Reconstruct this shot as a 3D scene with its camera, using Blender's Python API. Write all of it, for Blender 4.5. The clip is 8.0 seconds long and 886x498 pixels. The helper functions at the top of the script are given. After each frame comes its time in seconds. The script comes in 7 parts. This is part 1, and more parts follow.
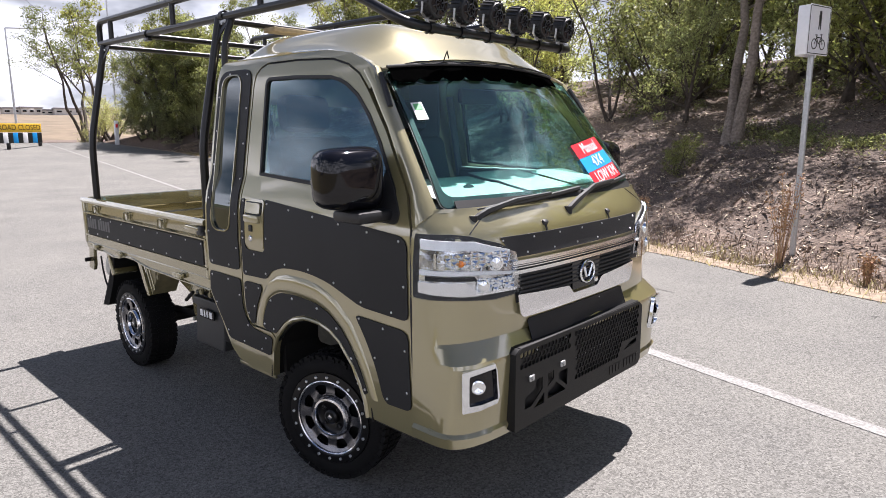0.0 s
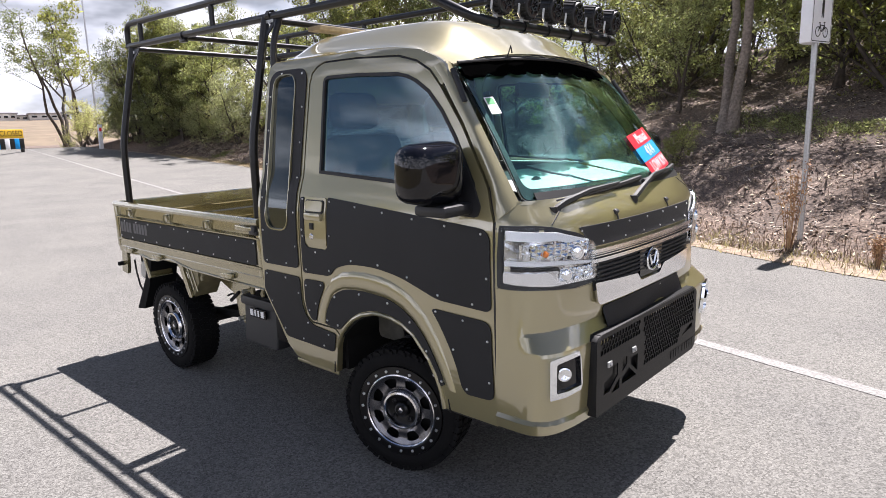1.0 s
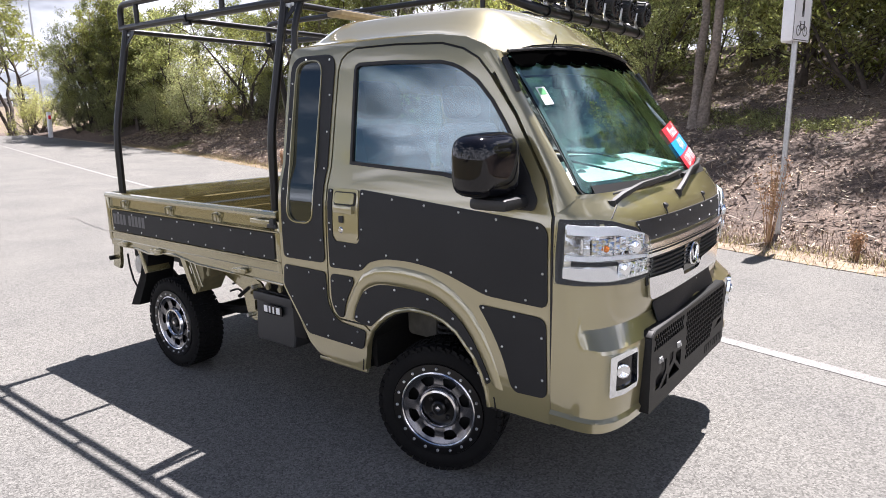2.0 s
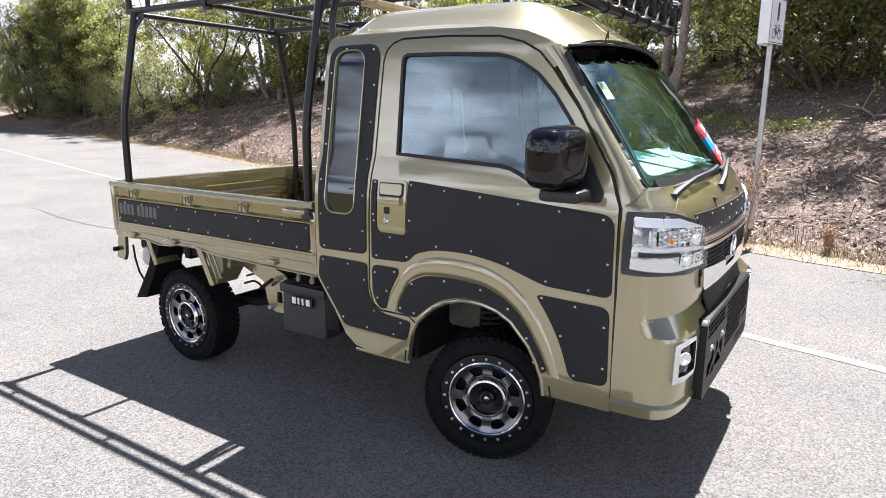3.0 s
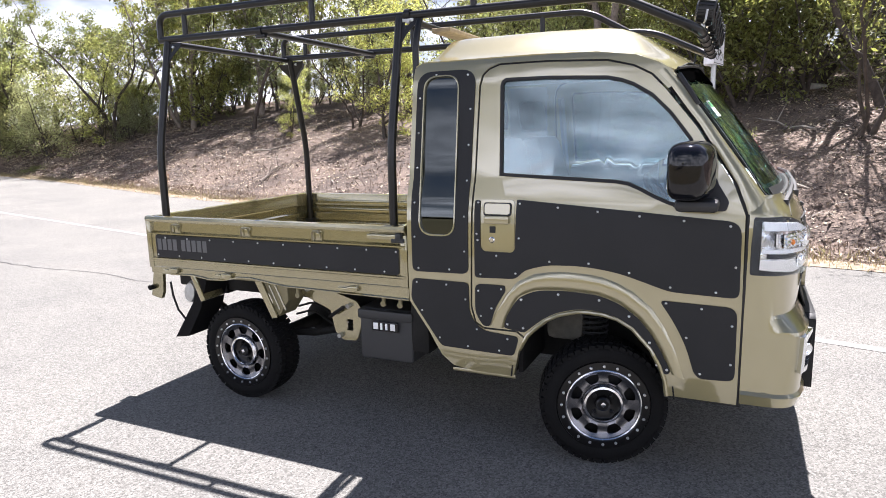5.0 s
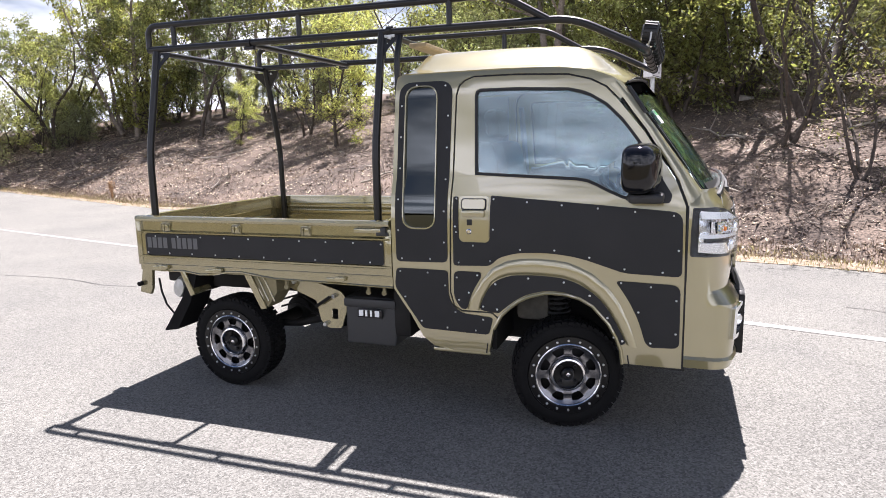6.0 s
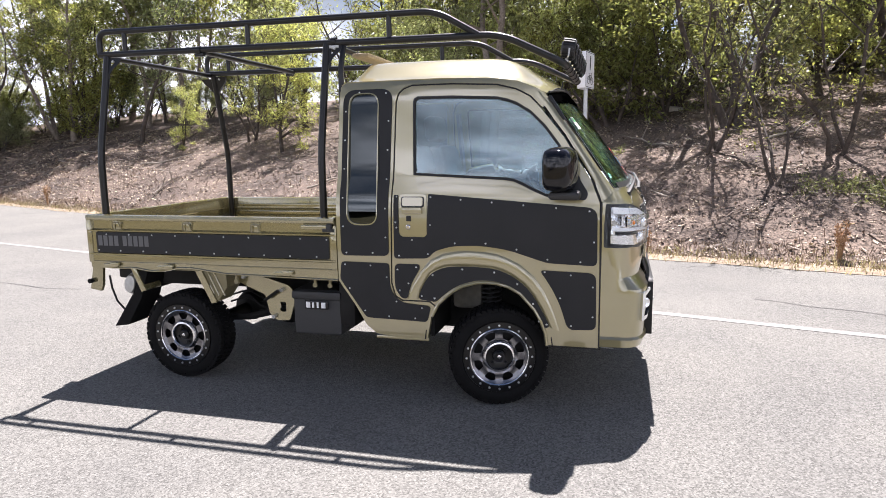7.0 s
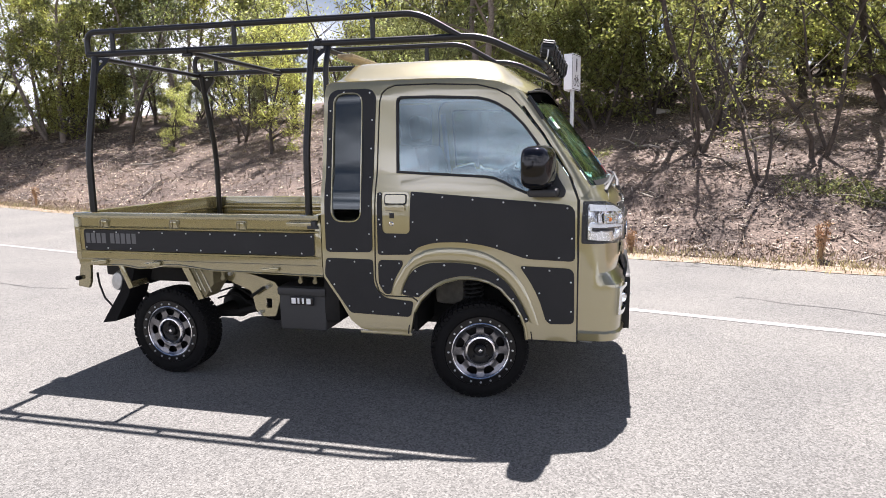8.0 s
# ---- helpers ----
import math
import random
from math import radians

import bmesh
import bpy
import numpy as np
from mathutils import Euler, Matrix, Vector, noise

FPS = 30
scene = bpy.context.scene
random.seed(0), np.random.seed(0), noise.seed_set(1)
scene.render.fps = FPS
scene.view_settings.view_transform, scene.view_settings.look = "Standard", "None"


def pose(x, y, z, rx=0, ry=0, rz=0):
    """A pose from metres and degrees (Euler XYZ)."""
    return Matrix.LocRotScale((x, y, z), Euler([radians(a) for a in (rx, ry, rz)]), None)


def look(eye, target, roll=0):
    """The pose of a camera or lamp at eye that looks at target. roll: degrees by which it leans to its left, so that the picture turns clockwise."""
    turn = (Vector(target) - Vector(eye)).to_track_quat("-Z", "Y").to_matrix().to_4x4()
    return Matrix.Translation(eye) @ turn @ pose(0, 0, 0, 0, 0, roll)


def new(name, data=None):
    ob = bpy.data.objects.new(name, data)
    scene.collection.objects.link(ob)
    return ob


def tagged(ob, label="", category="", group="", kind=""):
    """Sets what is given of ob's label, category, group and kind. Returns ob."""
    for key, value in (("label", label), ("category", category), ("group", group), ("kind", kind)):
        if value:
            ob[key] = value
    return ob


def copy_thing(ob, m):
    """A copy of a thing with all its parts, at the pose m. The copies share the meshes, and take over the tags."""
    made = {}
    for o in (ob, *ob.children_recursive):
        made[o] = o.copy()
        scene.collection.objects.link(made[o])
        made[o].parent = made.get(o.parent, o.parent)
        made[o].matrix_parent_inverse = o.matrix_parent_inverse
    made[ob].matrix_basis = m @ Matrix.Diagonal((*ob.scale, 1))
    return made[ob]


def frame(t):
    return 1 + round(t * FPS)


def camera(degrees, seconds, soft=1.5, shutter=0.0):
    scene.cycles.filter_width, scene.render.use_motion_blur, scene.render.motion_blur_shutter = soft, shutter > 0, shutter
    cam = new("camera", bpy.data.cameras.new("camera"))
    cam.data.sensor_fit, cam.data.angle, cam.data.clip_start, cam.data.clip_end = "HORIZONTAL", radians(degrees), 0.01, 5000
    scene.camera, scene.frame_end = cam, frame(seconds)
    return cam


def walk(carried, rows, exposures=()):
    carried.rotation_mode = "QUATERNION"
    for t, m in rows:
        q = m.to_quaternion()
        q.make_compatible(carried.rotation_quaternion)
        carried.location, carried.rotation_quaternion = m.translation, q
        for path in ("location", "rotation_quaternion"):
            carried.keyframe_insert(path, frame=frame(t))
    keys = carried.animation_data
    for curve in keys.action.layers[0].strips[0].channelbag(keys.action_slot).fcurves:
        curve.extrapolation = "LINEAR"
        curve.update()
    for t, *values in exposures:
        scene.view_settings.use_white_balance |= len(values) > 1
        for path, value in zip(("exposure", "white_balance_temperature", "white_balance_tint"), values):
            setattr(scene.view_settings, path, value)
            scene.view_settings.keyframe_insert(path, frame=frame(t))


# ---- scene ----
cam = camera(69.0, 8.0, soft=0.9)
PATH = [
    (0, (2.01, -2.163, 1.39), (0.667, -0.725, 1.031), -0.2),
    (0.5, (1.901, -2.298, 1.392), (0.579, -0.843, 1.023), -1.0),
    (1, (1.794, -2.411, 1.39), (0.489, -0.942, 1.018), -1.6),
    (1.5, (1.633, -2.462, 1.389), (0.372, -0.957, 1.009), -1.5),
    (3, (1.193, -2.804, 1.381), (0.117, -1.169, 0.967), 0.3),
    (3.5, (0.955, -2.851, 1.385), (-0.064, -1.178, 0.98), 0.1),
    (4, (0.747, -2.913, 1.385), (-0.212, -1.202, 0.997), -0.5),
    (4.5, (0.537, -3.076, 1.385), (-0.359, -1.325, 1.022), -1.1),
    (6, (0.484, -3.649, 1.364), (-0.196, -1.797, 1.039), -1.3),
    (6.5, (0.504, -3.812, 1.345), (-0.082, -1.924, 1.038), -1.1),
    (7, (0.611, -3.909, 1.339), (0.085, -2.004, 1.034), -0.9),
    (7.5, (0.692, -3.958, 1.333), (0.183, -2.049, 1.024), -0.8),
    (8, (0.68, -3.971, 1.318), (0.178, -2.058, 1.02), -0.8),
]
walk(cam, [(t, look(eye, target, roll)) for t, eye, target, roll in PATH],
     exposures=[(0, 1.30, 6080, 19), (1.5, 1.45, 6080, 19), (3, 1.73, 5980, 18), (4.5, 1.87, 5980, 18), (6, 1.72, 6050, 19), (8, 1.62, 6080, 19)])

# ---- world, sun, exposure ----
SUN_WAY = Vector((-0.021, 0.470, 1.0)).normalized()      # towards the sun
sun_data = bpy.data.lights.new("sun", "SUN")
sun_data.energy, sun_data.angle, sun_data.color = 5.0, radians(0.55), (1.0, 0.945, 0.86)
sun = new("sun", sun_data)
sun.matrix_world = look(SUN_WAY * 40, (0, 0, 0))

world = bpy.data.worlds.new("sky")
scene.world = world
world.use_nodes = True
wn, wl = world.node_tree.nodes, world.node_tree.links
wn.clear()
w_out = wn.new("ShaderNodeOutputWorld")
w_bg = wn.new("ShaderNodeBackground")
w_sky = wn.new("ShaderNodeTexSky")
w_sky.sky_type, w_sky.sun_disc = "NISHITA", False
w_sky.sun_elevation, w_sky.sun_rotation = radians(64.8), radians(-2.6)
w_sky.air_density, w_sky.dust_density = 1.1, 0.7
w_co = wn.new("ShaderNodeTexCoord")
w_map = wn.new("ShaderNodeMapping")
w_map.inputs["Scale"].default_value = (1.0, 1.0, 2.6)
w_map.inputs["Location"].default_value = (17.95, -7.53, -3.07)
w_noise = wn.new("ShaderNodeTexNoise")
w_noise.inputs["Scale"].default_value, w_noise.inputs["Detail"].default_value = 2.9, 5.0
w_noise.inputs["Roughness"].default_value = 0.55
w_ramp = wn.new("ShaderNodeValToRGB")
w_ramp.color_ramp.elements[0].position, w_ramp.color_ramp.elements[1].position = 0.41, 0.56
w_shade = wn.new("ShaderNodeTexNoise")
w_shade.inputs["Scale"].default_value, w_shade.inputs["Detail"].default_value = 4.0, 5.0
w_cloud = wn.new("ShaderNodeValToRGB")
w_cloud.color_ramp.elements[0].position, w_cloud.color_ramp.elements[0].color = 0.35, (6.4, 6.8, 7.2, 1)
w_cloud.color_ramp.elements[1].position, w_cloud.color_ramp.elements[1].color = 0.60, (27.0, 27.3, 28.0, 1)
w_mix = wn.new("ShaderNodeMixRGB")
wl.new(w_co.outputs["Generated"], w_map.inputs["Vector"])
wl.new(w_map.outputs["Vector"], w_noise.inputs["Vector"])
wl.new(w_map.outputs["Vector"], w_shade.inputs["Vector"])
# clouds crowd towards the horizon and thin out overhead
w_split = wn.new("ShaderNodeSeparateXYZ")
w_thin = wn.new("ShaderNodeMath")
w_thin.operation = "MULTIPLY_ADD"
w_thin.inputs[1].default_value, w_thin.inputs[2].default_value = -0.46, 0.150
w_sum = wn.new("ShaderNodeMath")
w_sum.operation = "ADD"
wl.new(w_co.outputs["Generated"], w_split.inputs[0])
wl.new(w_split.outputs["Z"], w_thin.inputs[0])
wl.new(w_noise.outputs["Fac"], w_sum.inputs[0])
wl.new(w_thin.outputs[0], w_sum.inputs[1])
wl.new(w_sum.outputs[0], w_ramp.inputs["Fac"])
wl.new(w_shade.outputs["Fac"], w_cloud.inputs["Fac"])
wl.new(w_ramp.outputs["Color"], w_mix.inputs["Fac"])
wl.new(w_sky.outputs["Color"], w_mix.inputs["Color1"])
wl.new(w_cloud.outputs["Color"], w_mix.inputs["Color2"])
wl.new(w_mix.outputs["Color"], w_bg.inputs["Color"])
w_bg.inputs["Strength"].default_value = 0.029
wl.new(w_bg.outputs["Background"], w_out.inputs["Surface"])


# ---- materials ----
def shader(name, base, rough=0.5, metal=0.0, grain=None, stain=None, bump=None, coat=0.0, island=0.0, spec=0.5, piece=0.0):
    """Principled material: grain (scale, amount), stain (scale, amount, colour), bump (scale, strength); island: spread by mesh island; piece: by object."""
    m = bpy.data.materials.new(name)
    m.use_nodes = True
    nt = m.node_tree
    p = nt.nodes["Principled BSDF"]
    p.inputs["Base Color"].default_value = (*base, 1)
    p.inputs["Roughness"].default_value, p.inputs["Metallic"].default_value = rough, metal
    p.inputs["Coat Weight"].default_value, p.inputs["Coat Roughness"].default_value = coat, 0.04
    p.inputs["Specular IOR Level"].default_value = spec
    co = nt.nodes.new("ShaderNodeTexCoord")
    col = None

    def mixed(kind, fac_socket, amount, a, b):
        mx = nt.nodes.new("ShaderNodeMixRGB")
        mx.blend_type = kind
        if fac_socket is None:
            mx.inputs["Fac"].default_value = amount
        else:
            mul = nt.nodes.new("ShaderNodeMath")
            mul.operation = "MULTIPLY"
            mul.inputs[1].default_value = amount
            nt.links.new(fac_socket, mul.inputs[0])
            nt.links.new(mul.outputs[0], mx.inputs["Fac"])
        for sock, v in (("Color1", a), ("Color2", b)):
            if isinstance(v, tuple):
                mx.inputs[sock].default_value = (*v, 1)
            else:
                nt.links.new(v, mx.inputs[sock])
        return mx.outputs["Color"]

    def noise_of(scale, detail=4.0, lo=0.35, hi=0.65):
        n = nt.nodes.new("ShaderNodeTexNoise")
        n.inputs["Scale"].default_value, n.inputs["Detail"].default_value = scale, detail
        nt.links.new(co.outputs["Object"], n.inputs["Vector"])
        r = nt.nodes.new("ShaderNodeMapRange")
        r.inputs["From Min"].default_value, r.inputs["From Max"].default_value = lo, hi
        nt.links.new(n.outputs["Fac"], r.inputs["Value"])
        return r.outputs["Result"]

    col = tuple(base)
    if stain:
        col = mixed("MIX", noise_of(stain[0], 5.0), stain[1], col, tuple(stain[2]))
    if grain:
        col = mixed("MULTIPLY", noise_of(grain[0], 3.0), grain[1], col, (0.25, 0.25, 0.25))
    if island or piece:
        g = nt.nodes.new("ShaderNodeNewGeometry" if island else "ShaderNodeObjectInfo")
        sock = g.outputs["Random Per Island"] if island else g.outputs["Random"]
        hsv = nt.nodes.new("ShaderNodeHueSaturation")
        mr = nt.nodes.new("ShaderNodeMapRange")
        amt = island or piece
        mr.inputs["To Min"].default_value, mr.inputs["To Max"].default_value = 1 - amt, 1 + amt
        nt.links.new(sock, mr.inputs["Value"])
        nt.links.new(mr.outputs["Result"], hsv.inputs["Value"])
        mh = nt.nodes.new("ShaderNodeMapRange")
        mh.inputs["To Min"].default_value, mh.inputs["To Max"].default_value = 0.5 - amt * 0.04, 0.5 + amt * 0.04
        nt.links.new(sock, mh.inputs["Value"])
        nt.links.new(mh.outputs["Result"], hsv.inputs["Hue"])
        if isinstance(col, tuple):
            hsv.inputs["Color"].default_value = (*col, 1)
        else:
            nt.links.new(col, hsv.inputs["Color"])
        col = hsv.outputs["Color"]
    if not isinstance(col, tuple):
        nt.links.new(col, p.inputs["Base Color"])
    if bump:
        n = nt.nodes.new("ShaderNodeTexNoise")
        n.inputs["Scale"].default_value, n.inputs["Detail"].default_value = bump[0], 4.0
        nt.links.new(co.outputs["Object"], n.inputs["Vector"])
        b = nt.nodes.new("ShaderNodeBump")
        b.inputs["Strength"].default_value, b.inputs["Distance"].default_value = bump[1], 0.01
        nt.links.new(n.outputs["Fac"], b.inputs["Height"])
        nt.links.new(b.outputs["Normal"], p.inputs["Normal"])
    return m


def glass(name, tint, ior=1.5, sheen=1.0):
    """Tinted pane of glass."""
    m = bpy.data.materials.new(name)
    m.use_nodes = True
    nt = m.node_tree
    nt.nodes.clear()
    out = nt.nodes.new("ShaderNodeOutputMaterial")
    pane = nt.nodes.new("ShaderNodeBsdfRefraction")
    pane.inputs["Color"].default_value = (*tint, 1)
    pane.inputs["Roughness"].default_value, pane.inputs["IOR"].default_value = 0.0, ior
    gloss = nt.nodes.new("ShaderNodeBsdfGlossy")
    gloss.inputs["Roughness"].default_value = 0.0
    gloss.inputs["Color"].default_value = (sheen * 0.90, sheen * 0.98, sheen, 1)
    fres = nt.nodes.new("ShaderNodeFresnel")
    fres.inputs["IOR"].default_value = ior
    mix = nt.nodes.new("ShaderNodeMixShader")
    nt.links.new(fres.outputs["Fac"], mix.inputs["Fac"])
    nt.links.new(pane.outputs["BSDF"], mix.inputs[1])
    nt.links.new(gloss.outputs["BSDF"], mix.inputs[2])
    nt.links.new(mix.outputs["Shader"], out.inputs["Surface"])
    return m


def leafy(name, base, island=0.6):
    """Leaf: diffuse with some light let through."""
    m = shader(name, base, rough=0.42, island=island, spec=0.35)
    nt = m.node_tree
    p, out = nt.nodes["Principled BSDF"], nt.nodes["Material Output"]
    tr = nt.nodes.new("ShaderNodeBsdfTranslucent")
    mix = nt.nodes.new("ShaderNodeMixShader")
    mix.inputs["Fac"].default_value = 0.55
    src = p.inputs["Base Color"].links[0].from_socket
    info = nt.nodes.new("ShaderNodeObjectInfo")
    tree = nt.nodes.new("ShaderNodeHueSaturation")
    for sock, lo, hi in (("Value", 0.7, 1.3), ("Hue", 0.515, 0.485), ("Saturation", 0.8, 1.15)):
        mr = nt.nodes.new("ShaderNodeMapRange")
        mr.inputs["To Min"].default_value, mr.inputs["To Max"].default_value = lo, hi
        nt.links.new(info.outputs["Random"], mr.inputs["Value"])
        nt.links.new(mr.outputs["Result"], tree.inputs[sock])
    nt.links.new(src, tree.inputs["Color"])
    src = tree.outputs["Color"]
    nt.links.new(src, p.inputs["Base Color"])
    glow = nt.nodes.new("ShaderNodeMixRGB")
    glow.blend_type = "MULTIPLY"
    glow.inputs["Fac"].default_value = 1.0
    glow.inputs["Color2"].default_value = (1.9, 1.92, 1.25, 1)
    nt.links.new(src, glow.inputs["Color1"])
    nt.links.new(glow.outputs["Color"], tr.inputs["Color"])
    nt.links.new(p.outputs["BSDF"], mix.inputs[1])
    nt.links.new(tr.outputs["BSDF"], mix.inputs[2])
    nt.links.new(mix.outputs["Shader"], out.inputs["Surface"])
    return m


M_PAINT = shader("olive_metallic_paint", (0.305, 0.268, 0.134), rough=0.30, metal=0.50, grain=(900, 0.10), stain=(1.7, 0.10, (0.29, 0.25, 0.125)), coat=1.0)
M_PAINT.node_tree.nodes["Principled BSDF"].inputs["Coat IOR"].default_value = 2.1
M_BEDPAINT = shader("olive_bed_paint", (0.285, 0.250, 0.124), rough=0.20, metal=0.60, grain=(40, 0.12), stain=(3, 0.2, (0.27, 0.24, 0.13)), coat=1.0)
M_BEDPAINT.node_tree.nodes["Principled BSDF"].inputs["Coat IOR"].default_value = 1.9
M_BEDFLOOR = shader("worn_bed_paint", (0.22, 0.19, 0.10), rough=0.5, metal=0.2, grain=(25, 0.3), stain=(5, 0.4, (0.25, 0.23, 0.16)))
M_PANEL = shader("matt_black_panel", (0.0155, 0.016, 0.0175), rough=0.6, spec=0.32, grain=(700, 0.2), stain=(5, 0.25, (0.028, 0.028, 0.03)), bump=(900, 0.06))
M_RIVET = shader("bright_rivet", (0.62, 0.62, 0.62), rough=0.28, metal=0.9)
M_RACK = shader("black_powder_coat", (0.006, 0.006, 0.007), rough=0.32, grain=(300, 0.2), spec=0.4)
M_BULLBAR = shader("black_textured_steel", (0.008, 0.008, 0.0085), rough=0.5, spec=0.3, grain=(400, 0.2), bump=(700, 0.05))
M_RUBBER = shader("tyre_rubber", (0.0075, 0.0075, 0.008), rough=0.8, spec=0.12, grain=(120, 0.25), stain=(9, 0.3, (0.016, 0.0155, 0.0145)), bump=(160, 0.1))
M_RIMGREY = shader("machined_gunmetal", (0.20, 0.20, 0.215), rough=0.24, metal=0.95, grain=(160, 0.15))
M_RIMBRIGHT = shader("polished_alloy", (0.75, 0.75, 0.77), rough=0.15, metal=1.0, grain=(200, 0.08))
M_RIMBLACK = shader("gloss_black_wheel", (0.004, 0.004, 0.0045), rough=0.3, grain=(100, 0.1), spec=0.35)
M_GLOSSBLACK = shader("gloss_black_plastic", (0.005, 0.005, 0.007), rough=0.06, spec=0.4, grain=(50, 0.05))
M_PLASTIC = shader("black_plastic", (0.014, 0.014, 0.015), rough=0.5, grain=(200, 0.2), bump=(400, 0.05))
M_DARKGREY = shader("dark_grey_plastic", (0.022, 0.023, 0.025), rough=0.55, grain=(250, 0.2))
M_CHASSIS = shader("chassis_black", (0.008, 0.008, 0.008), rough=0.7, spec=0.3, grain=(30, 0.3), stain=(6, 0.4, (0.018, 0.016, 0.014)))
M_CHROME = shader("chrome", (0.80, 0.83, 0.87), rough=0.06, metal=1.0, stain=(30, 0.05, (0.7, 0.7, 0.7)))
M_SATIN = shader("satin_silver", (0.80, 0.81, 0.84), rough=0.14, metal=1.0, stain=(20, 0.1, (0.6, 0.6, 0.62)))
M_STRIP = shader("dull_black_strip", (0.0013, 0.0013, 0.0013), rough=0.95, spec=0.0, grain=(90, 0.2))
M_STEEL = shader("galvanised_steel", (0.5, 0.51, 0.52), rough=0.42, metal=0.85, grain=(40, 0.2), stain=(8, 0.25, (0.35, 0.35, 0.34)))
M_SEAM = shader("black_rubber_seal", (0.008, 0.008, 0.008), rough=0.6, grain=(100, 0.1))
M_WINDOW = glass("side_window_glass", (0.66, 0.80, 0.86), 2.1)
M_DARKWIN = glass("dark_tinted_glass", (0.06, 0.06, 0.065), 1.85)
M_SCREEN = glass("windscreen_glass", (0.66, 0.90, 0.86), 1.5, 1.0)
M_LENS = glass("lamp_lens", (0.97, 0.98, 0.99), 1.14)
M_SEAT = shader("grey_seat_cloth", (0.06, 0.06, 0.065), rough=0.9, grain=(150, 0.3), bump=(300, 0.1))
M_CABIN = shader("cabin_trim", (0.16, 0.165, 0.17), rough=0.8, grain=(90, 0.2))
M_CABINPALE = shader("pale_headlining", (0.35, 0.35, 0.34), rough=0.9, grain=(90, 0.15))
M_PAPER = shader("white_paper", (0.42, 0.43, 0.42), rough=0.7, grain=(20, 0.06))
M_AMBER = shader("amber_lamp", (0.8, 0.22, 0.03), rough=0.2, coat=0.5, grain=(50, 0.05))
M_RED = shader("red_sticker", (0.72, 0.02, 0.035), rough=0.4, grain=(30, 0.05))
M_BLUE = shader("blue_sticker", (0.015, 0.30, 0.72), rough=0.4, grain=(30, 0.05))
M_WHITE = shader("white_vinyl", (0.8, 0.8, 0.8), rough=0.4, grain=(30, 0.04))
M_GREY_INK = shader("grey_lettering", (0.10, 0.10, 0.105), rough=0.5, grain=(60, 0.1))
M_GREEN = shader("green_sticker", (0.12, 0.42, 0.16), rough=0.4, grain=(30, 0.05))


# ---- mesh tools ----
def part(name, bm, material, parent=None, label="", angle=32):
    """Link a bmesh as one mesh object under parent."""
    me = bpy.data.meshes.new(name)
    bmesh.ops.recalc_face_normals(bm, faces=bm.faces[:])
    bm.to_mesh(me)
    bm.free()
    return mesh_part(name, me, material, parent, label, angle)


def mesh_part(name, me, material, parent=None, label="", angle=32):
    if not me.materials:
        me.materials.append(material)
        me.shade_smooth()
        me.set_sharp_from_angle(angle=radians(angle))
    ob = new(name, me)
    ob.parent = parent
    if label:
        tagged(ob, label)
    return ob


def box(bm, x0, x1, y0, y1, z0, z1, bevel=0.004, m=None):
    g = bmesh.ops.create_cube(bm, size=1.0)
    vs = g["verts"]
    for v in vs:
        v.co = Vector(((x0 + x1) / 2 + v.co.x * (x1 - x0), (y0 + y1) / 2 + v.co.y * (y1 - y0), (z0 + z1) / 2 + v.co.z * (z1 - z0)))
        if m is not None:
            v.co = m @ v.co
    if bevel:
        es = list({e for v in vs for e in v.link_edges})
        bmesh.ops.bevel(bm, geom=es, offset=bevel, segments=2, profile=0.5, affect="EDGES", clamp_overlap=True)
    return bm


def tube(bm, pts, r, seg=10, caps=True):
    """A swept round bar through pts; r a radius or one for each point."""
    pts = [Vector(p) for p in pts]
    rs = r if isinstance(r, (list, tuple)) else [r] * len(pts)
    rings, side = [], None
    for i, p in enumerate(pts):
        d = ((pts[min(i + 1, len(pts) - 1)] - p).normalized() + (p - pts[max(i - 1, 0)]).normalized()).normalized()
        if side is None:
            side = d.orthogonal().normalized()
        else:
            side = (side - d * side.dot(d)).normalized()
        up = d.cross(side)
        rings.append([bm.verts.new(p + (side * math.cos(a) + up * math.sin(a)) * rs[i]) for a in (2 * math.pi * k / seg for k in range(seg))])
    for a, b in zip(rings, rings[1:]):
        for k in range(seg):
            bm.faces.new((a[k], a[(k + 1) % seg], b[(k + 1) % seg], b[k]))
    if caps:
        bm.faces.new(rings[0][::-1])
        bm.faces.new(rings[-1])
    return bm


def bent(pts, r, n=5):
    """A path in space with its inner corners rounded by radius r."""
    pts = [Vector(p) for p in pts]
    out = [pts[0]]
    for a, b, c in zip(pts, pts[1:], pts[2:]):
        u, w = (a - b), (c - b)
        k = min(r, u.length * 0.49, w.length * 0.49)
        p, q = b + u.normalized() * k, b + w.normalized() * k
        out += [(p * (1 - s) ** 2 + b * 2 * s * (1 - s) + q * s * s) for s in (j / n for j in range(n + 1))]
    return out + [pts[-1]]


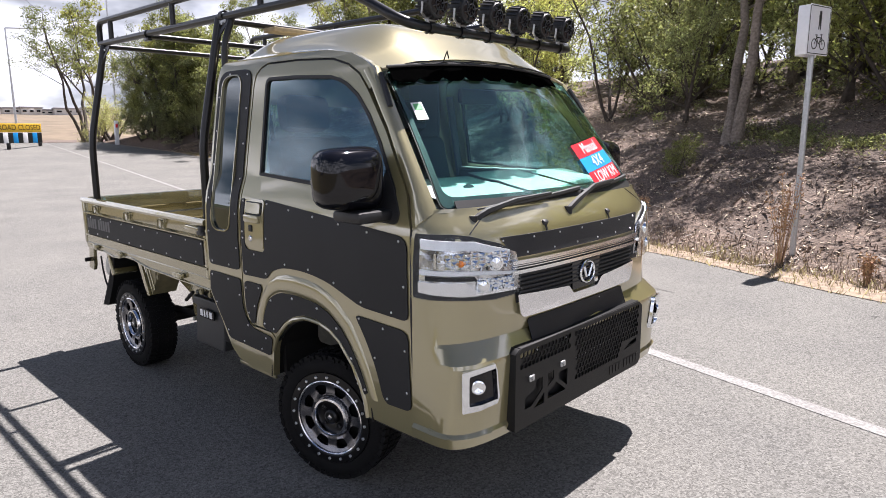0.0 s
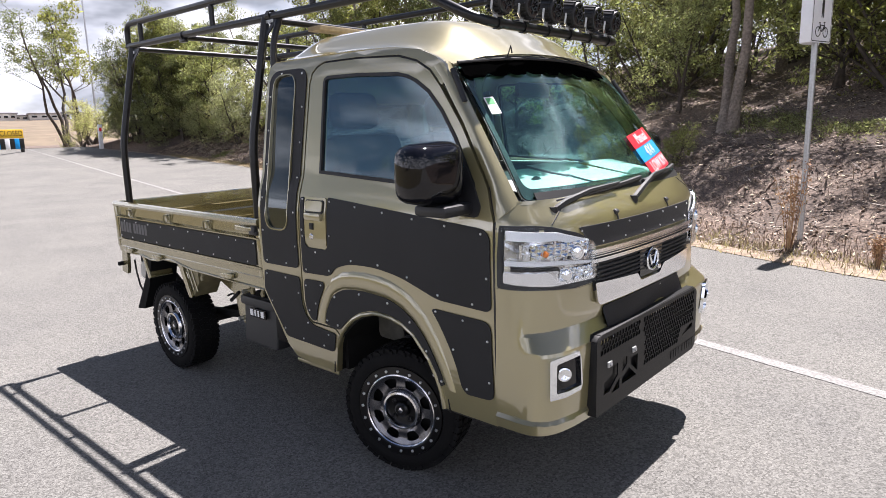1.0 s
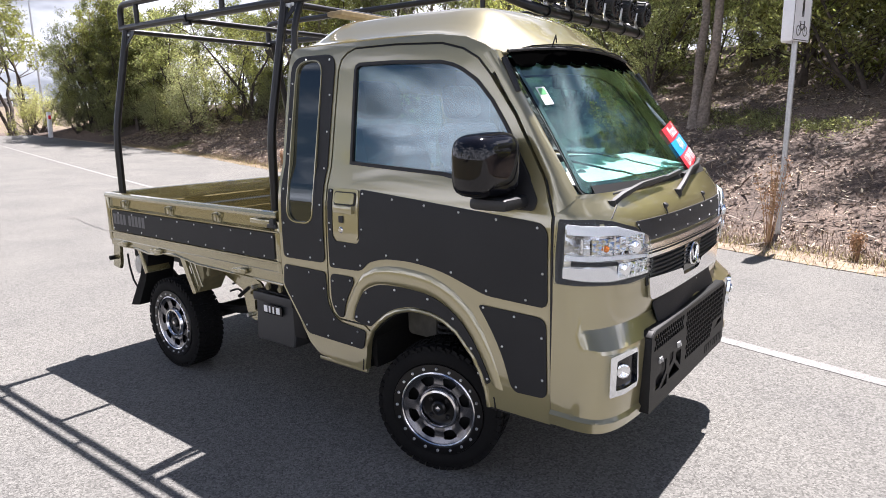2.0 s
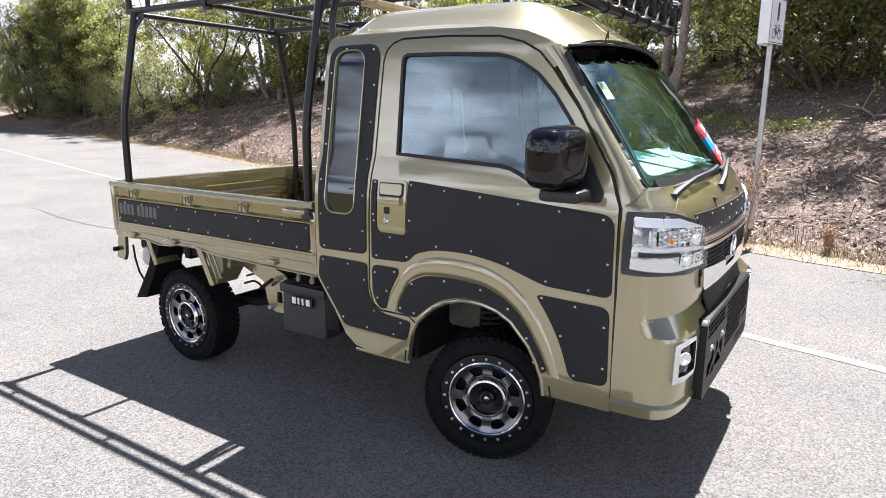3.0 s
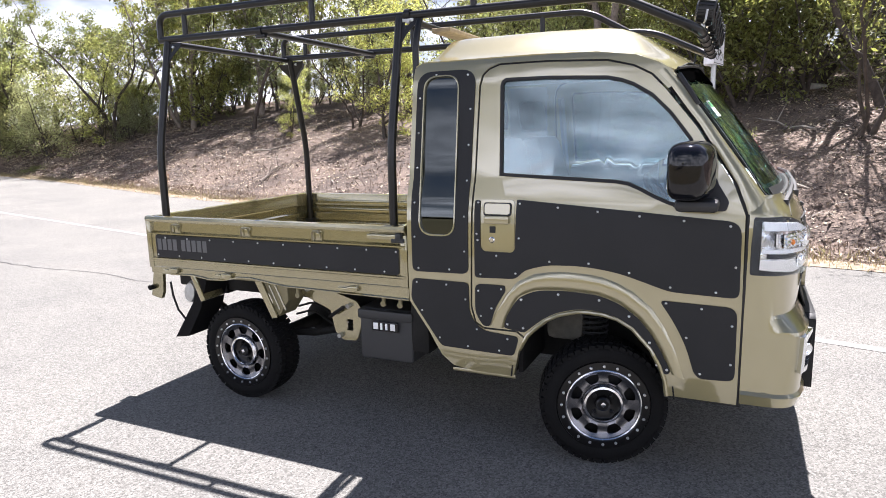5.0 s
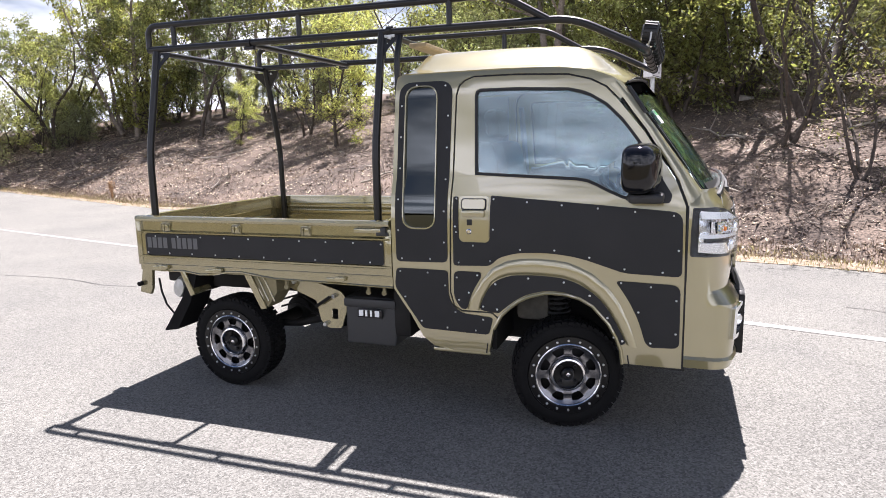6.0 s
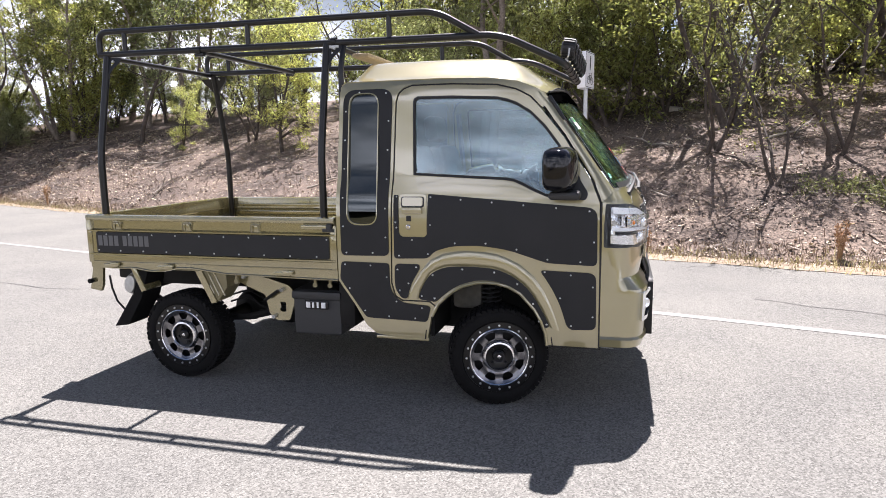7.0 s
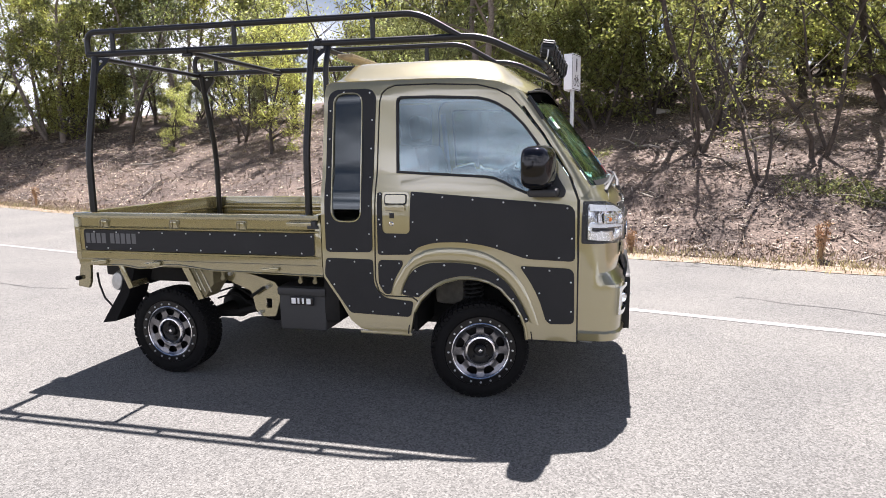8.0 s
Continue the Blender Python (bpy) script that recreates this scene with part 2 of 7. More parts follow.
def fillet(pts, r, n=4):
    """A closed outline in the plane with its corners rounded; r a radius or one for each corner."""
    out = []
    rs = r if isinstance(r, (list, tuple)) else [r] * len(pts)
    for i, b in enumerate(pts):
        a, c, b = Vector(pts[i - 1]), Vector(pts[(i + 1) % len(pts)]), Vector(b)
        u, w = a - b, c - b
        k = min(rs[i], u.length * 0.45, w.length * 0.45)
        if k < 0.001:
            out.append(tuple(b))
            continue
        p, q = b + u.normalized() * k, b + w.normalized() * k
        out += [tuple(p * (1 - s) ** 2 + b * 2 * s * (1 - s) + q * s * s) for s in (j / n for j in range(n + 1))]
    return out


def sheet(outline, holes, place, thick, cut_x=(), cut_z=()):
    """A plate from an outline with holes, cut along lines, laid onto a curved surface by place(a, b) -> (point, inward way) and thickened."""
    bm = bmesh.new()
    edges = []
    for loop in (outline, *holes):
        vs = [bm.verts.new((a, 0, b)) for a, b in loop]
        edges += [bm.edges.new((vs[i - 1], vs[i])) for i in range(len(vs))]
    bmesh.ops.triangle_fill(bm, use_beauty=True, use_dissolve=False, edges=edges)
    for c in cut_x:
        bmesh.ops.bisect_plane(bm, geom=bm.verts[:] + bm.edges[:] + bm.faces[:], plane_co=(c, 0, 0), plane_no=(1, 0, 0))
    for c in cut_z:
        bmesh.ops.bisect_plane(bm, geom=bm.verts[:] + bm.edges[:] + bm.faces[:], plane_co=(0, 0, c), plane_no=(0, 0, 1))
    lo, hi = [], []
    front = [f for f in bm.faces]
    base = bm.verts[:]
    for v in base:
        p, w = place(v.co.x, v.co.z)
        v.co = Vector(p)
        lo.append(Vector(p) + Vector(w) * thick)
    twin = {v: bm.verts.new(q) for v, q in zip(base, lo)}
    rim = [e for e in bm.edges if len(e.link_faces) == 1]
    for f in front:
        bm.faces.new([twin[v] for v in reversed(f.verts)])
    for e in rim:
        a, b = e.verts
        bm.faces.new((a, b, twin[b], twin[a]))
    return bm


def grid(points):
    """A sheet of quads from rows of points."""
    bm = bmesh.new()
    vs = [[bm.verts.new(p) for p in row] for row in points]
    for a, b in zip(vs, vs[1:]):
        for i in range(len(a) - 1):
            bm.faces.new((a[i], a[i + 1], b[i + 1], b[i]))
    return bm


def thicken(bm, d, core=(-0.2, 0, 0.9)):
    """Give an open sheet thickness d inwards, towards core."""
    bmesh.ops.recalc_face_normals(bm, faces=bm.faces[:])
    if sum(f.normal.dot(f.calc_center_median() - Vector(core)) * f.calc_area() for f in bm.faces) < 0:
        bmesh.ops.reverse_faces(bm, faces=bm.faces[:])
    bm.normal_update()
    front, base = bm.faces[:], bm.verts[:]
    rim = [e for e in bm.edges if len(e.link_faces) == 1]
    twin = {v: bm.verts.new(v.co - v.normal * d) for v in base}
    for f in front:
        bm.faces.new([twin[v] for v in reversed(f.verts)])
    for e in rim:
        a, b = e.verts
        bm.faces.new((a, b, twin[b], twin[a]))
    return bm


def lathe(bm, profile, seg=48, axis="y", at=(0, 0, 0)):
    """Turn a profile of (radius, along) round the y axis."""
    rings = []
    for r, h in profile:
        ring = []
        for k in range(seg):
            a = 2 * math.pi * k / seg
            ring.append(bm.verts.new((at[0] + r * math.cos(a), at[1] + h, at[2] + r * math.sin(a))))
        rings.append(ring)
    for a, b in zip(rings, rings[1:]):
        for k in range(seg):
            bm.faces.new((a[k], a[(k + 1) % seg], b[(k + 1) % seg], b[k]))
    return bm


def smooth(a, b, x):
    t = min(1.0, max(0.0, (x - a) / (b - a)))
    return t * t * (3 - 2 * t)


def text_part(name, words, size, matrix, material, parent=None, label="", squash=1.0):
    """Flat raised lettering from the built-in font, as a mesh."""
    cu = bpy.data.curves.new(name, "FONT")
    cu.body, cu.size, cu.extrude, cu.align_x, cu.align_y = words, size, 0.0008, "CENTER", "CENTER"
    tmp = new(name + "_curve", cu)
    dg = bpy.context.evaluated_depsgraph_get()
    me = bpy.data.meshes.new_from_object(tmp.evaluated_get(dg))
    bpy.data.objects.remove(tmp)
    me.name = name
    me.transform(matrix @ Matrix.Diagonal((squash, 1, 1, 1)))
    me.materials.clear()
    me.materials.append(material)
    ob = new(name, me)
    ob.parent = parent
    if label:
        tagged(ob, label)
    return ob

# ---- ground, road, bank ----
R_WAY, N_WAY = Vector((0.970, -0.243, 0)), Vector((0.243, 0.970, 0))     # along the road, across it


# close to the camera's first eye point; far ground shrinks towards it
EARLY_EYE = Vector((1.8, -2.3, 1.39))


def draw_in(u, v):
    """Far road and bank shrunk about the early eye point to fit the camera's view: share of the level distance kept."""
    p = R_WAY * u + N_WAY * v - EARLY_EYE
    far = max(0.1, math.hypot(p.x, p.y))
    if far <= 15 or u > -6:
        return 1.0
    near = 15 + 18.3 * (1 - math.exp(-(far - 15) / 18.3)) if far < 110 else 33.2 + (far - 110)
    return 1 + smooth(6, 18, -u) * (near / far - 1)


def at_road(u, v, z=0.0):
    """Place along and across the road, at a height over its level, shrunk towards the early eye point."""
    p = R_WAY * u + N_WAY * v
    return EARLY_EYE + (Vector((p.x, p.y, z)) - EARLY_EYE) * draw_in(u, v)


def edge_v(u):
    base = float(np.interp(u, [-130, -90, -44, -34, -26, -14, 0, 6, 40], [9.6, 8.5, 7.5, 7.1, 6.7, 5.4, 4.2, 4.1, 4.6]))
    return base + 0.10 * noise.noise((u * 0.8, 3.0, 0)) + 0.05 * noise.noise((u * 3.1, 9.0, 0))


def ground_z(u, v):
    e = edge_v(u) + 0.35
    if v < e:
        return -0.012 - 0.10 * smooth(0.1, 1.0, e - v)
    d = v - e
    rise = (0.27 + 0.09 * (1 - smooth(45, 70, -u))) * (math.sqrt(d * d + 0.25) - 0.5)
    top = 5.8 + 0.25 * noise.noise((u * 0.12, 5.0, 0))
    rise = top * (1 - math.exp(-rise / top * 1.12))
    rise *= 1 - smooth(100, 135, -u)
    rough = 0.10 * noise.noise((u * 0.9, v * 0.9, 1)) + 0.05 * noise.noise((u * 2.7, v * 2.7, 4)) + 0.02 * noise.noise((u * 8, v * 8, 7))
    return -0.012 + rise + rough * smooth(0.1, 1.2, d) * (1 - smooth(80, 110, -u))


def litter_material():
    m = shader("leaf_litter_soil", (0.255, 0.188, 0.145), rough=0.95, grain=(34, 0.9), stain=(0.8, 0.85, (0.105, 0.078, 0.064)), bump=(30, 1.0))
    return m


M_SOIL = litter_material()
M_FIELD = shader("dry_grass_field", (0.115, 0.090, 0.036), rough=0.95, grain=(6, 0.5), stain=(0.15, 0.6, (0.055, 0.060, 0.022)), bump=(20, 0.6))


def asphalt():
    m = shader("worn_asphalt", (0.203, 0.200, 0.187), rough=0.88, stain=(0.9, 0.6, (0.152, 0.151, 0.146)), bump=(170, 0.8), spec=0.08)
    nt = m.node_tree
    p = nt.nodes["Principled BSDF"]
    old = p.inputs["Base Color"].links[0].from_socket
    co = nt.nodes.new("ShaderNodeTexCoord")
    vor = nt.nodes.new("ShaderNodeTexVoronoi")
    vor.inputs["Scale"].default_value = 130.0
    ramp = nt.nodes.new("ShaderNodeValToRGB")
    ramp.color_ramp.elements[0].position, ramp.color_ramp.elements[0].color = 0.0, (0.42, 0.41, 0.40, 1)
    ramp.color_ramp.elements[1].position, ramp.color_ramp.elements[1].color = 1.0, (1.48, 1.46, 1.42, 1)
    nt.links.new(co.outputs["Object"], vor.inputs["Vector"])
    nt.links.new(vor.outputs["Color"], ramp.inputs["Fac"])
    mul = nt.nodes.new("ShaderNodeMixRGB")
    mul.blend_type = "MULTIPLY"
    mul.inputs["Fac"].default_value = 0.9
    nt.links.new(old, mul.inputs["Color1"])
    nt.links.new(ramp.outputs["Color"], mul.inputs["Color2"])
    nt.links.new(mul.outputs["Color"], p.inputs["Base Color"])
    return m


M_ASPHALT = asphalt()
M_LINE = shader("worn_white_line", (0.315, 0.305, 0.29), rough=0.7, grain=(60, 0.6), stain=(4, 0.6, (0.25, 0.24, 0.225)), bump=(200, 0.4))
M_TAR = shader("tyre_mark", (0.10, 0.10, 0.10), rough=0.8, grain=(20, 0.3))

us = [-400, -250, -160, -120, -100, -90, -80, -70, -62, -55, -49] + [-44 + 1.0 * i for i in range(24)] + [-20 + 0.5 * i for i in range(70)] + [15 + 2 * i for i in range(8)] + [40, 60, 100, 180, 400]
vs_ = [-400, -150, -60, -25, -12, -8, -4, 0, 2, 3, 3.5] + [4.0 + 0.3 * i for i in range(42)] + [17, 18.5, 20.5, 23, 27, 32, 40, 60, 100, 200, 400]
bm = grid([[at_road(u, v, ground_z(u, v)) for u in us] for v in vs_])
ground = tagged(part("ground", bm, M_SOIL, angle=180), "brown leaf-littered earth rising to a bank beside the road", "ground", kind="structure")

# green and dry grass field on the other side of the road
bm = grid([[at_road(u, v, 0.02) for u in us] for v in (-380, -200, -120, -80, -60, -45, -30, -20, -14, -9.5, -5.4)])
tagged(part("field", bm, M_FIELD), "dry yellow-green grass field beside the road", "field", kind="structure")

ROAD_V = (-5.4, -5.0, -4, -2, 0, 1.585, 1.69, 2.4, 3.2, 0)
road_u = [-104, -100] + [-90 + 2 * i for i in range(30)] + [-30 + 0.25 * i for i in range(200)] + [20, 30, 40, 60, 100, 200, 380]
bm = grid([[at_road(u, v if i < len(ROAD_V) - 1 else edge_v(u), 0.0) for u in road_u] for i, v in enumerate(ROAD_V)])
road = tagged(part("road", bm, M_ASPHALT), "sunlit worn pale grey asphalt road with fine aggregate", "road", kind="structure")

bm = bmesh.new()
lu = road_u[:-1]
g_lo = [at_road(u, 1.590 + 0.006 * noise.noise((u * 3, 1, 0)), 0.003) for u in lu]
g_hi = [at_road(u, 1.686 + 0.006 * noise.noise((u * 3, 8, 0)), 0.003) for u in lu]
bm.free()
tagged(part("road_line", grid([g_lo, g_hi]), M_LINE), "worn white painted line along the asphalt road", "road line", kind="structure")


# hairline cracks in the asphalt
M_CRACK = shader("dark_crack", (0.075, 0.072, 0.07), rough=0.9, grain=(40, 0.3))
crack_rng = random.Random(12)
for u0, v0, du, dv, n in ((1.2, 2.5, 0.16, -0.015, 22), (2.6, 2.9, 0.15, 0.02, 24), (3.4, 2.2, 0.13, 0.012, 20), (-6.5, 3.2, 0.22, -0.01, 26), (-9.0, -0.6, 0.2, 0.03, 22)):
    rows, v = [[], []], v0
    for k in range(n):
        v += dv + crack_rng.uniform(-0.05, 0.05)
        w = 0.004 + 0.004 * crack_rng.random()
        rows[0].append(at_road(u0 + du * k, v - w, 0.004))
        rows[1].append(at_road(u0 + du * k, v + w, 0.004))
    tagged(part("road_crack", grid(rows), M_CRACK), "thin dark crack in the worn asphalt", "crack", kind="structure")


# ---- trees and shrubs ----
M_BARK = shader("grey_brown_bark", (0.060, 0.047, 0.038), rough=0.9, grain=(14, 0.5), stain=(3, 0.5, (0.13, 0.105, 0.088)), bump=(25, 0.8))
M_PALEBARK = shader("pale_gum_bark", (0.30, 0.25, 0.205), rough=0.9, grain=(24, 0.6), stain=(3.2, 0.55, (0.14, 0.11, 0.09)), bump=(42, 1.0))
M_LEAF = leafy("gum_leaves", (0.150, 0.156, 0.062))
M_LEAFDARK = leafy("dark_leaves", (0.088, 0.100, 0.044))
M_LEAFLIGHT = leafy("light_leaves", (0.225, 0.236, 0.112))
M_LEAFGREY = leafy("grey_green_leaves", (0.245, 0.248, 0.145))
M_STRAW = leafy("dry_straw", (0.225, 0.185, 0.128), 0.5)


def leaf_mesh(name, centres, spread, per, size, droop, rng):
    """Many small pointed leaves in clumps, one mesh."""
    centres = np.asarray(centres)
    n = len(centres) * per
    c = np.repeat(centres, per, 0)
    rad = np.repeat(np.asarray(spread), per)[:, None]
    d = rng.normal(size=(n, 3))
    d /= np.linalg.norm(d, axis=1)[:, None]
    c = c + d * rad * (rng.random((n, 1)) ** 0.5) * np.array([1, 1, 0.75])
    way = rng.normal(size=(n, 3)) + np.array([0, 0, -droop])
    way /= np.linalg.norm(way, axis=1)[:, None]
    side = np.cross(way, rng.normal(size=(n, 3)))
    side /= np.linalg.norm(side, axis=1)[:, None] + 1e-9
    ln = size * (0.6 + 0.8 * rng.random((n, 1)))
    wd = ln * (0.26 + 0.2 * rng.random((n, 1)))
    v = np.stack([c - way * ln / 2, c + side * wd / 2, c + way * ln / 2, c - side * wd / 2], 1).reshape(-1, 3)
    f = np.arange(n * 4).reshape(-1, 4)
    me = bpy.data.meshes.new(name)
    me.vertices.add(len(v))
    me.vertices.foreach_set("co", v.astype(np.float32).ravel())
    me.loops.add(n * 4)
    me.loops.foreach_set("vertex_index", f.ravel().astype(np.int32))
    me.polygons.add(n)
    me.polygons.foreach_set("loop_start", (np.arange(n) * 4).astype(np.int32))
    me.update(calc_edges=True)
    return me


def make_tree(seed, height, bare, spread, stems, limbs, per, size, leaf, bark, droop, clump, label, lean=0.1, name="tree", wild=0.10):
    """A tapered trunk with limbs and twigs under a crown of leaf clumps."""
    rng = np.random.default_rng(seed)
    root = new(name)
    bm = bmesh.new()
    tips, rads = [], []
    for s in range(stems):
        az = rng.random() * 6.28
        tilt = lean * (0.4 + rng.random()) * (1.0 if stems > 1 else 0.6)
        p, d = Vector((0.15 * s, 0.05 * s, -0.15)), Vector((math.cos(az) * tilt, math.sin(az) * tilt, 1)).normalized()
        path = [p.copy()]
        hh = height * (0.8 + 0.25 * rng.random())
        steps = 9
        for i in range(steps):
            d = (d + Vector(rng.normal(size=3)) * wild + Vector((0, 0, 0.06))).normalized()
            p = p + d * hh / steps
            path.append(p.copy())
        r0 = (0.0115 * hh + 0.020) * (0.55 if per < 10 else 1.0)
        radii = [r0 * (1.25 if i == 0 else 1) * (1 - 0.88 * i / steps) for i in range(steps + 1)]
        tube(bm, path, radii, 7)
        tips.append(path[-1])
        rads.append(clump)
        for k in range(limbs):
            f = bare + (1 - bare) * (k + rng.random() * 0.8) / limbs
            i = min(steps - 1, int(f * steps))
            a = path[i].lerp(path[i + 1], f * steps - i) if f < 1 else path[-1]
            az = k * 2.4 + rng.random() * 1.2 + s
            ln = spread * (0.45 + 0.7 * rng.random()) * (1.15 - 0.6 * f)
            up = 0.25 + 0.7 * rng.random()
            w = Vector((math.cos(az), math.sin(az), up)).normalized()
            q1 = a + w * ln * 0.5 + Vector(rng.normal(size=3)) * ln * 0.06
            q2 = q1 + (w + Vector((0, 0, 0.25)) + Vector(rng.normal(size=3)) * 0.25).normalized() * ln * 0.5
            rr = max(0.012, radii[i] * 0.45)
            tube(bm, [a, q1, q2], [rr, rr * 0.65, rr * 0.3], 4)
            tips += [q2, q1.lerp(q2, 0.4)]
            rads += [clump * (0.8 + 0.4 * rng.random()), clump * 0.7]
            for _ in range(3):
                b = a.lerp(q1, 0.5 + 0.5 * rng.random()) if rng.random() < 0.4 else q1.lerp(q2, rng.random())
                e = b + (w * 0.5 + Vector(rng.normal(size=3)) * 0.8 + Vector((0, 0, 0.2))).normalized() * ln * (0.3 + 0.25 * rng.random())
                tube(bm, [b, b.lerp(e, 0.5) + Vector(rng.normal(size=3)) * 0.04, e], [rr * 0.35, rr * 0.25, 0.004], 3)
                tips.append(e)
                rads.append(clump * (0.6 + 0.5 * rng.random()))
    part("trunk", bm, bark, root, angle=80)
    me = leaf_mesh("crown", [tuple(t) for t in tips], rads, per, size, droop, rng)
    mesh_part("crown", me, leaf, root, angle=180)
    return tagged(root, label, "tree" if name == "tree" else "shrub")


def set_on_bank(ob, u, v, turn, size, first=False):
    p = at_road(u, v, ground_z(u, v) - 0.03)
    # plants shrink with the ground, so their size in view stays
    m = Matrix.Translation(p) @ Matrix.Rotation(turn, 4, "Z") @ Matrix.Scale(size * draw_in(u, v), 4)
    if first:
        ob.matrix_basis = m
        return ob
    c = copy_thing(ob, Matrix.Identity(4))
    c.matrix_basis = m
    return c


GUM = "tall gum tree with slender bark-shedding trunk on the bank"
DARK = "dense dark green tree with crooked trunks on the bank"
SHRUB = "light green leafy shrub on the littered bank"
GREY = "grey-green fine-leaved bush beside the road"
kinds = {
    "gum_a": make_tree(11, 9.5, 0.34, 2.4, 1, 17, 80, 0.135, M_LEAF, M_PALEBARK, 0.9, 0.46, GUM),
    "gum_b": make_tree(12, 8.6, 0.34, 2.3, 2, 11, 76, 0.135, M_LEAF, M_PALEBARK, 0.9, 0.46, GUM, 0.22),
    "dark_a": make_tree(21, 7.4, 0.50, 2.3, 3, 8, 66, 0.088, M_LEAFDARK, M_BARK, 0.3, 0.40, DARK, 0.35, wild=0.17),
    "dark_b": make_tree(22, 6.8, 0.52, 2.2, 4, 6, 62, 0.088, M_LEAF, M_BARK, 0.3, 0.40, DARK, 0.40, wild=0.17),
    "light": make_tree(31, 4.8, 0.10, 1.9, 2, 12, 76, 0.10, M_LEAFLIGHT, M_BARK, 0.3, 0.36, SHRUB, 0.4, "shrub"),
    "grey": make_tree(41, 3.0, 0.02, 1.5, 3, 9, 76, 0.085, M_LEAFGREY, M_BARK, 0.0, 0.42, GREY, 0.5, "shrub"),
    "far_dark": make_tree(71, 7.4, 0.40, 2.4, 3, 7, 28, 0.20, M_LEAF, M_BARK, 0.3, 0.46, DARK, 0.35, wild=0.17),
    "far_gum": make_tree(72, 9.2, 0.42, 2.4, 1, 16, 34, 0.21, M_LEAF, M_PALEBARK, 0.8, 0.48, GUM),
    "under": make_tree(61, 3.4, 0.03, 1.7, 3, 8, 50, 0.12, M_LEAF, M_BARK, 0.1, 0.42, "dark low bush under the trees on the bank", 0.5, "shrub"),
    "dense": make_tree(23, 7.0, 0.20, 2.4, 3, 9, 110, 0.13, M_LEAF, M_BARK, 0.3, 0.46, DARK, 0.35, wild=0.15),
    "leaning": make_tree(53, 7.0, 0.36, 2.2, 1, 14, 40, 0.12, M_LEAFDARK, M_BARK, 0.5, 0.45, "leaning dark-barked tree with broken hanging branches on the bank", 0.55, wild=0.15),
    "bare": make_tree(51, 4.6, 0.24, 1.3, 3, 9, 7, 0.08, M_LEAF, M_BARK, 0.2, 0.45, "thin sparse sapling with bare twigs on the bank", 0.3, wild=0.16),
}
# kind, along the road, across it, turn, size
PLANTS = [
    ("gum_b", -4.4, 8.7, 0.3, 1.0), ("dark_a", 0.3, 9.9, 2.0, 0.9), ("dark_b", -1.3, 12.4, 4.0, 1.0), ("bare", 1.1, 6.9, 0.5, 0.7), ("bare", 2.1, 8.3, 2.5, 0.95),
    ("dark_b", 3.3, 10.8, 1.5, 1.0), ("dark_a", 5.4, 11.2, 0.2, 1.0), ("light", -3.6, 11.2, 3.0, 0.9), ("light", -11.2, 9.9, 5.0, 0.75), ("bare", -8.8, 10.4, 1.0, 1.1),
    ("light", -12.6, 12.4, 0.9, 1.0), ("dark_a", -7.6, 11.8, 1.1, 1.0), ("gum_a", -6.0, 13.5, 2.2, 1.0), ("gum_a", -2.6, 14.4, 1.0, 1.05),
    ("bare", -13.6, 11.4, 3.3, 1.0), ("light", -16.2, 10.6, 4.1, 0.42), ("gum_b", -18.6, 16.2, 5.1, 0.9), ("leaning", -21.1, 12.4, 0.4, 1.0), ("light", -26.0, 17.0, 0.7, 0.9), 
    ("gum_a", -24.5, 17.0, 1.9, 1.1), ("gum_a", -28.3, 12.4, 3.9, 1.0), ("grey", -31.5, 10.6, 1.5, 0.8), ("light", -56.5, 10.8, 0.5, 1.45), ("grey", -46.0, 10.2, 2.5, 0.9), ("bare", -37.5, 10.4, 1.0, 1.2), ("bare", -34.8, 10.9, 3.6, 0.9),
    ("gum_b", -31.0, 13.2, 2.6, 1.1), ("light", -33.5, 10.2, 4.4, 1.1), ("dark_b", -35.0, 11.5, 5.5, 1.25), ("grey", -38.5, 9.2, 2.2, 1.6), ("grey", -36.0, 8.8, 4.2, 1.2),
    ("dark_a", -41.0, 11.2, 0.1, 1.3), ("gum_a", -44.0, 13.0, 1.4, 1.15), ("light", -46.5, 11.0, 2.1, 1.6), ("dark_a", -51.0, 12.5, 3.1, 1.5), ("dark_b", -57.0, 12.6, 4.8, 1.6), ("dark_a", -62.0, 12.8, 1.8, 1.7), ("dark_b", -78.0, 13.5, 0.8, 1.9), ("dark_a", -84.0, 12.5, 2.8, 2.0),
    ("light", -60.0, 13.4, 5.9, 1.7), ("dark_a", -66.0, 15.0, 1.2, 1.5), ("dark_b", -73.0, 16.0, 2.7, 1.4), ("light", -70.0, 14.0, 0.7, 1.5), ("grey", -64.0, 12.4, 0.7, 1.8),
    ("light", 4.6, 9.0, 1.0, 0.5), ("under", -4.3, 7.3, 3.0, 0.2), ("grey", 7.0, 8.0, 4.0, 0.7),
    ("light", -6.2, 10.0, 2.2, 0.6), ("dark_a", 7.6, 12.8, 5.2, 1.0), ("dark_b", 9.5, 11.5, 3.2, 1.0), ("light", 1.6, 12.6, 4.6, 0.9), ("grey", 0.2, 11.8, 1.2, 0.9), ("grey", -15.6, 14.4, 2.6, 0.9),
    ("grey", -9.2, 12.6, 0.3, 1.1), ("grey", 4.4, 12.6, 5.3, 1.0),
]
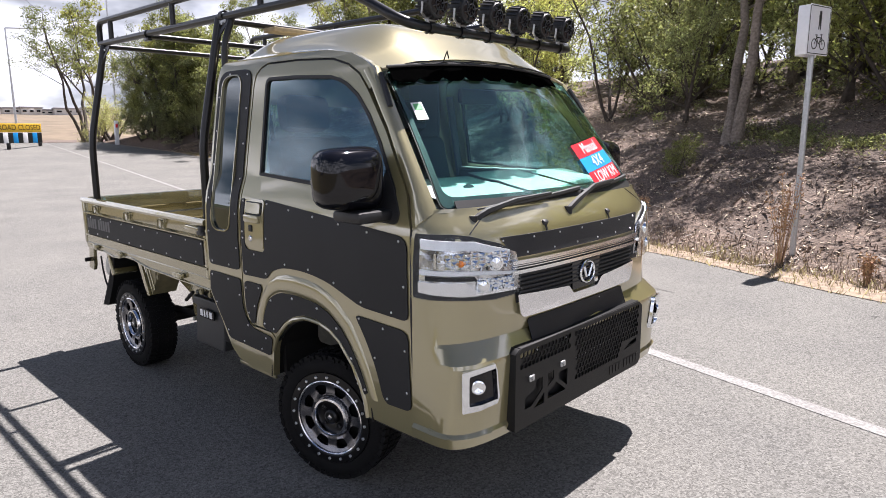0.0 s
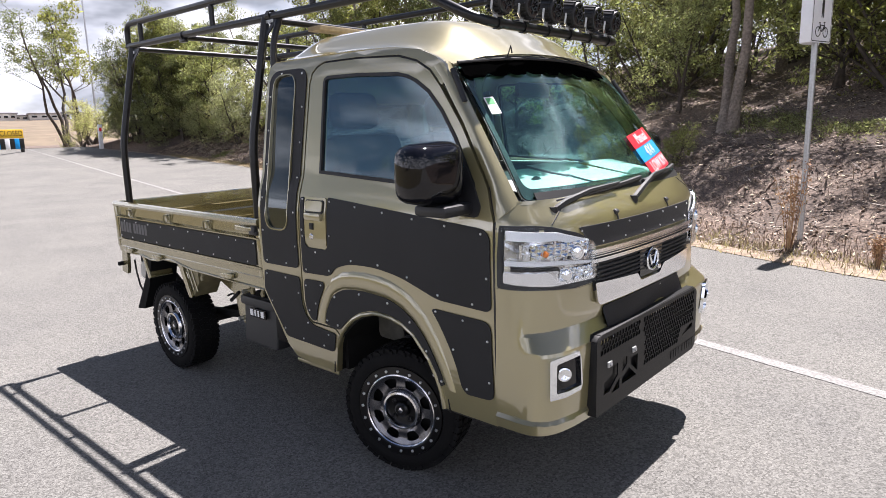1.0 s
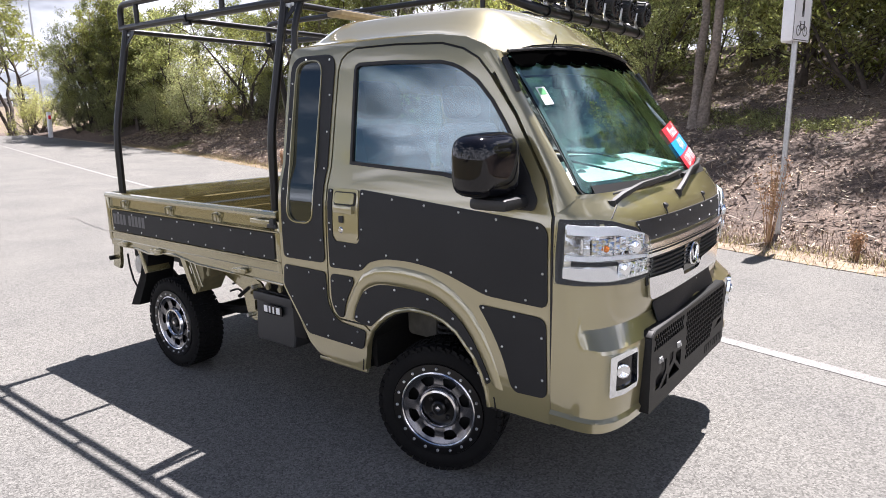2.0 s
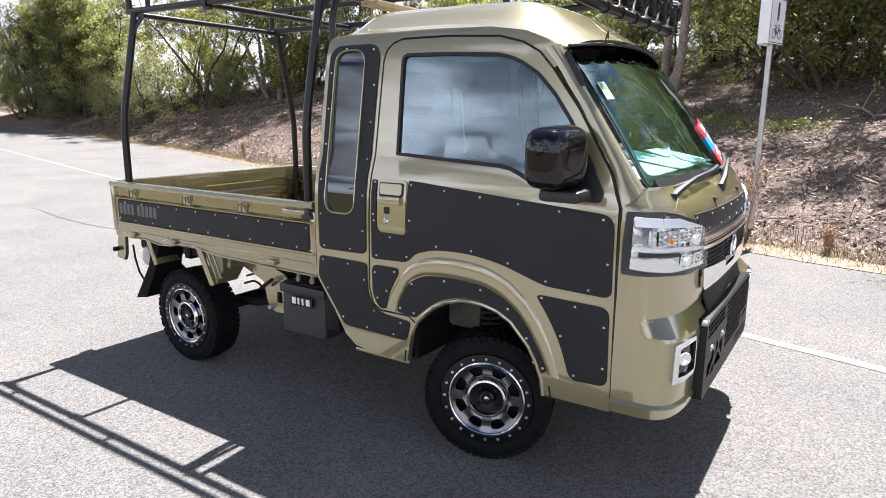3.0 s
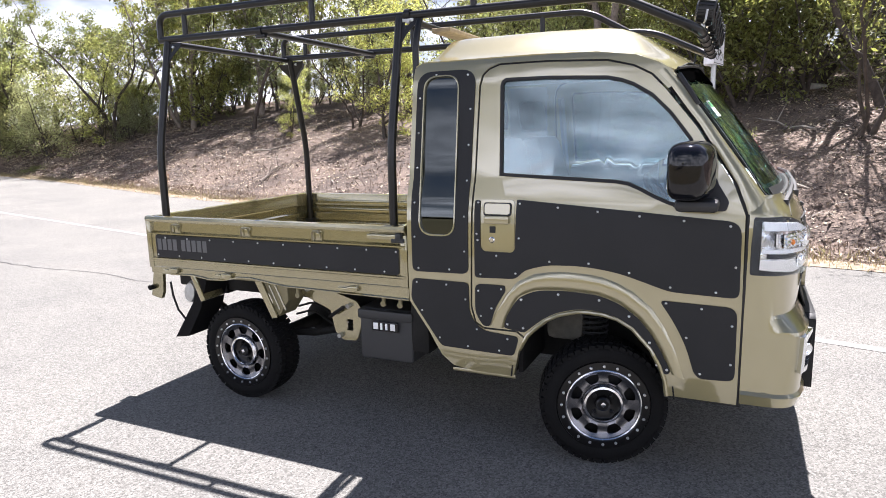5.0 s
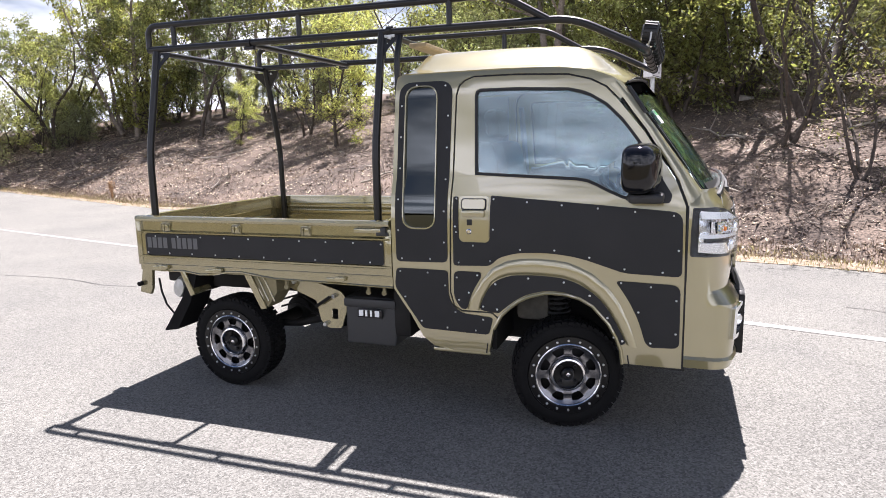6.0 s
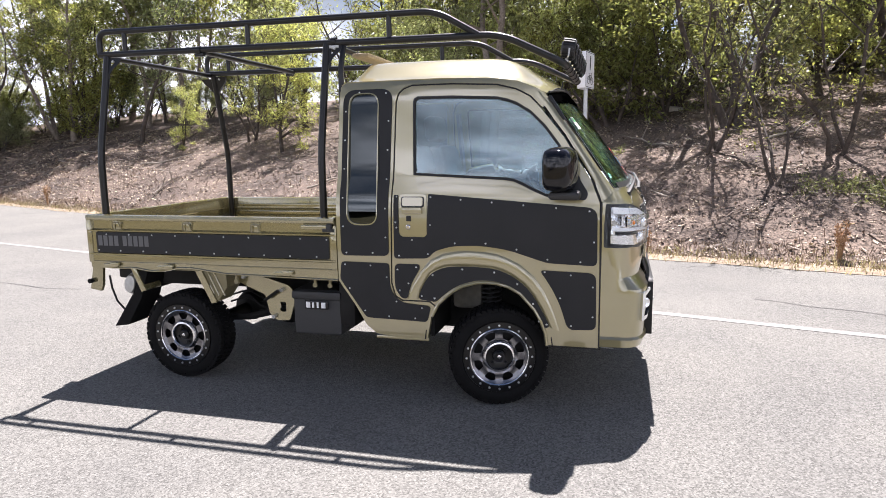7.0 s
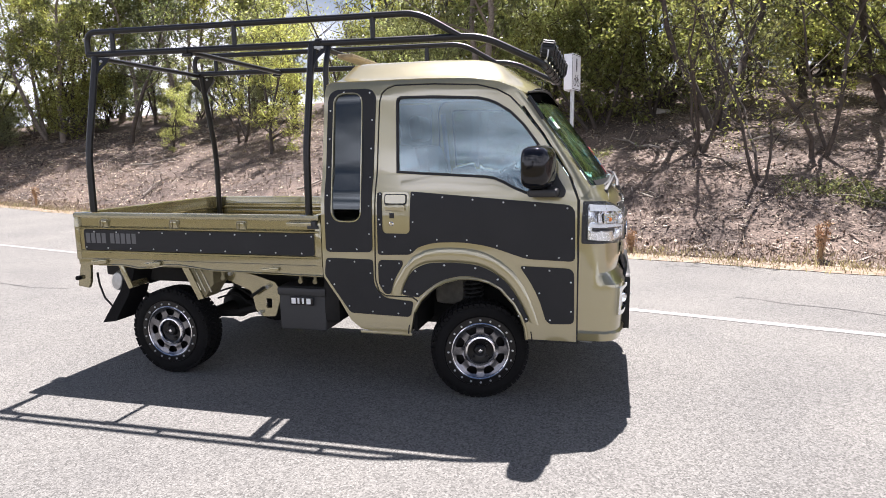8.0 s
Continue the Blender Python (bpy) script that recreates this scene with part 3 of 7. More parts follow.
PLANTS += [("under", -2.4, 10.6, 0.4, 0.85), ("under", -1.2, 11.2, 1.9, 0.8), ("under", -3.2, 12.6, 3.0, 1.0), ("under", 2.2, 15.6, 5.3, 0.8), ("dense", 3.5, 10.4, 1.0, 0.55), ("dense", -2.2, 11.6, 2.0, 0.55), ("dense", 5.6, 12.6, 4.0, 0.8), ("under", 0.4, 15.2, 1.2, 1.1), ("under", 1.8, 16.8, 3.3, 1.2), ("under", 3.6, 15.0, 2.4, 1.1), ("under", 5.2, 16.4, 0.7, 1.2), ("dense", 7.0, 16.0, 5.0, 0.9),
           ("under", 4.2, 12.2, 0.9, 1.0), ("under", 7.4, 14.6, 1.3, 1.1), ("under", -4.8, 14.2, 3.8, 1.1), ("bare", 4.2, 9.8, 1.4, 0.9), ("bare", 0.2, 8.6, 3.3, 0.9)]
thicket = random.Random(5)
for k in range(12):
    PLANTS.append((("grey", "light", "light")[k % 3], -46 - 4.2 * k, edge_v(-46 - 4.2 * k) + 2.2 + thicket.uniform(-0.5, 0.8), thicket.uniform(0, 6.2), 0.9 + 0.05 * k))
for row, (v0, lo, hi, step) in enumerate(((15.4, -42, 14, 3.0), (18.6, -46, 16, 3.4), (22.5, -60, 18, 5.0))):
    u = lo
    while u < hi:
        kind = thicket.choice(("dark_a", "dark_b", "dark_a", "gum_b", "gum_a", "dark_b"))
        if row == 0 and u < -13:
            kind = thicket.choice(("light", "gum_a", "grey", "gum_b", "bare", "light"))
        if row:
            kind = thicket.choice(("far_dark", "far_dark", "far_gum"))
        if row == 0 and -27 < u < -8:
            u += step
            continue
        if u > -6 and row and thicket.random() < 0.4:
            u += step
            continue
        PLANTS.append((kind, u + thicket.uniform(-0.8, 0.8), v0 + thicket.uniform(-1.1, 1.1), thicket.uniform(0, 6.2), thicket.uniform(0.95, 1.3)))
        if row and thicket.random() < (0.5 if u < -12 else 0.3):
            PLANTS.append(("under", u + 1.6, v0 - 1.4 + thicket.uniform(-0.6, 0.6), thicket.uniform(0, 6.2), thicket.uniform(0.8, 1.2)))
        if row == 0 and not -28 < u < -7 and thicket.random() < 0.6:
            PLANTS.append((thicket.choice(("light", "under", "under", "grey")), u + 1.2, v0 - 1.0, thicket.uniform(0, 6.2), thicket.uniform(0.7, 1.1)))
        u += step
for k in range(16):
    PLANTS.append(("far_dark", -48 + 4.2 * k + thicket.uniform(-0.7, 0.7), 27 + thicket.uniform(-1.5, 1.5), thicket.uniform(0, 6.2), thicket.uniform(0.5, 0.75)))
for k in range(9):
    row_v = 11.0 + 0.75 * k
    PLANTS.append((("gum_b", "dark_b", "gum_a", "dark_a")[k % 4], -86 - thicket.uniform(0, 14), 2.5 + row_v + thicket.uniform(-0.4, 0.4), thicket.uniform(0, 6.2), (1.9, 2.0, 1.6, 1.7)[k % 4]))
for k in range(16):
    PLANTS.append((thicket.choice(("far_dark", "far_dark", "far_gum")), -75 + 10 * k + thicket.uniform(-3, 3), -48 + thicket.uniform(-6, 6), thicket.uniform(0, 6.2), thicket.uniform(0.9, 1.3)))


def sight_gap(u, v):
    """Strips along the camera's sight lines, kept clear of trees so the sky shows through."""
    if -95 < u < -36 and abs(u + 46 + 3.4 * (v - 12)) < 4.0 + 0.6 * abs(v - 12):
        return True
    return (v > 13.2 and abs(u + 13.1 + 0.82 * (v - 14)) < 2.5) or (v > 12.8 and abs(u + 35.8 + 2 * (v - 15)) < 3.0)


for k in range(11):
    PLANTS.append((("light", "under", "grey", "light", "bare")[k % 5], -39 + 2.1 * k + thicket.uniform(-0.5, 0.5), 17.4 + thicket.uniform(-0.8, 1.2), thicket.uniform(0, 6.2), thicket.uniform(0.45, 0.8)))
PLANTS += [("dark_a", -114, 6.6, 3.9, 3.1), ("far_gum", -117, 8.4, 1.2, 2.6), ("dark_b", -115, 10.2, 5.0, 3.2), ("grey", -111, 7.6, 2.0, 2.4),
           ("under", -7.6, 11.0, 1.1, 0.8), ("light", -6.0, 12.2, 2.6, 0.55), ("light", -4.7, 12.4, 4.4, 0.5), ("under", -8.6, 13.4, 0.2, 1.0), ("under", -9.8, 14.8, 3.4, 1.0),
           ("under", -6.6, 14.8, 5.6, 1.0), ("dense", -9.2, 15.8, 4.8, 0.9),
           ("dense", -71, 15.6, 0.9, 1.35), ("dense", -78.5, 16.0, 2.2, 1.6), ("dense", -87, 17.0, 4.1, 1.7), ("dense", -95, 16.6, 5.2, 1.8)]
used = set()
for kind, u, v, turn, size in PLANTS:
    if kind in ("dark_a", "dark_b", "gum_a", "gum_b") and -85 < u < -40 and v < 16.5:
        u, v = u - 10.0, v + 3.5
    elif -85 < u < -40:
        v += 0.6
    elif u < -28 and v < 13.5:
        v += 1.4
    if -85 < u < -38 and kind in ("dark_a", "dark_b"):
        kind = "dense"
    if sight_gap(u, v) and kind not in (("grey", "under", "bare", "light") if u < -36 else ("grey", "under", "bare")):
        continue
    set_on_bank(kinds[kind], u, v, turn, size, kind not in used)
    used.add(kind)

# ---- the small truck ----
truck = tagged(new("pickup_truck"), "olive green small pickup truck with matt black riveted panels, on asphalt", "truck")
SIDE_Z = [0.20, 0.45, 0.62, 0.78, 0.95, 1.05, 1.12, 1.20, 1.40, 1.62, 1.68, 1.71]
SIDE_Y = [0.700, 0.716, 0.723, 0.727, 0.728, 0.724, 0.712, 0.686, 0.655, 0.619, 0.602, 0.585]


def side_y(z):
    return float(np.interp(z, SIDE_Z, SIDE_Y))


def on_side(s, off=0.0):
    """Places plan points of the flank: s -1 for the driver's side, +1 for the other; off outwards."""
    return lambda x, z: ((x, s * (side_y(z) + off), z), (0, -s, 0))


CUT_Z = [0.45, 0.62, 0.78, 0.95, 1.05, 1.12, 1.20, 1.30, 1.40, 1.50, 1.62, 1.68]
ARCH = [(0.269, 0.345), (0.261, 0.408), (0.240, 0.468), (0.205, 0.531), (0.133, 0.610), (0.075, 0.642), (0.015, 0.657), (-0.04, 0.660), (-0.088, 0.658),
        (-0.164, 0.637), (-0.215, 0.610), (-0.256, 0.577), (-0.300, 0.533), (-0.336, 0.465)]
SEAM = [(-0.350, 0.541), (-0.500, 0.541), (-0.541, 0.566), (-0.560, 0.640), (-0.556, 0.765), (-0.546, 1.240), (-0.543, 1.590), (-0.530, 1.637), (-0.502, 1.662),
        (-0.456, 1.678), (-0.240, 1.677), (-0.004, 1.664), (0.098, 1.637), (0.170, 1.599), (0.228, 1.539)]
CAB_SIDE = [(-0.862, 0.640), (-0.771, 0.505), (-0.710, 0.396), (-0.653, 0.351), (-0.549, 0.336), (-0.366, 0.336), (-0.340, 0.466), (-0.318, 0.517)] + SEAM + \
           [(0.262, 1.560), (0.235, 1.612), (0.190, 1.640), (0.100, 1.675), (-0.050, 1.698), (-0.300, 1.706), (-0.830, 1.706), (-0.858, 1.680), (-0.862, 1.640)]
SLOT = fillet([(-0.795, 0.952), (-0.802, 1.639), (-0.640, 1.639), (-0.628, 0.952)], 0.062, 6)
DOOR = [(-0.346, 0.549), (-0.498, 0.549), (-0.534, 0.571), (-0.552, 0.641), (-0.548, 0.765), (-0.538, 1.240), (-0.535, 1.588), (-0.523, 1.631), (-0.499, 1.654),
        (-0.456, 1.670), (-0.240, 1.669), (-0.005, 1.656), (0.094, 1.630), (0.164, 1.593), (0.221, 1.534), (0.335, 1.394), (0.476, 1.176), (0.517, 1.073),
        (0.522, 0.742), (0.522, 0.345)] + ARCH[:-2] + [(-0.309, 0.520)]
WINDOW = [(-0.430, 1.212), (-0.443, 1.585), (-0.437, 1.603), (-0.420, 1.612), (-0.237, 1.610), (-0.001, 1.597), (0.055, 1.584), (0.100, 1.566), (0.172, 1.522), (0.244, 1.451),
          (0.315, 1.358), (0.415, 1.195), (0.440, 1.120), (0.420, 1.092), (0.300, 1.098), (0.255, 1.107), (0.198, 1.131), (0.140, 1.160), (0.097, 1.178), (0.050, 1.186)]


def grown(loop, d):
    """An outline moved outwards (d > 0) or inwards by d."""
    area = sum(a[0] * b[1] - b[0] * a[1] for a, b in zip(loop, loop[1:] + loop[:1]))
    s = 1 if area > 0 else -1
    out = []
    for i, b in enumerate(loop):
        a, c = loop[i - 1], loop[(i + 1) % len(loop)]
        e1, e2 = Vector((b[0] - a[0], b[1] - a[1])), Vector((c[0] - b[0], c[1] - b[1]))
        n1, n2 = Vector((e1.y, -e1.x)).normalized(), Vector((e2.y, -e2.x)).normalized()
        n = (n1 + n2)
        n = n / max(0.5, n.length_squared / 2)
        out.append((b[0] + s * d * n.x, b[1] + s * d * n.y))
    return out


def ring_sheet(outer, inner, place, thick):
    """A closed strip between two outlines of equal count."""
    bm = bmesh.new()
    n = len(outer)
    rows = []
    for loop, lift in ((outer, 0), (inner, 0), (inner, 1), (outer, 1)):
        row = []
        for a, b in loop:
            p, w = place(a, b)
            row.append(bm.verts.new(Vector(p) + Vector(w) * thick * lift))
        rows.append(row)
    for k in range(4):
        a, b = rows[k], rows[(k + 1) % 4]
        for i in range(n):
            bm.faces.new((a[i], a[(i + 1) % n], b[(i + 1) % n], b[i]))
    return bm


PANEL_A = fillet([(-0.838, 0.781), (-0.838, 1.662), (-0.560, 1.662), (-0.566, 0.785)], [0.03, 0.07, 0.07, 0.03], 5)
PANEL_B = fillet([(-0.840, 0.748), (-0.852, 0.652), (-0.707, 0.440), (-0.362, 0.432), (-0.340, 0.520), (-0.510, 0.533), (-0.565, 0.600), (-0.566, 0.745)], [0.02, 0.02, 0.02, 0.02, 0.02, 0.05, 0.05, 0.02], 4)
PANEL_C = fillet([(-0.533, 1.108), (-0.508, 1.108), (-0.506, 0.905), (-0.490, 0.890), (-0.366, 0.890), (-0.351, 0.905), (-0.346, 1.114), (0.508, 1.048), (0.512, 0.764), (0.270, 0.772), (0.205, 0.792), (0.074, 0.834), (-0.071, 0.852),
                  (-0.220, 0.846), (-0.310, 0.818), (-0.350, 0.778), (-0.535, 0.772)], [0.008, 0.008, 0.01, 0.01, 0.01, 0.01, 0.01, 0.05, 0.03, 0.04, 0.05, 0.06, 0.06, 0.06, 0.03, 0.02, 0.02], 4)
PANEL_D = fillet([(-0.535, 0.745), (-0.398, 0.745), (-0.396, 0.720), (-0.445, 0.640), (-0.470, 0.556), (-0.500, 0.556), (-0.536, 0.610)], [0.03, 0.02, 0.02, 0.04, 0.02, 0.03, 0.03], 4)
PANEL_E = fillet([(-0.408, 0.556), (-0.392, 0.610), (-0.340, 0.698), (-0.260, 0.735), (-0.132, 0.743), (0.000, 0.735), (0.080, 0.708), (0.150, 0.660), (0.195, 0.610), (0.240, 0.535), (0.283, 0.446), (0.262, 0.432), (0.226, 0.507), (0.150, 0.605), (0.085, 0.648),
                  (0.018, 0.668), (-0.040, 0.672), (-0.090, 0.670), (-0.170, 0.648), (-0.222, 0.620), (-0.264, 0.587), (-0.312, 0.545)], [0.02] + [0.04] * 9 + [0.01, 0.01] + [0.03] * 9 + [0.01], 3)
PANEL_F = fillet([(0.232, 0.735), (0.508, 0.728), (0.511, 0.440), (0.388, 0.434), (0.366, 0.455), (0.335, 0.560), (0.290, 0.650)], [0.02, 0.04, 0.03, 0.02, 0.02, 0.05, 0.05], 4)
FLARE_OUT = [(-0.470, 0.556), (-0.445, 0.618), (-0.393, 0.706), (-0.340, 0.768), (-0.270, 0.804), (-0.200, 0.818), (-0.131, 0.822), (-0.050, 0.819), (0.016, 0.810), (0.075, 0.790), (0.131, 0.762), (0.203, 0.702), (0.255, 0.625), (0.290, 0.550), (0.318, 0.470), (0.332, 0.425)]
FLARE_IN = [(-0.408, 0.556), (-0.392, 0.612), (-0.340, 0.700), (-0.300, 0.722), (-0.260, 0.737), (-0.200, 0.743), (-0.132, 0.745), (-0.060, 0.742), (0.000, 0.737), (0.045, 0.724), (0.080, 0.710), (0.150, 0.662), (0.195, 0.612), (0.240, 0.537), (0.265, 0.485), (0.285, 0.440)]

rivet_bm = bmesh.new()
lathe(rivet_bm, [(0.0001, -0.0045), (0.003, -0.0042), (0.0052, -0.0025), (0.0058, 0.0), (0.0058, 0.002)], 10)
rivet_mesh = bpy.data.meshes.new("rivet")
bmesh.ops.recalc_face_normals(rivet_bm, faces=rivet_bm.faces[:])
rivet_bm.to_mesh(rivet_mesh)
rivet_bm.free()


def rivets(parent, outline, spacing, place, inset=0.016, size=0.85):
    """Domed rivets along the inside of an outline, evenly spaced."""
    loop = [Vector(p) for p in grown(outline, -inset)]
    loop.append(loop[0])
    total = sum((b - a).length for a, b in zip(loop, loop[1:]))
    n = max(3, round(total / spacing))
    want, run = 0.0, 0.0
    for a, b in zip(loop, loop[1:]):
        seg = (b - a).length
        while want <= run + seg and want < total - 1e-6 and seg > 0:
            q = a.lerp(b, (want - run) / seg)
            p, w = place(q.x, q.y)
            ob = mesh_part("rivet", rivet_mesh, M_RIVET, parent)
            ob.matrix_basis = Matrix.Translation(p) @ Vector((0, 1, 0)).rotation_difference(Vector(w)).to_matrix().to_4x4() @ Matrix.Scale(size, 4)
            want += total / n
        run += seg


def flank(s):
    """One flank of the cab: quarter, door, panes, seals, panels and rivets."""
    place = on_side(s)
    cab = part("cab_side", sheet(CAB_SIDE, [SLOT], place, 0.03, [-0.7, -0.4, -0.2, 0.0, 0.15], CUT_Z), M_PAINT, truck)
    door = part("door", sheet(DOOR, [WINDOW], place, 0.03, [-0.4, -0.2, 0.0, 0.15, 0.3], CUT_Z), M_PAINT, truck)
    part("seam_backing", sheet(grown(DOOR[:-1] + [(-0.32, 0.52)], 0.012), [grown(WINDOW, 0.05)], on_side(s, -0.010), 0.010, [], CUT_Z), M_SEAM, truck)
    part("window_seal", ring_sheet(grown(WINDOW, 0.003), grown(WINDOW, -0.010), on_side(s, 0.003), 0.02), M_SEAM, door)
    part("window_pane", sheet(WINDOW, [], on_side(s, -0.006), 0.003, [-0.2, 0.0, 0.15], CUT_Z), M_WINDOW, door, "lightly tinted door window").visible_shadow = False
    part("slot_window", sheet(grown(SLOT, 0.002), [], on_side(s, -0.004), 0.003, [], CUT_Z), M_DARKWIN, cab, "dark tinted narrow rear quarter window").visible_shadow = False
    part("slot_trim", ring_sheet(grown(SLOT, 0.0045), grown(SLOT, -0.001), on_side(s, 0.008), 0.012), M_PAINT, cab)
    hole = grown(SLOT, 0.0055)
    for nm, outline, holes, gap in (("side_panel", PANEL_A, [hole], 0.152), ("side_panel", PANEL_B, [], 0.155)):
        p = part(nm, sheet(outline, holes, on_side(s, 0.005), 0.004, [-0.7], CUT_Z), M_PANEL, cab, "matt black riveted armour panel")
        rivets(p, outline, gap, on_side(s, 0.005))
    for nm, outline, gap in (("door_panel", PANEL_C, 0.160), ("door_panel", PANEL_D, 0.105), ("fender_panel", PANEL_E, 0.0), ("door_panel", PANEL_F, 0.150)):
        p = part(nm, sheet(outline, [], on_side(s, 0.005), 0.004, [-0.2, 0.0, 0.2], CUT_Z), M_PANEL, door, "matt black riveted armour panel")
        if gap:
            rivets(p, outline, gap, on_side(s, 0.005))
        else:
            for x, z in ((-0.388, 0.575), (-0.318, 0.565), (-0.325, 0.690), (-0.165, 0.726), (0.002, 0.716), (0.120, 0.660), (0.200, 0.560), (0.268, 0.455), (0.230, 0.470)):
                q, w = on_side(s, 0.005)(x, z)
                ob = mesh_part("rivet", rivet_mesh, M_RIVET, p)
                ob.matrix_basis = Matrix.Translation(q) @ Vector((0, 1, 0)).rotation_difference(Vector(w)).to_matrix().to_4x4()
    # raised flare moulding over the wheel
    bm = bmesh.new()
    rows = []
    for k, h in ((0.0, 0.0), (0.10, 0.005), (0.30, 0.009), (0.7, 0.009), (0.90, 0.006), (1.0, 0.001)):
        rows.append([((a[0] * (1 - k) + b[0] * k), s * (side_y(a[1] * (1 - k) + b[1] * k) + h), a[1] * (1 - k) + b[1] * k) for a, b in zip(FLARE_OUT, FLARE_IN)])
    bm.free()
    part("wheel_flare", grid(rows), M_PAINT, door)
    # rolled lip of the arch
    lip = bmesh.new()
    tube(lip, [(x, s * (side_y(z) + 0.002), z) for x, z in ARCH], 0.009, 8)
    part("arch_lip", lip, M_PAINT, door)
    # handle in its plate
    hb = bmesh.new()
    y = -s
    plate = fillet([(-0.500, 0.905), (-0.500, 1.112), (-0.354, 1.112), (-0.354, 0.905)], 0.02, 4)
    part("handle_plate", sheet(plate, [], on_side(s, 0.006), 0.006, [], CUT_Z), M_PAINT, door)
    hb.free()
    rim = fillet([(-0.490, 1.045), (-0.490, 1.100), (-0.366, 1.100), (-0.366, 1.045)], 0.012, 4)
    part("handle_recess", sheet(rim, [], on_side(s, 0.009), 0.004, [], CUT_Z), M_SEAM, door)
    part("handle_grip", sheet(fillet([(-0.484, 1.052), (-0.484, 1.096), (-0.372, 1.096), (-0.372, 1.052)], 0.012, 4), [], on_side(s, 0.013), 0.005, [], CUT_Z), M_PAINT, door)
    hb = bmesh.new()
    box(hb, -0.486, -0.372, -0.012, 0.012, 1.012, 1.047, 0.009, Matrix.Translation((0, s * (side_y(1.03) + 0.012), 0)))
    part("handle_bar", hb, M_PAINT, door, "olive pull handle")
    hb = bmesh.new()
    box(hb, -0.462, -0.436, -0.003, 0.003, 0.972, 1.0, 0.002, Matrix.Translation((0, s * (side_y(0.985) + 0.008), 0)))
    part("lock_button", hb, M_SEAM, door)
    hb = bmesh.new()
    lathe(hb, [(0.0001, -0.006), (0.009, -0.006), (0.013, -0.003), (0.0135, 0.004)], 20, at=(0, 0, 0))
    ob = part("keyhole", hb, M_RIMBRIGHT, door)
    ob.location = (-0.452, s * (side_y(0.94) + 0.006), 0.942)
    if s > 0:
        ob.rotation_euler = (0, 0, math.pi)
    # mirror
    sail = fillet([(0.262, 1.100), (0.315, 1.180), (0.372, 1.262), (0.462, 1.120), (0.452, 1.086), (0.300, 1.088)], 0.012, 3)
    part("mirror_base", sheet(sail, [], on_side(s, 0.008), 0.014, [], CUT_Z), M_PLASTIC, door)
    mb = bmesh.new()
    box(mb, 0.285, 0.43, 0.0, 0.16, 1.095, 1.135, 0.015, Matrix.Translation((0, s * 0.70 - (0.16 if s < 0 else 0.0), 0)))
    part("mirror_arm", mb, M_PLASTIC, door)
    mb = bmesh.new()
    bmesh.ops.create_cube(mb, size=2.0)
    bmesh.ops.subdivide_edges(mb, edges=mb.edges[:], cuts=7, use_grid_fill=True)
    for v in mb.verts:
        n = v.co / (abs(v.co.x) ** 4.5 + abs(v.co.y) ** 4.5 + abs(v.co.z) ** 4.5) ** (1 / 4.5)
        f_ = 1.0 - 0.20 * max(0.0, n.x) ** 2
        v.co = Vector((n.x * 0.072, n.y * 0.118 * f_, n.z * 0.104 * f_ * (1 - 0.06 * n.y * s)))
    shell = part("mirror_shell", mb, M_GLOSSBLACK, door, "gloss black wing mirror shell", 75)
    shell.matrix_basis = pose(0.338, s * 0.824, 1.238, 0, 0, s * 8)
    mb = bmesh.new()
    box(mb, -0.0728, -0.070, -0.066, 0.066, -0.060, 0.060, 0.001)
    face = part("mirror_glass", mb, M_CHROME, door)
    face.matrix_basis = pose(0.338, s * 0.824, 1.238, 0, 0, s * 8)
    # black strap along the screen pillar
    sb = bmesh.new()
    tube(sb, [(0.262, s * 0.608, 1.590), (0.305, s * 0.622, 1.525), (0.335, s * 0.632, 1.475)], [0.010, 0.011, 0.010], 8)
    part("pillar_clip", sb, M_PLASTIC, truck)
    # screen pillar
    rows = []
    seam_p = [(0.185, 1.606), (0.232, 1.556), (0.285, 1.482), (0.345, 1.404), (0.415, 1.292), (0.486, 1.182), (0.515, 1.112), (0.527, 1.075)]
    n = len(seam_p)
    for k, (x, z) in enumerate(seam_p):
        t = k / (n - 1)
        w = Vector((0.230 + (0.580 - 0.230) * t, s * (0.583 + 0.076 * t), 1.621 + (1.136 - 1.621) * t))
        a = Vector((x, s * (side_y(z)), z))
        mid = a.lerp(w, 0.5) + Vector((0.012, s * 0.014, 0.006))
        rows.append([a + Vector((0, -s * 0.012, 0)), a, a.lerp(mid, 0.5) + Vector((0, s * 0.006, 0)), mid, mid.lerp(w, 0.6) + Vector((0.003, s * 0.003, 0)), w])
    # dark tube added inside to block the bright gap along the door seam
    sb = bmesh.new()
    tube(sb, [(x + 0.012, s * (side_y(z) - 0.030), z) for x, z in seam_p], 0.020, 8)
    part("pillar_core", sb, M_SEAM, truck)
    part("screen_pillar", thicken(grid(rows), 0.012), M_PAINT, truck, angle=75)


flank(-1)
flank(1)

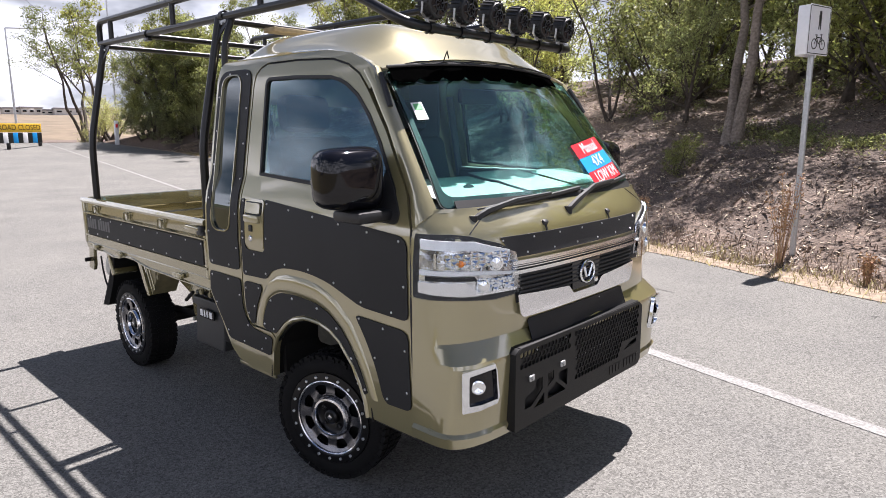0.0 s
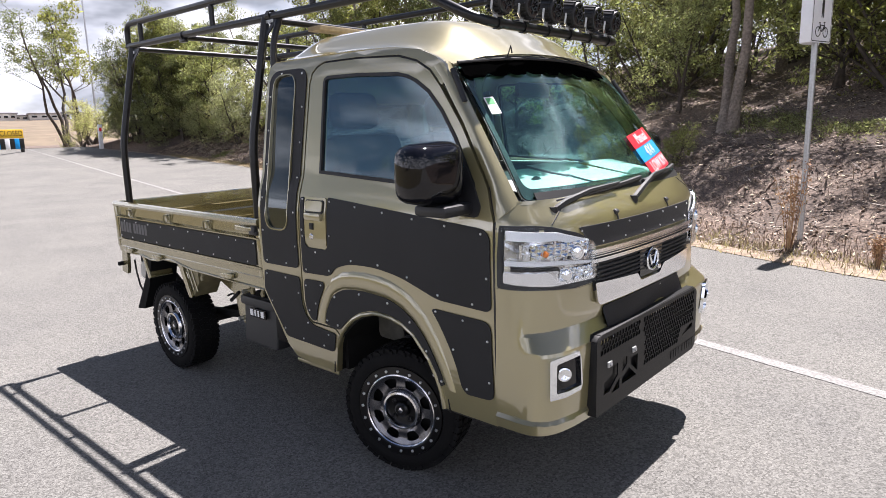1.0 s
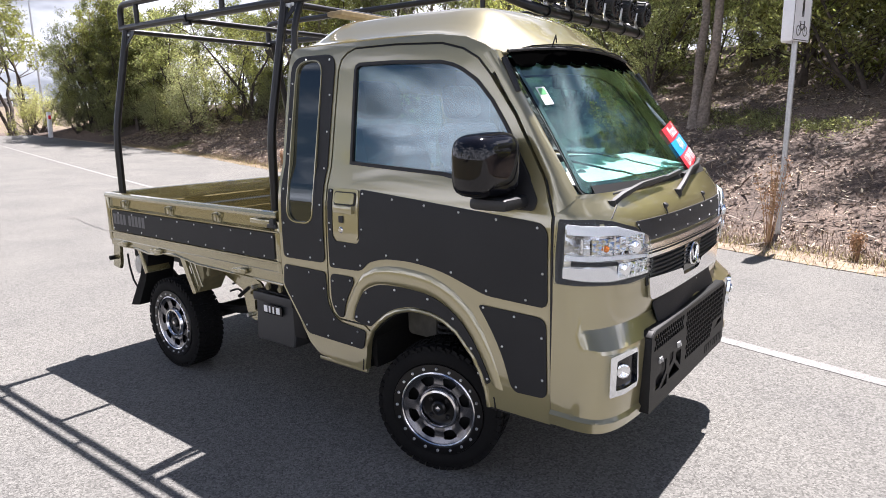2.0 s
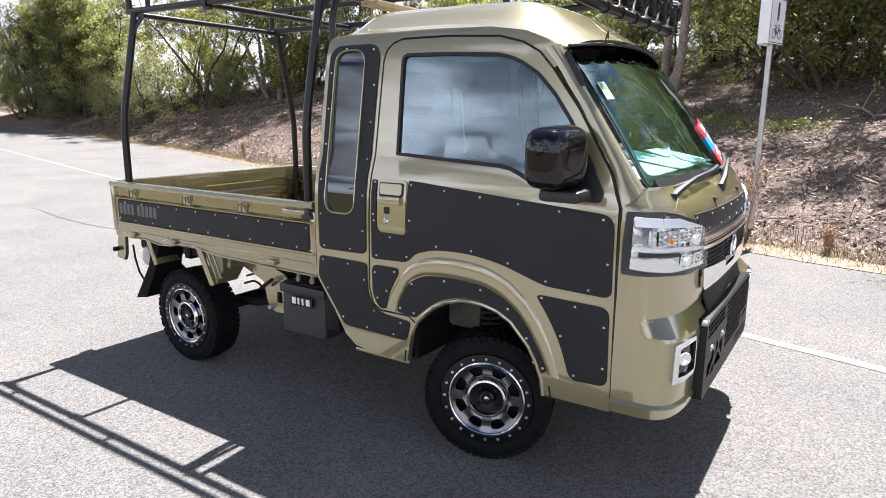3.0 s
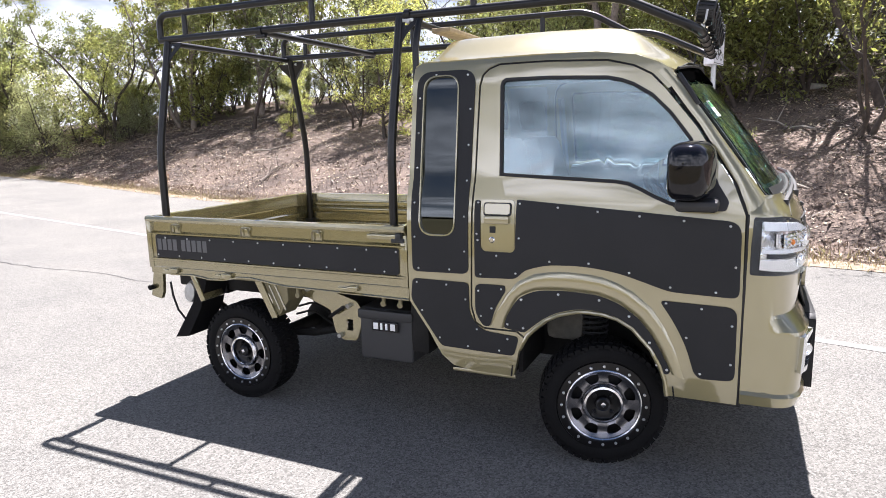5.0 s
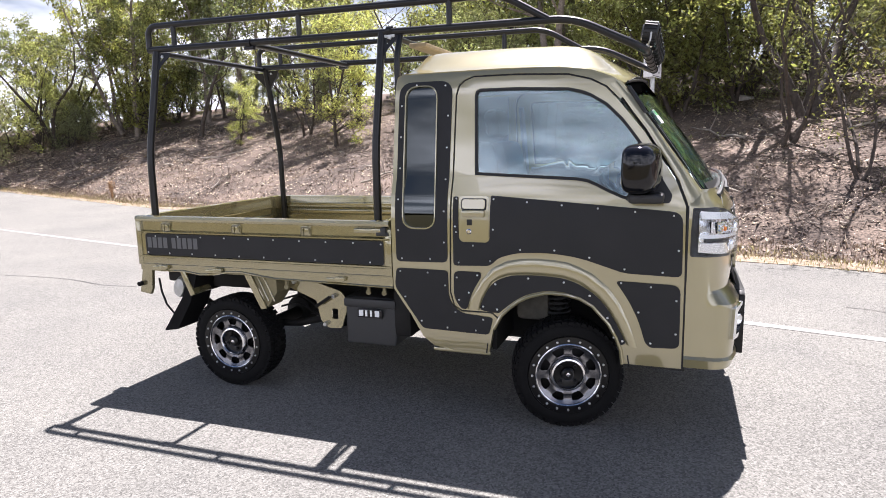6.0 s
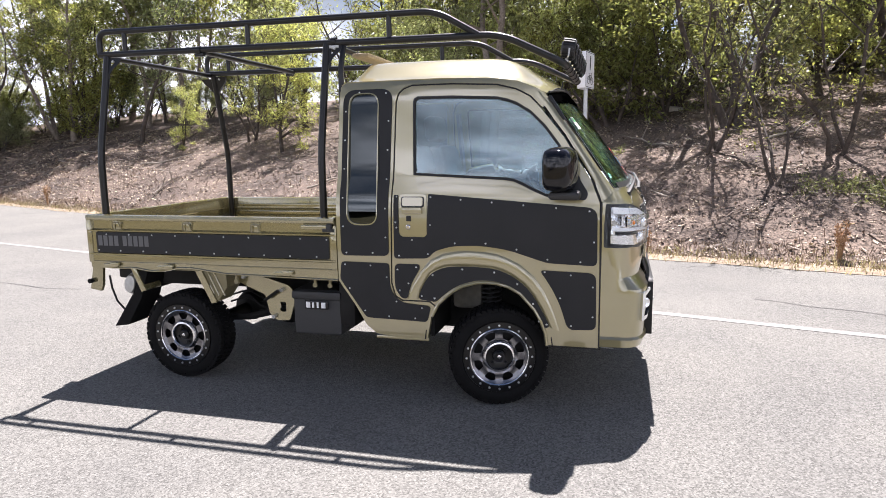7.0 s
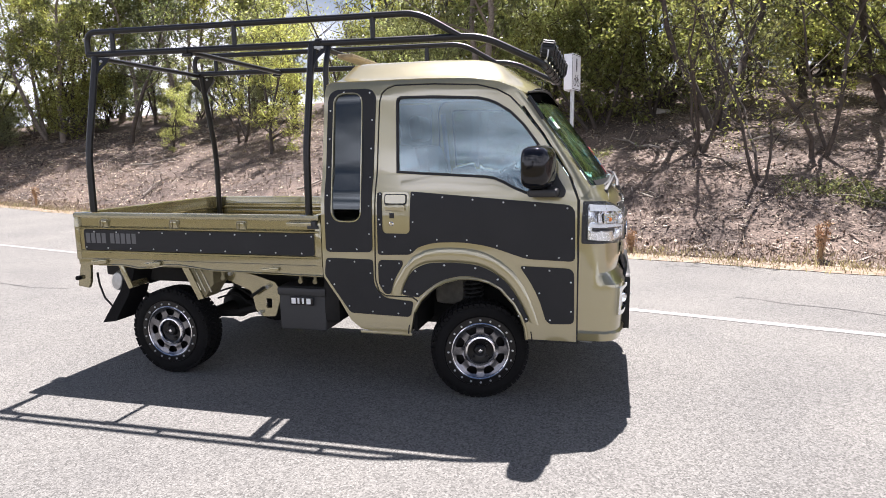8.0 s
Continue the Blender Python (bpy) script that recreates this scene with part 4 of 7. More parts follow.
# roof: shoulders, raised dome, fall to the screen
ROOF_X = [-0.862, -0.845, -0.82, -0.78, -0.74, -0.70, -0.6, -0.45, -0.3, -0.15, -0.08, 0.0, 0.05, 0.10, 0.14, 0.18, 0.205, 0.228, 0.245]
rows = []
for x in ROOF_X:
    ze = float(np.interp(x, [-0.862, -0.83, -0.30, -0.05, 0.10, 0.19, 0.245], [1.690, 1.706, 1.706, 1.698, 1.673, 1.634, 1.612]))
    ye = float(np.interp(x, [-0.862, 0.1, 0.245], [0.590, 0.592, 0.584]))
    row = []
    for k in range(29):
        w = -1 + 2 * k / 28
        y = ye * (abs(w) ** 0.9) * (1 if w > 0 else -1)
        a = abs(y) / ye
        front = 1 - smooth(-0.02, 0.30, x)
        dome = 0.088 * (1 - smooth(0.56, 0.97, a))
        dome *= smooth(-0.862, -0.775, x) * front
        crown = (0.030 + 0.022 * smooth(-0.86, -0.7, x)) * (1 - a ** 2.2)
        row.append((x + 0.045 * (1 - a * a) * smooth(0.1, 0.245, x), y, ze + crown + dome))
    rows.append(row)
part("roof", thicken(grid(rows), 0.012), M_PAINT, truck, "raised olive cab roof", 60)

# windscreen and its border
def screen_pt(a, b, off=0.0):
    """a across -1..1, b up 0..1."""
    lo = Vector((0.582 + 0.088 * (1 - a * a), 0.655 * a, 1.138 - 0.002 * (1 - a * a)))
    hi = Vector((0.236 + 0.052 * (1 - a * a), 0.580 * a, 1.613 + 0.036 * (1 - a * a)))
    p = lo.lerp(hi, b)
    n = Vector((0.80, 0.12 * a, 0.6)).normalized()
    return p + n * (0.022 * 4 * b * (1 - b) * 0.5 + off)


def on_screen(off=0.0):
    return lambda a, b: (tuple(screen_pt(a, b, off)), (-0.80, 0, -0.6))


SCREEN = fillet([(-0.978, 0.005), (0.978, 0.005), (0.978, 0.985), (-0.978, 0.985)], 0.05, 5)
ca, cb = [-0.8, -0.6, -0.4, -0.2, 0, 0.2, 0.4, 0.6, 0.8], [0.2, 0.4, 0.6, 0.8]
b = sheet(SCREEN, [], on_screen(0.002), 0.004, ca, cb)
bmesh.ops.recalc_face_normals(b, faces=b.faces)
screen = part("windscreen", b, M_SCREEN, truck, "clear windscreen reflecting the sky")
screen.visible_shadow = False
inner = fillet([(-0.935, 0.075), (0.935, 0.075), (0.945, 0.90), (-0.945, 0.90)], 0.07, 5)
part("screen_border", sheet(grown(SCREEN, 0.004), [inner], on_screen(-0.004), 0.003, ca, cb), M_SEAM, truck, "black windscreen border band")

# front: hull lofted from plan curves
FRONT_Z = [0.350, 0.360, 0.400, 0.412, 0.520, 0.638, 0.650, 0.695, 0.706, 0.780, 0.860, 0.960, 1.020, 1.050, 1.072, 1.092, 1.112, 1.130, 1.142]
FRONT_F = [0.726, 0.752, 0.763, 0.755, 0.761, 0.767, 0.765, 0.735, 0.732, 0.744, 0.749, 0.750, 0.746, 0.739, 0.729, 0.717, 0.702, 0.686, 0.672]
FRONT_W = [0.705, 0.728, 0.738, 0.727, 0.733, 0.741, 0.740, 0.719, 0.720, 0.730, 0.731, 0.731, 0.729, 0.727, 0.724, 0.717, 0.702, 0.682, 0.664]
FRONT_N = [5.0, 5.6, 5.8, 5.8, 5.8, 5.6, 5.4, 4.0, 3.4, 2.8, 2.6, 2.6, 2.6, 2.55, 2.5, 2.4, 2.3, 2.2, 2.1]
FRONT_0 = [0.530] * 15 + [0.531, 0.537, 0.552, 0.574]


def front_pt(q, z, off=0.0):
    """q: -90 (driver's side) .. 90 degrees round the nose; z height."""
    f, w, n, x0 = (float(np.interp(z, FRONT_Z, c)) for c in (FRONT_F, FRONT_W, FRONT_N, FRONT_0))
    plain = smooth(64, 84, abs(q)) * smooth(0.60, 0.64, z) * (1 - smooth(0.74, 0.80, z))
    f, w, n = f + (0.736 - f) * plain, w + (0.730 - w) * plain, n + (3.6 - n) * plain
    a = radians(abs(q))
    sg = 1 if q >= 0 else -1
    x = x0 + (f - x0 + off) * max(0.0, math.cos(a)) ** (2 / n)
    y = sg * (w + off) * math.sin(a) ** (2 / n)
    return Vector((x, y, z))


def q_of(y, z):
    w, n = float(np.interp(z, FRONT_Z, FRONT_W)), float(np.interp(z, FRONT_Z, FRONT_N))
    sg = 1 if y >= 0 else -1
    return sg * math.degrees(math.asin(min(1.0, (abs(y) / w)) ** (n / 2)))


NOSE_Y = -0.022            # sideways shift of the grille and its fittings, fitted to the camera's view


def on_front(off=0.0):
    """Plan by y across and z up, laid on the nose."""
    def f(y, z):
        p = front_pt(q_of(y + NOSE_Y, z), z, off)
        q = front_pt(q_of(y + NOSE_Y, z), z, off - 0.01)
        w = q - p
        return tuple(p), tuple(w / max(1e-6, w.length))
    return f


def q_front(off=0.0):
    def f(q, z):
        p = front_pt(q * 90, z, off)
        w = front_pt(q * 90, z, off - 0.01) - p
        return tuple(p), tuple(w / max(1e-6, w.length))
    return f


qs = [-90 + 180 * k / 72 for k in range(73)]
rows = [[front_pt(q, z) for q in qs] for z in FRONT_Z]
part("nose", thicken(grid(rows), 0.012), M_PAINT, truck, "olive painted front bumper and hood", 16)

# dark backing behind the bull bar
# rear wall of the cab with its window, floor
RW = [(-0.60, 0.64), (0.60, 0.64), (0.585, 1.69), (-0.585, 1.69)]
RWIN = fillet([(-0.45, 1.12), (0.45, 1.12), (0.43, 1.52), (-0.43, 1.52)], 0.05)
rear_place = lambda y, z: ((-0.850, y * (side_y(z) - 0.01) / 0.6, z), (1, 0, 0))
rear = part("cab_back", sheet(RW, [RWIN], rear_place, 0.03, [], CUT_Z), M_PAINT, truck)
part("back_window", sheet(grown(RWIN, 0.003), [], lambda y, z: ((-0.84, y * (side_y(z) - 0.01) / 0.6, z), (1, 0, 0)), 0.004), M_WINDOW, rear).visible_shadow = False
# boxes added behind the cab wall to shorten the sun sliver it lets by
bm = bmesh.new()
box(bm, -0.888, -0.849, -0.545, 0.545, 0.68, 1.10, 0.006)
box(bm, -0.888, -0.849, -0.545, -0.46, 1.09, 1.60, 0.006)
box(bm, -0.888, -0.849, 0.46, 0.545, 1.09, 1.60, 0.006)
box(bm, -0.888, -0.849, -0.545, 0.545, 1.53, 1.64, 0.006)
part("cab_back_frame", bm, M_PAINT, truck)
bm = bmesh.new()
box(bm, -0.84, 0.52, -0.66, 0.66, 0.66, 0.70, 0.0)
part("cab_floor", bm, M_CABIN, truck)
bm = bmesh.new()
box(bm, -0.36, -0.34, -0.66, 0.66, 0.34, 0.68, 0.0)
box(bm, 0.30, 0.32, -0.66, 0.66, 0.36, 0.68, 0.0)
box(bm, -0.72, -0.36, -0.66, 0.66, 0.38, 0.42, 0.0)
part("inner_wheelhouse", bm, M_CHASSIS, truck)
# unseen box added to stop sun leaking through behind the nose
bm = bmesh.new()
box(bm, 0.32, 0.66, -0.60, 0.60, 0.37, 0.80, 0.0)
part("firewall", bm, M_CHASSIS, truck)
# unseen strip added between cab and bed to keep sun off the ground
bm = bmesh.new()
box(bm, -0.915, -0.845, -0.60, 0.60, 0.60, 0.665, 0.0)
part("cab_mount", bm, M_CHASSIS, truck)

# ---- truck: nose fittings ----
def nose_plate(name, outline, off, thick, material, parent=truck, label="", holes=(), cuts=()):
    return part(name, sheet(outline, list(holes), on_front(off), thick, [-0.36, -0.3, -0.2, -0.1, 0, 0.1, 0.2, 0.3, 0.36], list(cuts)), material, parent, label)


hood_outline = fillet([(-0.472, 1.043), (-0.455, 1.022), (-0.422, 0.970), (0.422, 0.970), (0.455, 1.022), (0.472, 1.043)], 0.012, 3)
hood_panel = nose_plate("hood_panel", hood_outline, 0.005, 0.005, M_PANEL, truck, "matt black riveted panel under the hood edge")
rivets(hood_panel, hood_outline, 0.15, on_front(0.005), 0.012, 0.6)
low_outline = fillet([(-0.340, 0.62), (0.340, 0.62), (0.335, 0.742), (-0.335, 0.742)], 0.012, 3)
low_panel = nose_plate("bumper_panel", low_outline, 0.005, 0.005, M_PANEL, truck, "matt black riveted panel above the bull bar")
rivets(low_panel, low_outline, 0.19, on_front(0.005), 0.013, 0.6)

# black sheet stands in for the shade behind the bull bar's holes
nose_plate("intake", fillet([(-0.45, 0.425), (0.45, 0.425), (0.45, 0.618), (-0.45, 0.618)], 0.02, 3), 0.004, 0.004, M_PLASTIC, truck, "black backing sheet behind the bull bar mesh")
grille = nose_plate("grille", [(-0.400, 0.81), (0.400, 0.81), (0.420, 0.945), (-0.420, 0.945)], 0.004, 0.006, M_PLASTIC, truck, "black slatted grille between chrome bars")
for k in range(6):
    z = 0.832 + 0.0155 * k
    b = bmesh.new()
    tube(b, [front_pt(q_of(y + NOSE_Y, z), z, 0.010) for y in np.linspace(-0.392, 0.392, 21)], 0.0042, 6)
    part("slat", b, M_DARKGREY, grille)
for z0, z1, off in ((0.948, 0.961, 0.020), (0.941, 0.9445, 0.016), (0.933, 0.9365, 0.016), (0.914, 0.927, 0.018)):
    nose_plate("chrome_strip", fillet([(-0.425, z0), (0.425, z0), (0.428, z1), (-0.428, z1)], 0.004, 2), off, 0.014, M_SATIN, grille, "polished chrome grille strip")
nose_plate("chrome_backing", [(-0.402, 0.928), (0.402, 0.928), (0.402, 0.946), (-0.402, 0.946)], 0.011, 0.006, M_DARKGREY, grille)
nose_plate("chrome_garnish", fillet([(-0.400, 0.842), (-0.385, 0.772), (-0.368, 0.757), (0.368, 0.757), (0.385, 0.772), (0.400, 0.842), (0.115, 0.826), (0.085, 0.792), (-0.085, 0.792), (-0.115, 0.826)],
           [0.006, 0.01, 0.01, 0.01, 0.01, 0.006, 0.012, 0.012, 0.012, 0.012], 3), 0.018, 0.014, M_SATIN, grille, "broad chrome lower grille garnish")
nose_plate("badge_plate", fillet([(-0.085, 0.802), (0.085, 0.802), (0.10, 0.915), (-0.10, 0.915)], 0.01, 3), 0.013, 0.01, M_GLOSSBLACK, grille)
b = bmesh.new()
cx = front_pt(0, 0.862).x + 0.018
ringp = [(cx, NOSE_Y + 0.048 * math.cos(a), 0.862 + 0.041 * math.sin(a)) for a in (2 * math.pi * k / 36 for k in range(36))]
tube(b, ringp + ringp[:1], 0.0052, 8, False)
tube(b, [(cx, NOSE_Y - 0.030, 0.886), (cx, NOSE_Y - 0.008, 0.842)], 0.006, 6)
tube(b, [(cx, NOSE_Y + 0.030, 0.886), (cx, NOSE_Y + 0.008, 0.842)], 0.006, 6)
tube(b, [(cx, NOSE_Y - 0.026, 0.876), (cx, NOSE_Y + 0.026, 0.876)], 0.004, 6)
part("badge", b, M_CHROME, grille, "round chrome badge")
# small chrome block put in for a bluish reflection at the garnish's edge
b = bmesh.new()
box(b, cx - 0.012, cx + 0.004, 0.030, 0.056, 0.812, 0.832, 0.003)
part("parking_sensor", b, M_CHROME, grille)
for k in (-1, 1):
    b = bmesh.new()
    y = 0.218 * k - 0.037
    z = 1.066
    p = front_pt(q_of(y, z), z)
    box(b, -0.012, 0.012, -0.013, 0.013, -0.004, 0.014, 0.005, Matrix.Translation(p) @ Matrix.Rotation(radians(-55), 4, "Y"))
    box(b, -0.008, 0.003, -0.006, 0.006, -0.026, 0.004, 0.003, Matrix.Translation(p) @ Matrix.Rotation(radians(-20), 4, "Y"))
    part("hood_catch", b, M_PLASTIC, truck)
# panel joint lines of the bumper
for k in (-1, 1):
    b = bmesh.new()
    tube(b, [front_pt(k * q, z, 0.0005) for q, z in ((88, 0.412), (70, 0.402), (50, 0.399), (30, 0.397))], 0.0035, 6)
    part("bumper_crease", b, M_PAINT, truck)
    b = bmesh.new()
    tube(b, [(0.527, k * (side_y(z) + 0.001), z) for z in (0.345, 0.45, 0.62, 0.78, 0.95, 1.05, 1.075)], 0.0052, 6)
    part("panel_gap", b, M_SEAM, truck)
    b = bmesh.new()
    tube(b, [front_pt(k * q, z, 0.0) for q, z in ((52, 1.062), (48, 1.09), (45, 1.118), (44, 1.138))], 0.0025, 6)
    part("cowl_gap", b, M_SEAM, truck)


M_REFLECTOR = shader("lamp_reflector", (0.90, 0.92, 0.95), rough=0.06, metal=1.0, grain=(60, 0.15), stain=(16, 0.9, (0.07, 0.07, 0.08)), bump=(22, 0.8))


def head_lamp(s):
    """A head lamp: dark bezel, bright reflector with its pieces, clear cover."""
    def q(y, z):
        return s * abs(q_of(y, z)) / 90
    out = [(s * 0.988, 0.858), (s * 0.988, 0.97), (s * 0.975, 1.068), (q(0.66, 1.06), 1.066), (q(0.60, 1.05), 1.056), (q(0.50, 1.02), 1.026), (q(0.432, 0.99), 0.992), (q(0.414, 0.92), 0.92), (q(0.398, 0.845), 0.845), (q(0.52, 0.838), 0.838), (q(0.65, 0.85), 0.850)]
    out = fillet(out, 0.012, 3)
    cx_ = [s * v for v in (0.35, 0.4, 0.5, 0.6, 0.7, 0.8, 0.86, 0.92, 0.96)]
    bezel = part("head_lamp", sheet(out, [], q_front(0.003), 0.006, cx_, [0.9, 0.95, 1.0]), M_DARKGREY, truck, "clear head lamp with bright reflectors")
    qa = lambda d: s * d / 90

    def piece(name, pts, off, mat, r=0.008, label=""):
        part(name, sheet(fillet([(qa(a), z) for a, z in pts], r, 3), [], q_front(off), 0.004, cx_, [0.95]), mat, bezel, label)
    piece("reflector", [(84, 0.880), (83, 1.052), (50, 1.040), (33, 1.000), (30, 0.990), (28, 0.862), (50, 0.858)], 0.009, M_REFLECTOR)
    # upper guide's white also stands in for sky reflected along the lens top
    piece("upper_guide", [(82, 1.022), (82, 1.054), (50, 1.040), (33, 1.002), (34, 0.984), (50, 1.012)], 0.014, M_WHITE, 0.004, "white light guide")
    piece("middle_guide", [(83, 0.940), (83, 0.956), (48, 0.944), (29, 0.926), (29, 0.918), (48, 0.930)], 0.014, M_WHITE, 0.003, "white light guide")
    piece("lower_guide", [(84, 0.880), (84, 0.916), (55, 0.910), (49, 0.882), (30, 0.872), (30, 0.862), (55, 0.862)], 0.014, M_SATIN, 0.003, "silver lower reflector")
    piece("inner_bezel", [(73, 0.962), (73, 1.008), (71.5, 1.008), (71.5, 0.962)], 0.014, M_RIMBRIGHT, 0.002)
    piece("inner_bezel", [(52, 0.946), (52, 1.012), (51, 1.012), (51, 0.946)], 0.014, M_RIMBRIGHT, 0.002)
    piece("dark_insert", [(79, 0.920), (79, 0.936), (50, 0.926), (47, 0.900), (50, 0.912)], 0.013, M_PLASTIC, 0.002)
    for a, z, r in ((40, 0.965, 0.022), (46, 0.895, 0.020)):
        b_ = bmesh.new()
        c = front_pt(s * a, z, 0.006)
        w = (front_pt(s * a, z, 0.02) - c).normalized()
        m = Matrix.Translation(c) @ Vector((0, -1, 0)).rotation_difference(w).to_matrix().to_4x4()
        lathe(b_, [(r * 1.2, 0.0), (r * 1.2, -0.012), (r, -0.012), (r * 0.8, -0.018), (0.0001, -0.022)], 20)
        bmesh.ops.transform(b_, matrix=m, verts=b_.verts[:])
        part("projector", b_, M_CHROME, bezel)
    b_ = bmesh.new()
    c = front_pt(s * 57, 0.972, 0.012)
    lathe(b_, [(0.010, 0.004), (0.010, -0.004), (0.006, -0.009), (0.0001, -0.010)], 14)
    bmesh.ops.transform(b_, matrix=Matrix.Translation(c) @ Vector((0, -1, 0)).rotation_difference((front_pt(s * 57, 0.972, 0.03) - c).normalized()).to_matrix().to_4x4(), verts=b_.verts[:])
    part("indicator", b_, M_AMBER, bezel, "amber indicator bulb")
    for k in range(7):
        b_ = bmesh.new()
        a = 32 + 2.6 * k
        tube(b_, [front_pt(s * (a + 1.5), 0.872, 0.012), front_pt(s * a, 0.915, 0.012)], 0.0028, 5)
        part("reflector_rib", b_, M_DARKGREY if k % 2 else M_RIMBRIGHT, bezel)
    for k in range(5):
        b_ = bmesh.new()
        a = 33 + 3.0 * k
        tube(b_, [front_pt(s * (a + 2), 0.945, 0.012), front_pt(s * a, 0.99, 0.012)], 0.0026, 5)
        part("reflector_rib", b_, M_RIMBLACK if k % 2 else M_RIMBRIGHT, bezel)
    # cut facets of the two reflector chambers
    for a0, a1, z0, z1, nx, nz in ((34, 66, 0.955, 1.004, 9, 4), (31, 49, 0.872, 0.914, 7, 4)):
        b_ = bmesh.new()
        for i in range(nx):
            for j in range(nz):
                aa, ab = a0 + (a1 - a0) * i / nx, a0 + (a1 - a0) * (i + 1) / nx
                za, zb = z0 + (z1 - z0) * j / nz, z0 + (z1 - z0) * (j + 1) / nz
                rim_ = [b_.verts.new(front_pt(s * a, z, 0.0125)) for a, z in ((aa, za), (ab, za), (ab, zb), (aa, zb))]
                tip_ = b_.verts.new(front_pt(s * (aa + (ab - aa) * (0.25 + 0.5 * ((i * 7 + j * 3) % 5) / 4)), za + (zb - za) * (0.3 + 0.4 * ((i + 2 * j) % 3) / 2), 0.0185))
                for k in range(4):
                    b_.faces.new((rim_[k], rim_[(k + 1) % 4], tip_))
        part("reflector_facets", b_, M_CHROME, bezel, "bright cut reflector facets", 5)
    cover = part("lens_cover", sheet(grown(out, -0.004), [], q_front(0.022), 0.003, cx_, [0.9, 0.95, 1.0]), M_LENS, bezel, "clear lens cover", 60)
    cover.visible_shadow = False
    # fog lamp in its chrome frame
    fo = fillet([(qa(57), 0.493), (qa(57), 0.634), (qa(29), 0.643), (qa(26), 0.50), (qa(40), 0.493)], 0.012, 4)
    fi = fillet([(qa(50), 0.515), (qa(50), 0.618), (qa(28), 0.628), (qa(25), 0.517), (qa(38), 0.513)], 0.012, 4)
    frame_ob = part("fog_lamp", ring_sheet(fo, fi, q_front(0.014), 0.02), M_CHROME, truck, "fog lamp in a thick chrome frame")
    part("fog_recess", sheet(fi, [], q_front(0.003), 0.004, cx_, []), M_GLOSSBLACK, frame_ob)
    b_ = bmesh.new()
    c = front_pt(s * 42, 0.575, 0.004)
    lathe(b_, [(0.024, 0.0), (0.024, -0.008), (0.019, -0.010), (0.010, -0.006), (0.0001, -0.004)], 20)
    bmesh.ops.transform(b_, matrix=Matrix.Translation(c) @ Vector((0, -1, 0)).rotation_difference((front_pt(s * 42, 0.575, 0.02) - c).normalized()).to_matrix().to_4x4(), verts=b_.verts[:])
    part("fog_bulb", b_, M_CHROME, frame_ob)


head_lamp(-1)
head_lamp(1)

# wipers
for a0, a1, b1, a2, b2, a3, b3 in ((-0.84, -0.56, -0.010, -0.80, -0.030, 0.10, 0.045), (-0.12, 0.22, 0.03, 0.12, 0.015, 0.90, 0.075)):
    base = screen_pt(a0, -0.085, 0.012)
    tip = screen_pt(a1, b1, 0.040)
    b = bmesh.new()
    tube(b, [base - Vector((0, 0, 0.012)), base + Vector((0.0, 0, 0.016))], 0.017, 12)
    tube(b, [base, base.lerp(tip, 0.3) + Vector((0.008, 0, 0.012)), tip, screen_pt((a1 + a3) / 2 - 0.02, (b1 + b3) / 2, 0.035)], [0.013, 0.012, 0.009, 0.006], 6)
    wiper = part("wiper", b, M_SEAM, truck, "black windscreen wiper")
    b = bmesh.new()
    tube(b, [screen_pt(a2 + (a3 - a2) * t, b2 + (b3 - b2) * t, 0.014) for t in (0, 0.25, 0.5, 0.75, 1)], 0.0095, 6)
    part("wiper_blade", b, M_SEAM, wiper)
# black scuttle under the glass
b = grid([[screen_pt(a, v, 0.006) for a in np.linspace(-0.9, 0.96, 25)] for v in (-0.02, 0.015, 0.045)])
part("scuttle", thicken(b, 0.004), M_SEAM, truck)

# strip and wiring along the top of the screen
b = bmesh.new()
tube(b, [screen_pt(a, 0.985, 0.014) for a in np.linspace(-0.98, 0.72, 25)], 0.006, 8)
part("visor_strip", b, M_PLASTIC, truck, "black strip along the top of the windscreen")
b = bmesh.new()
tube(b, [screen_pt(a, 0.995 + 0.006 * math.sin(a * 23), 0.022 + 0.004 * math.sin(a * 17)) for a in np.linspace(-0.85, 0.7, 40)], 0.0028, 5)
part("lamp_wiring", b, M_SEAM, truck)
for a in (-0.55,):
    b = bmesh.new()
    tube(b, [screen_pt(a, 0.99, 0.02), screen_pt(a + 0.03, 1.04, 0.05), screen_pt(a + 0.05, 1.01, 0.03)], 0.003, 5)
    part("wiring_loop", b, M_SEAM, truck)

# black scallops along the top edge stand in for the driving lamps' dark reflections
rows = [[], [], []]
for k in range(121):
    a = -0.97 + 1.69 * k / 120
    w = ((a + 0.965) / 0.185) % 1.0
    low = 0.862 + 0.030 * max(0.0, abs(w - 0.5) * 2 - 0.55) / 0.45 if a < 0.52 else 0.898
    for row, bb in zip(rows, (low, 0.93, 0.99)):
        row.append(screen_pt(a, bb, 0.010))
part("sun_strip", thicken(grid(rows), 0.002), M_STRIP, truck, "black scalloped strip in place of lamp reflections at the windscreen top")

# stickers on the glass
def glass_sticker(name, corners, off, mat, label):
    (a0, b0), (a1, b1), (a2, b2), (a3, b3) = corners
    rows = []
    for v in np.linspace(0, 1, 5):
        rows.append([screen_pt((a0 * (1 - u) + a1 * u) * (1 - v) + (a3 * (1 - u) + a2 * u) * v, (b0 * (1 - u) + b1 * u) * (1 - v) + (b3 * (1 - u) + b2 * u) * v, off) for u in np.linspace(0, 1, 7)])
    return part(name, thicken(grid(rows), 0.0006), mat, truck, label)


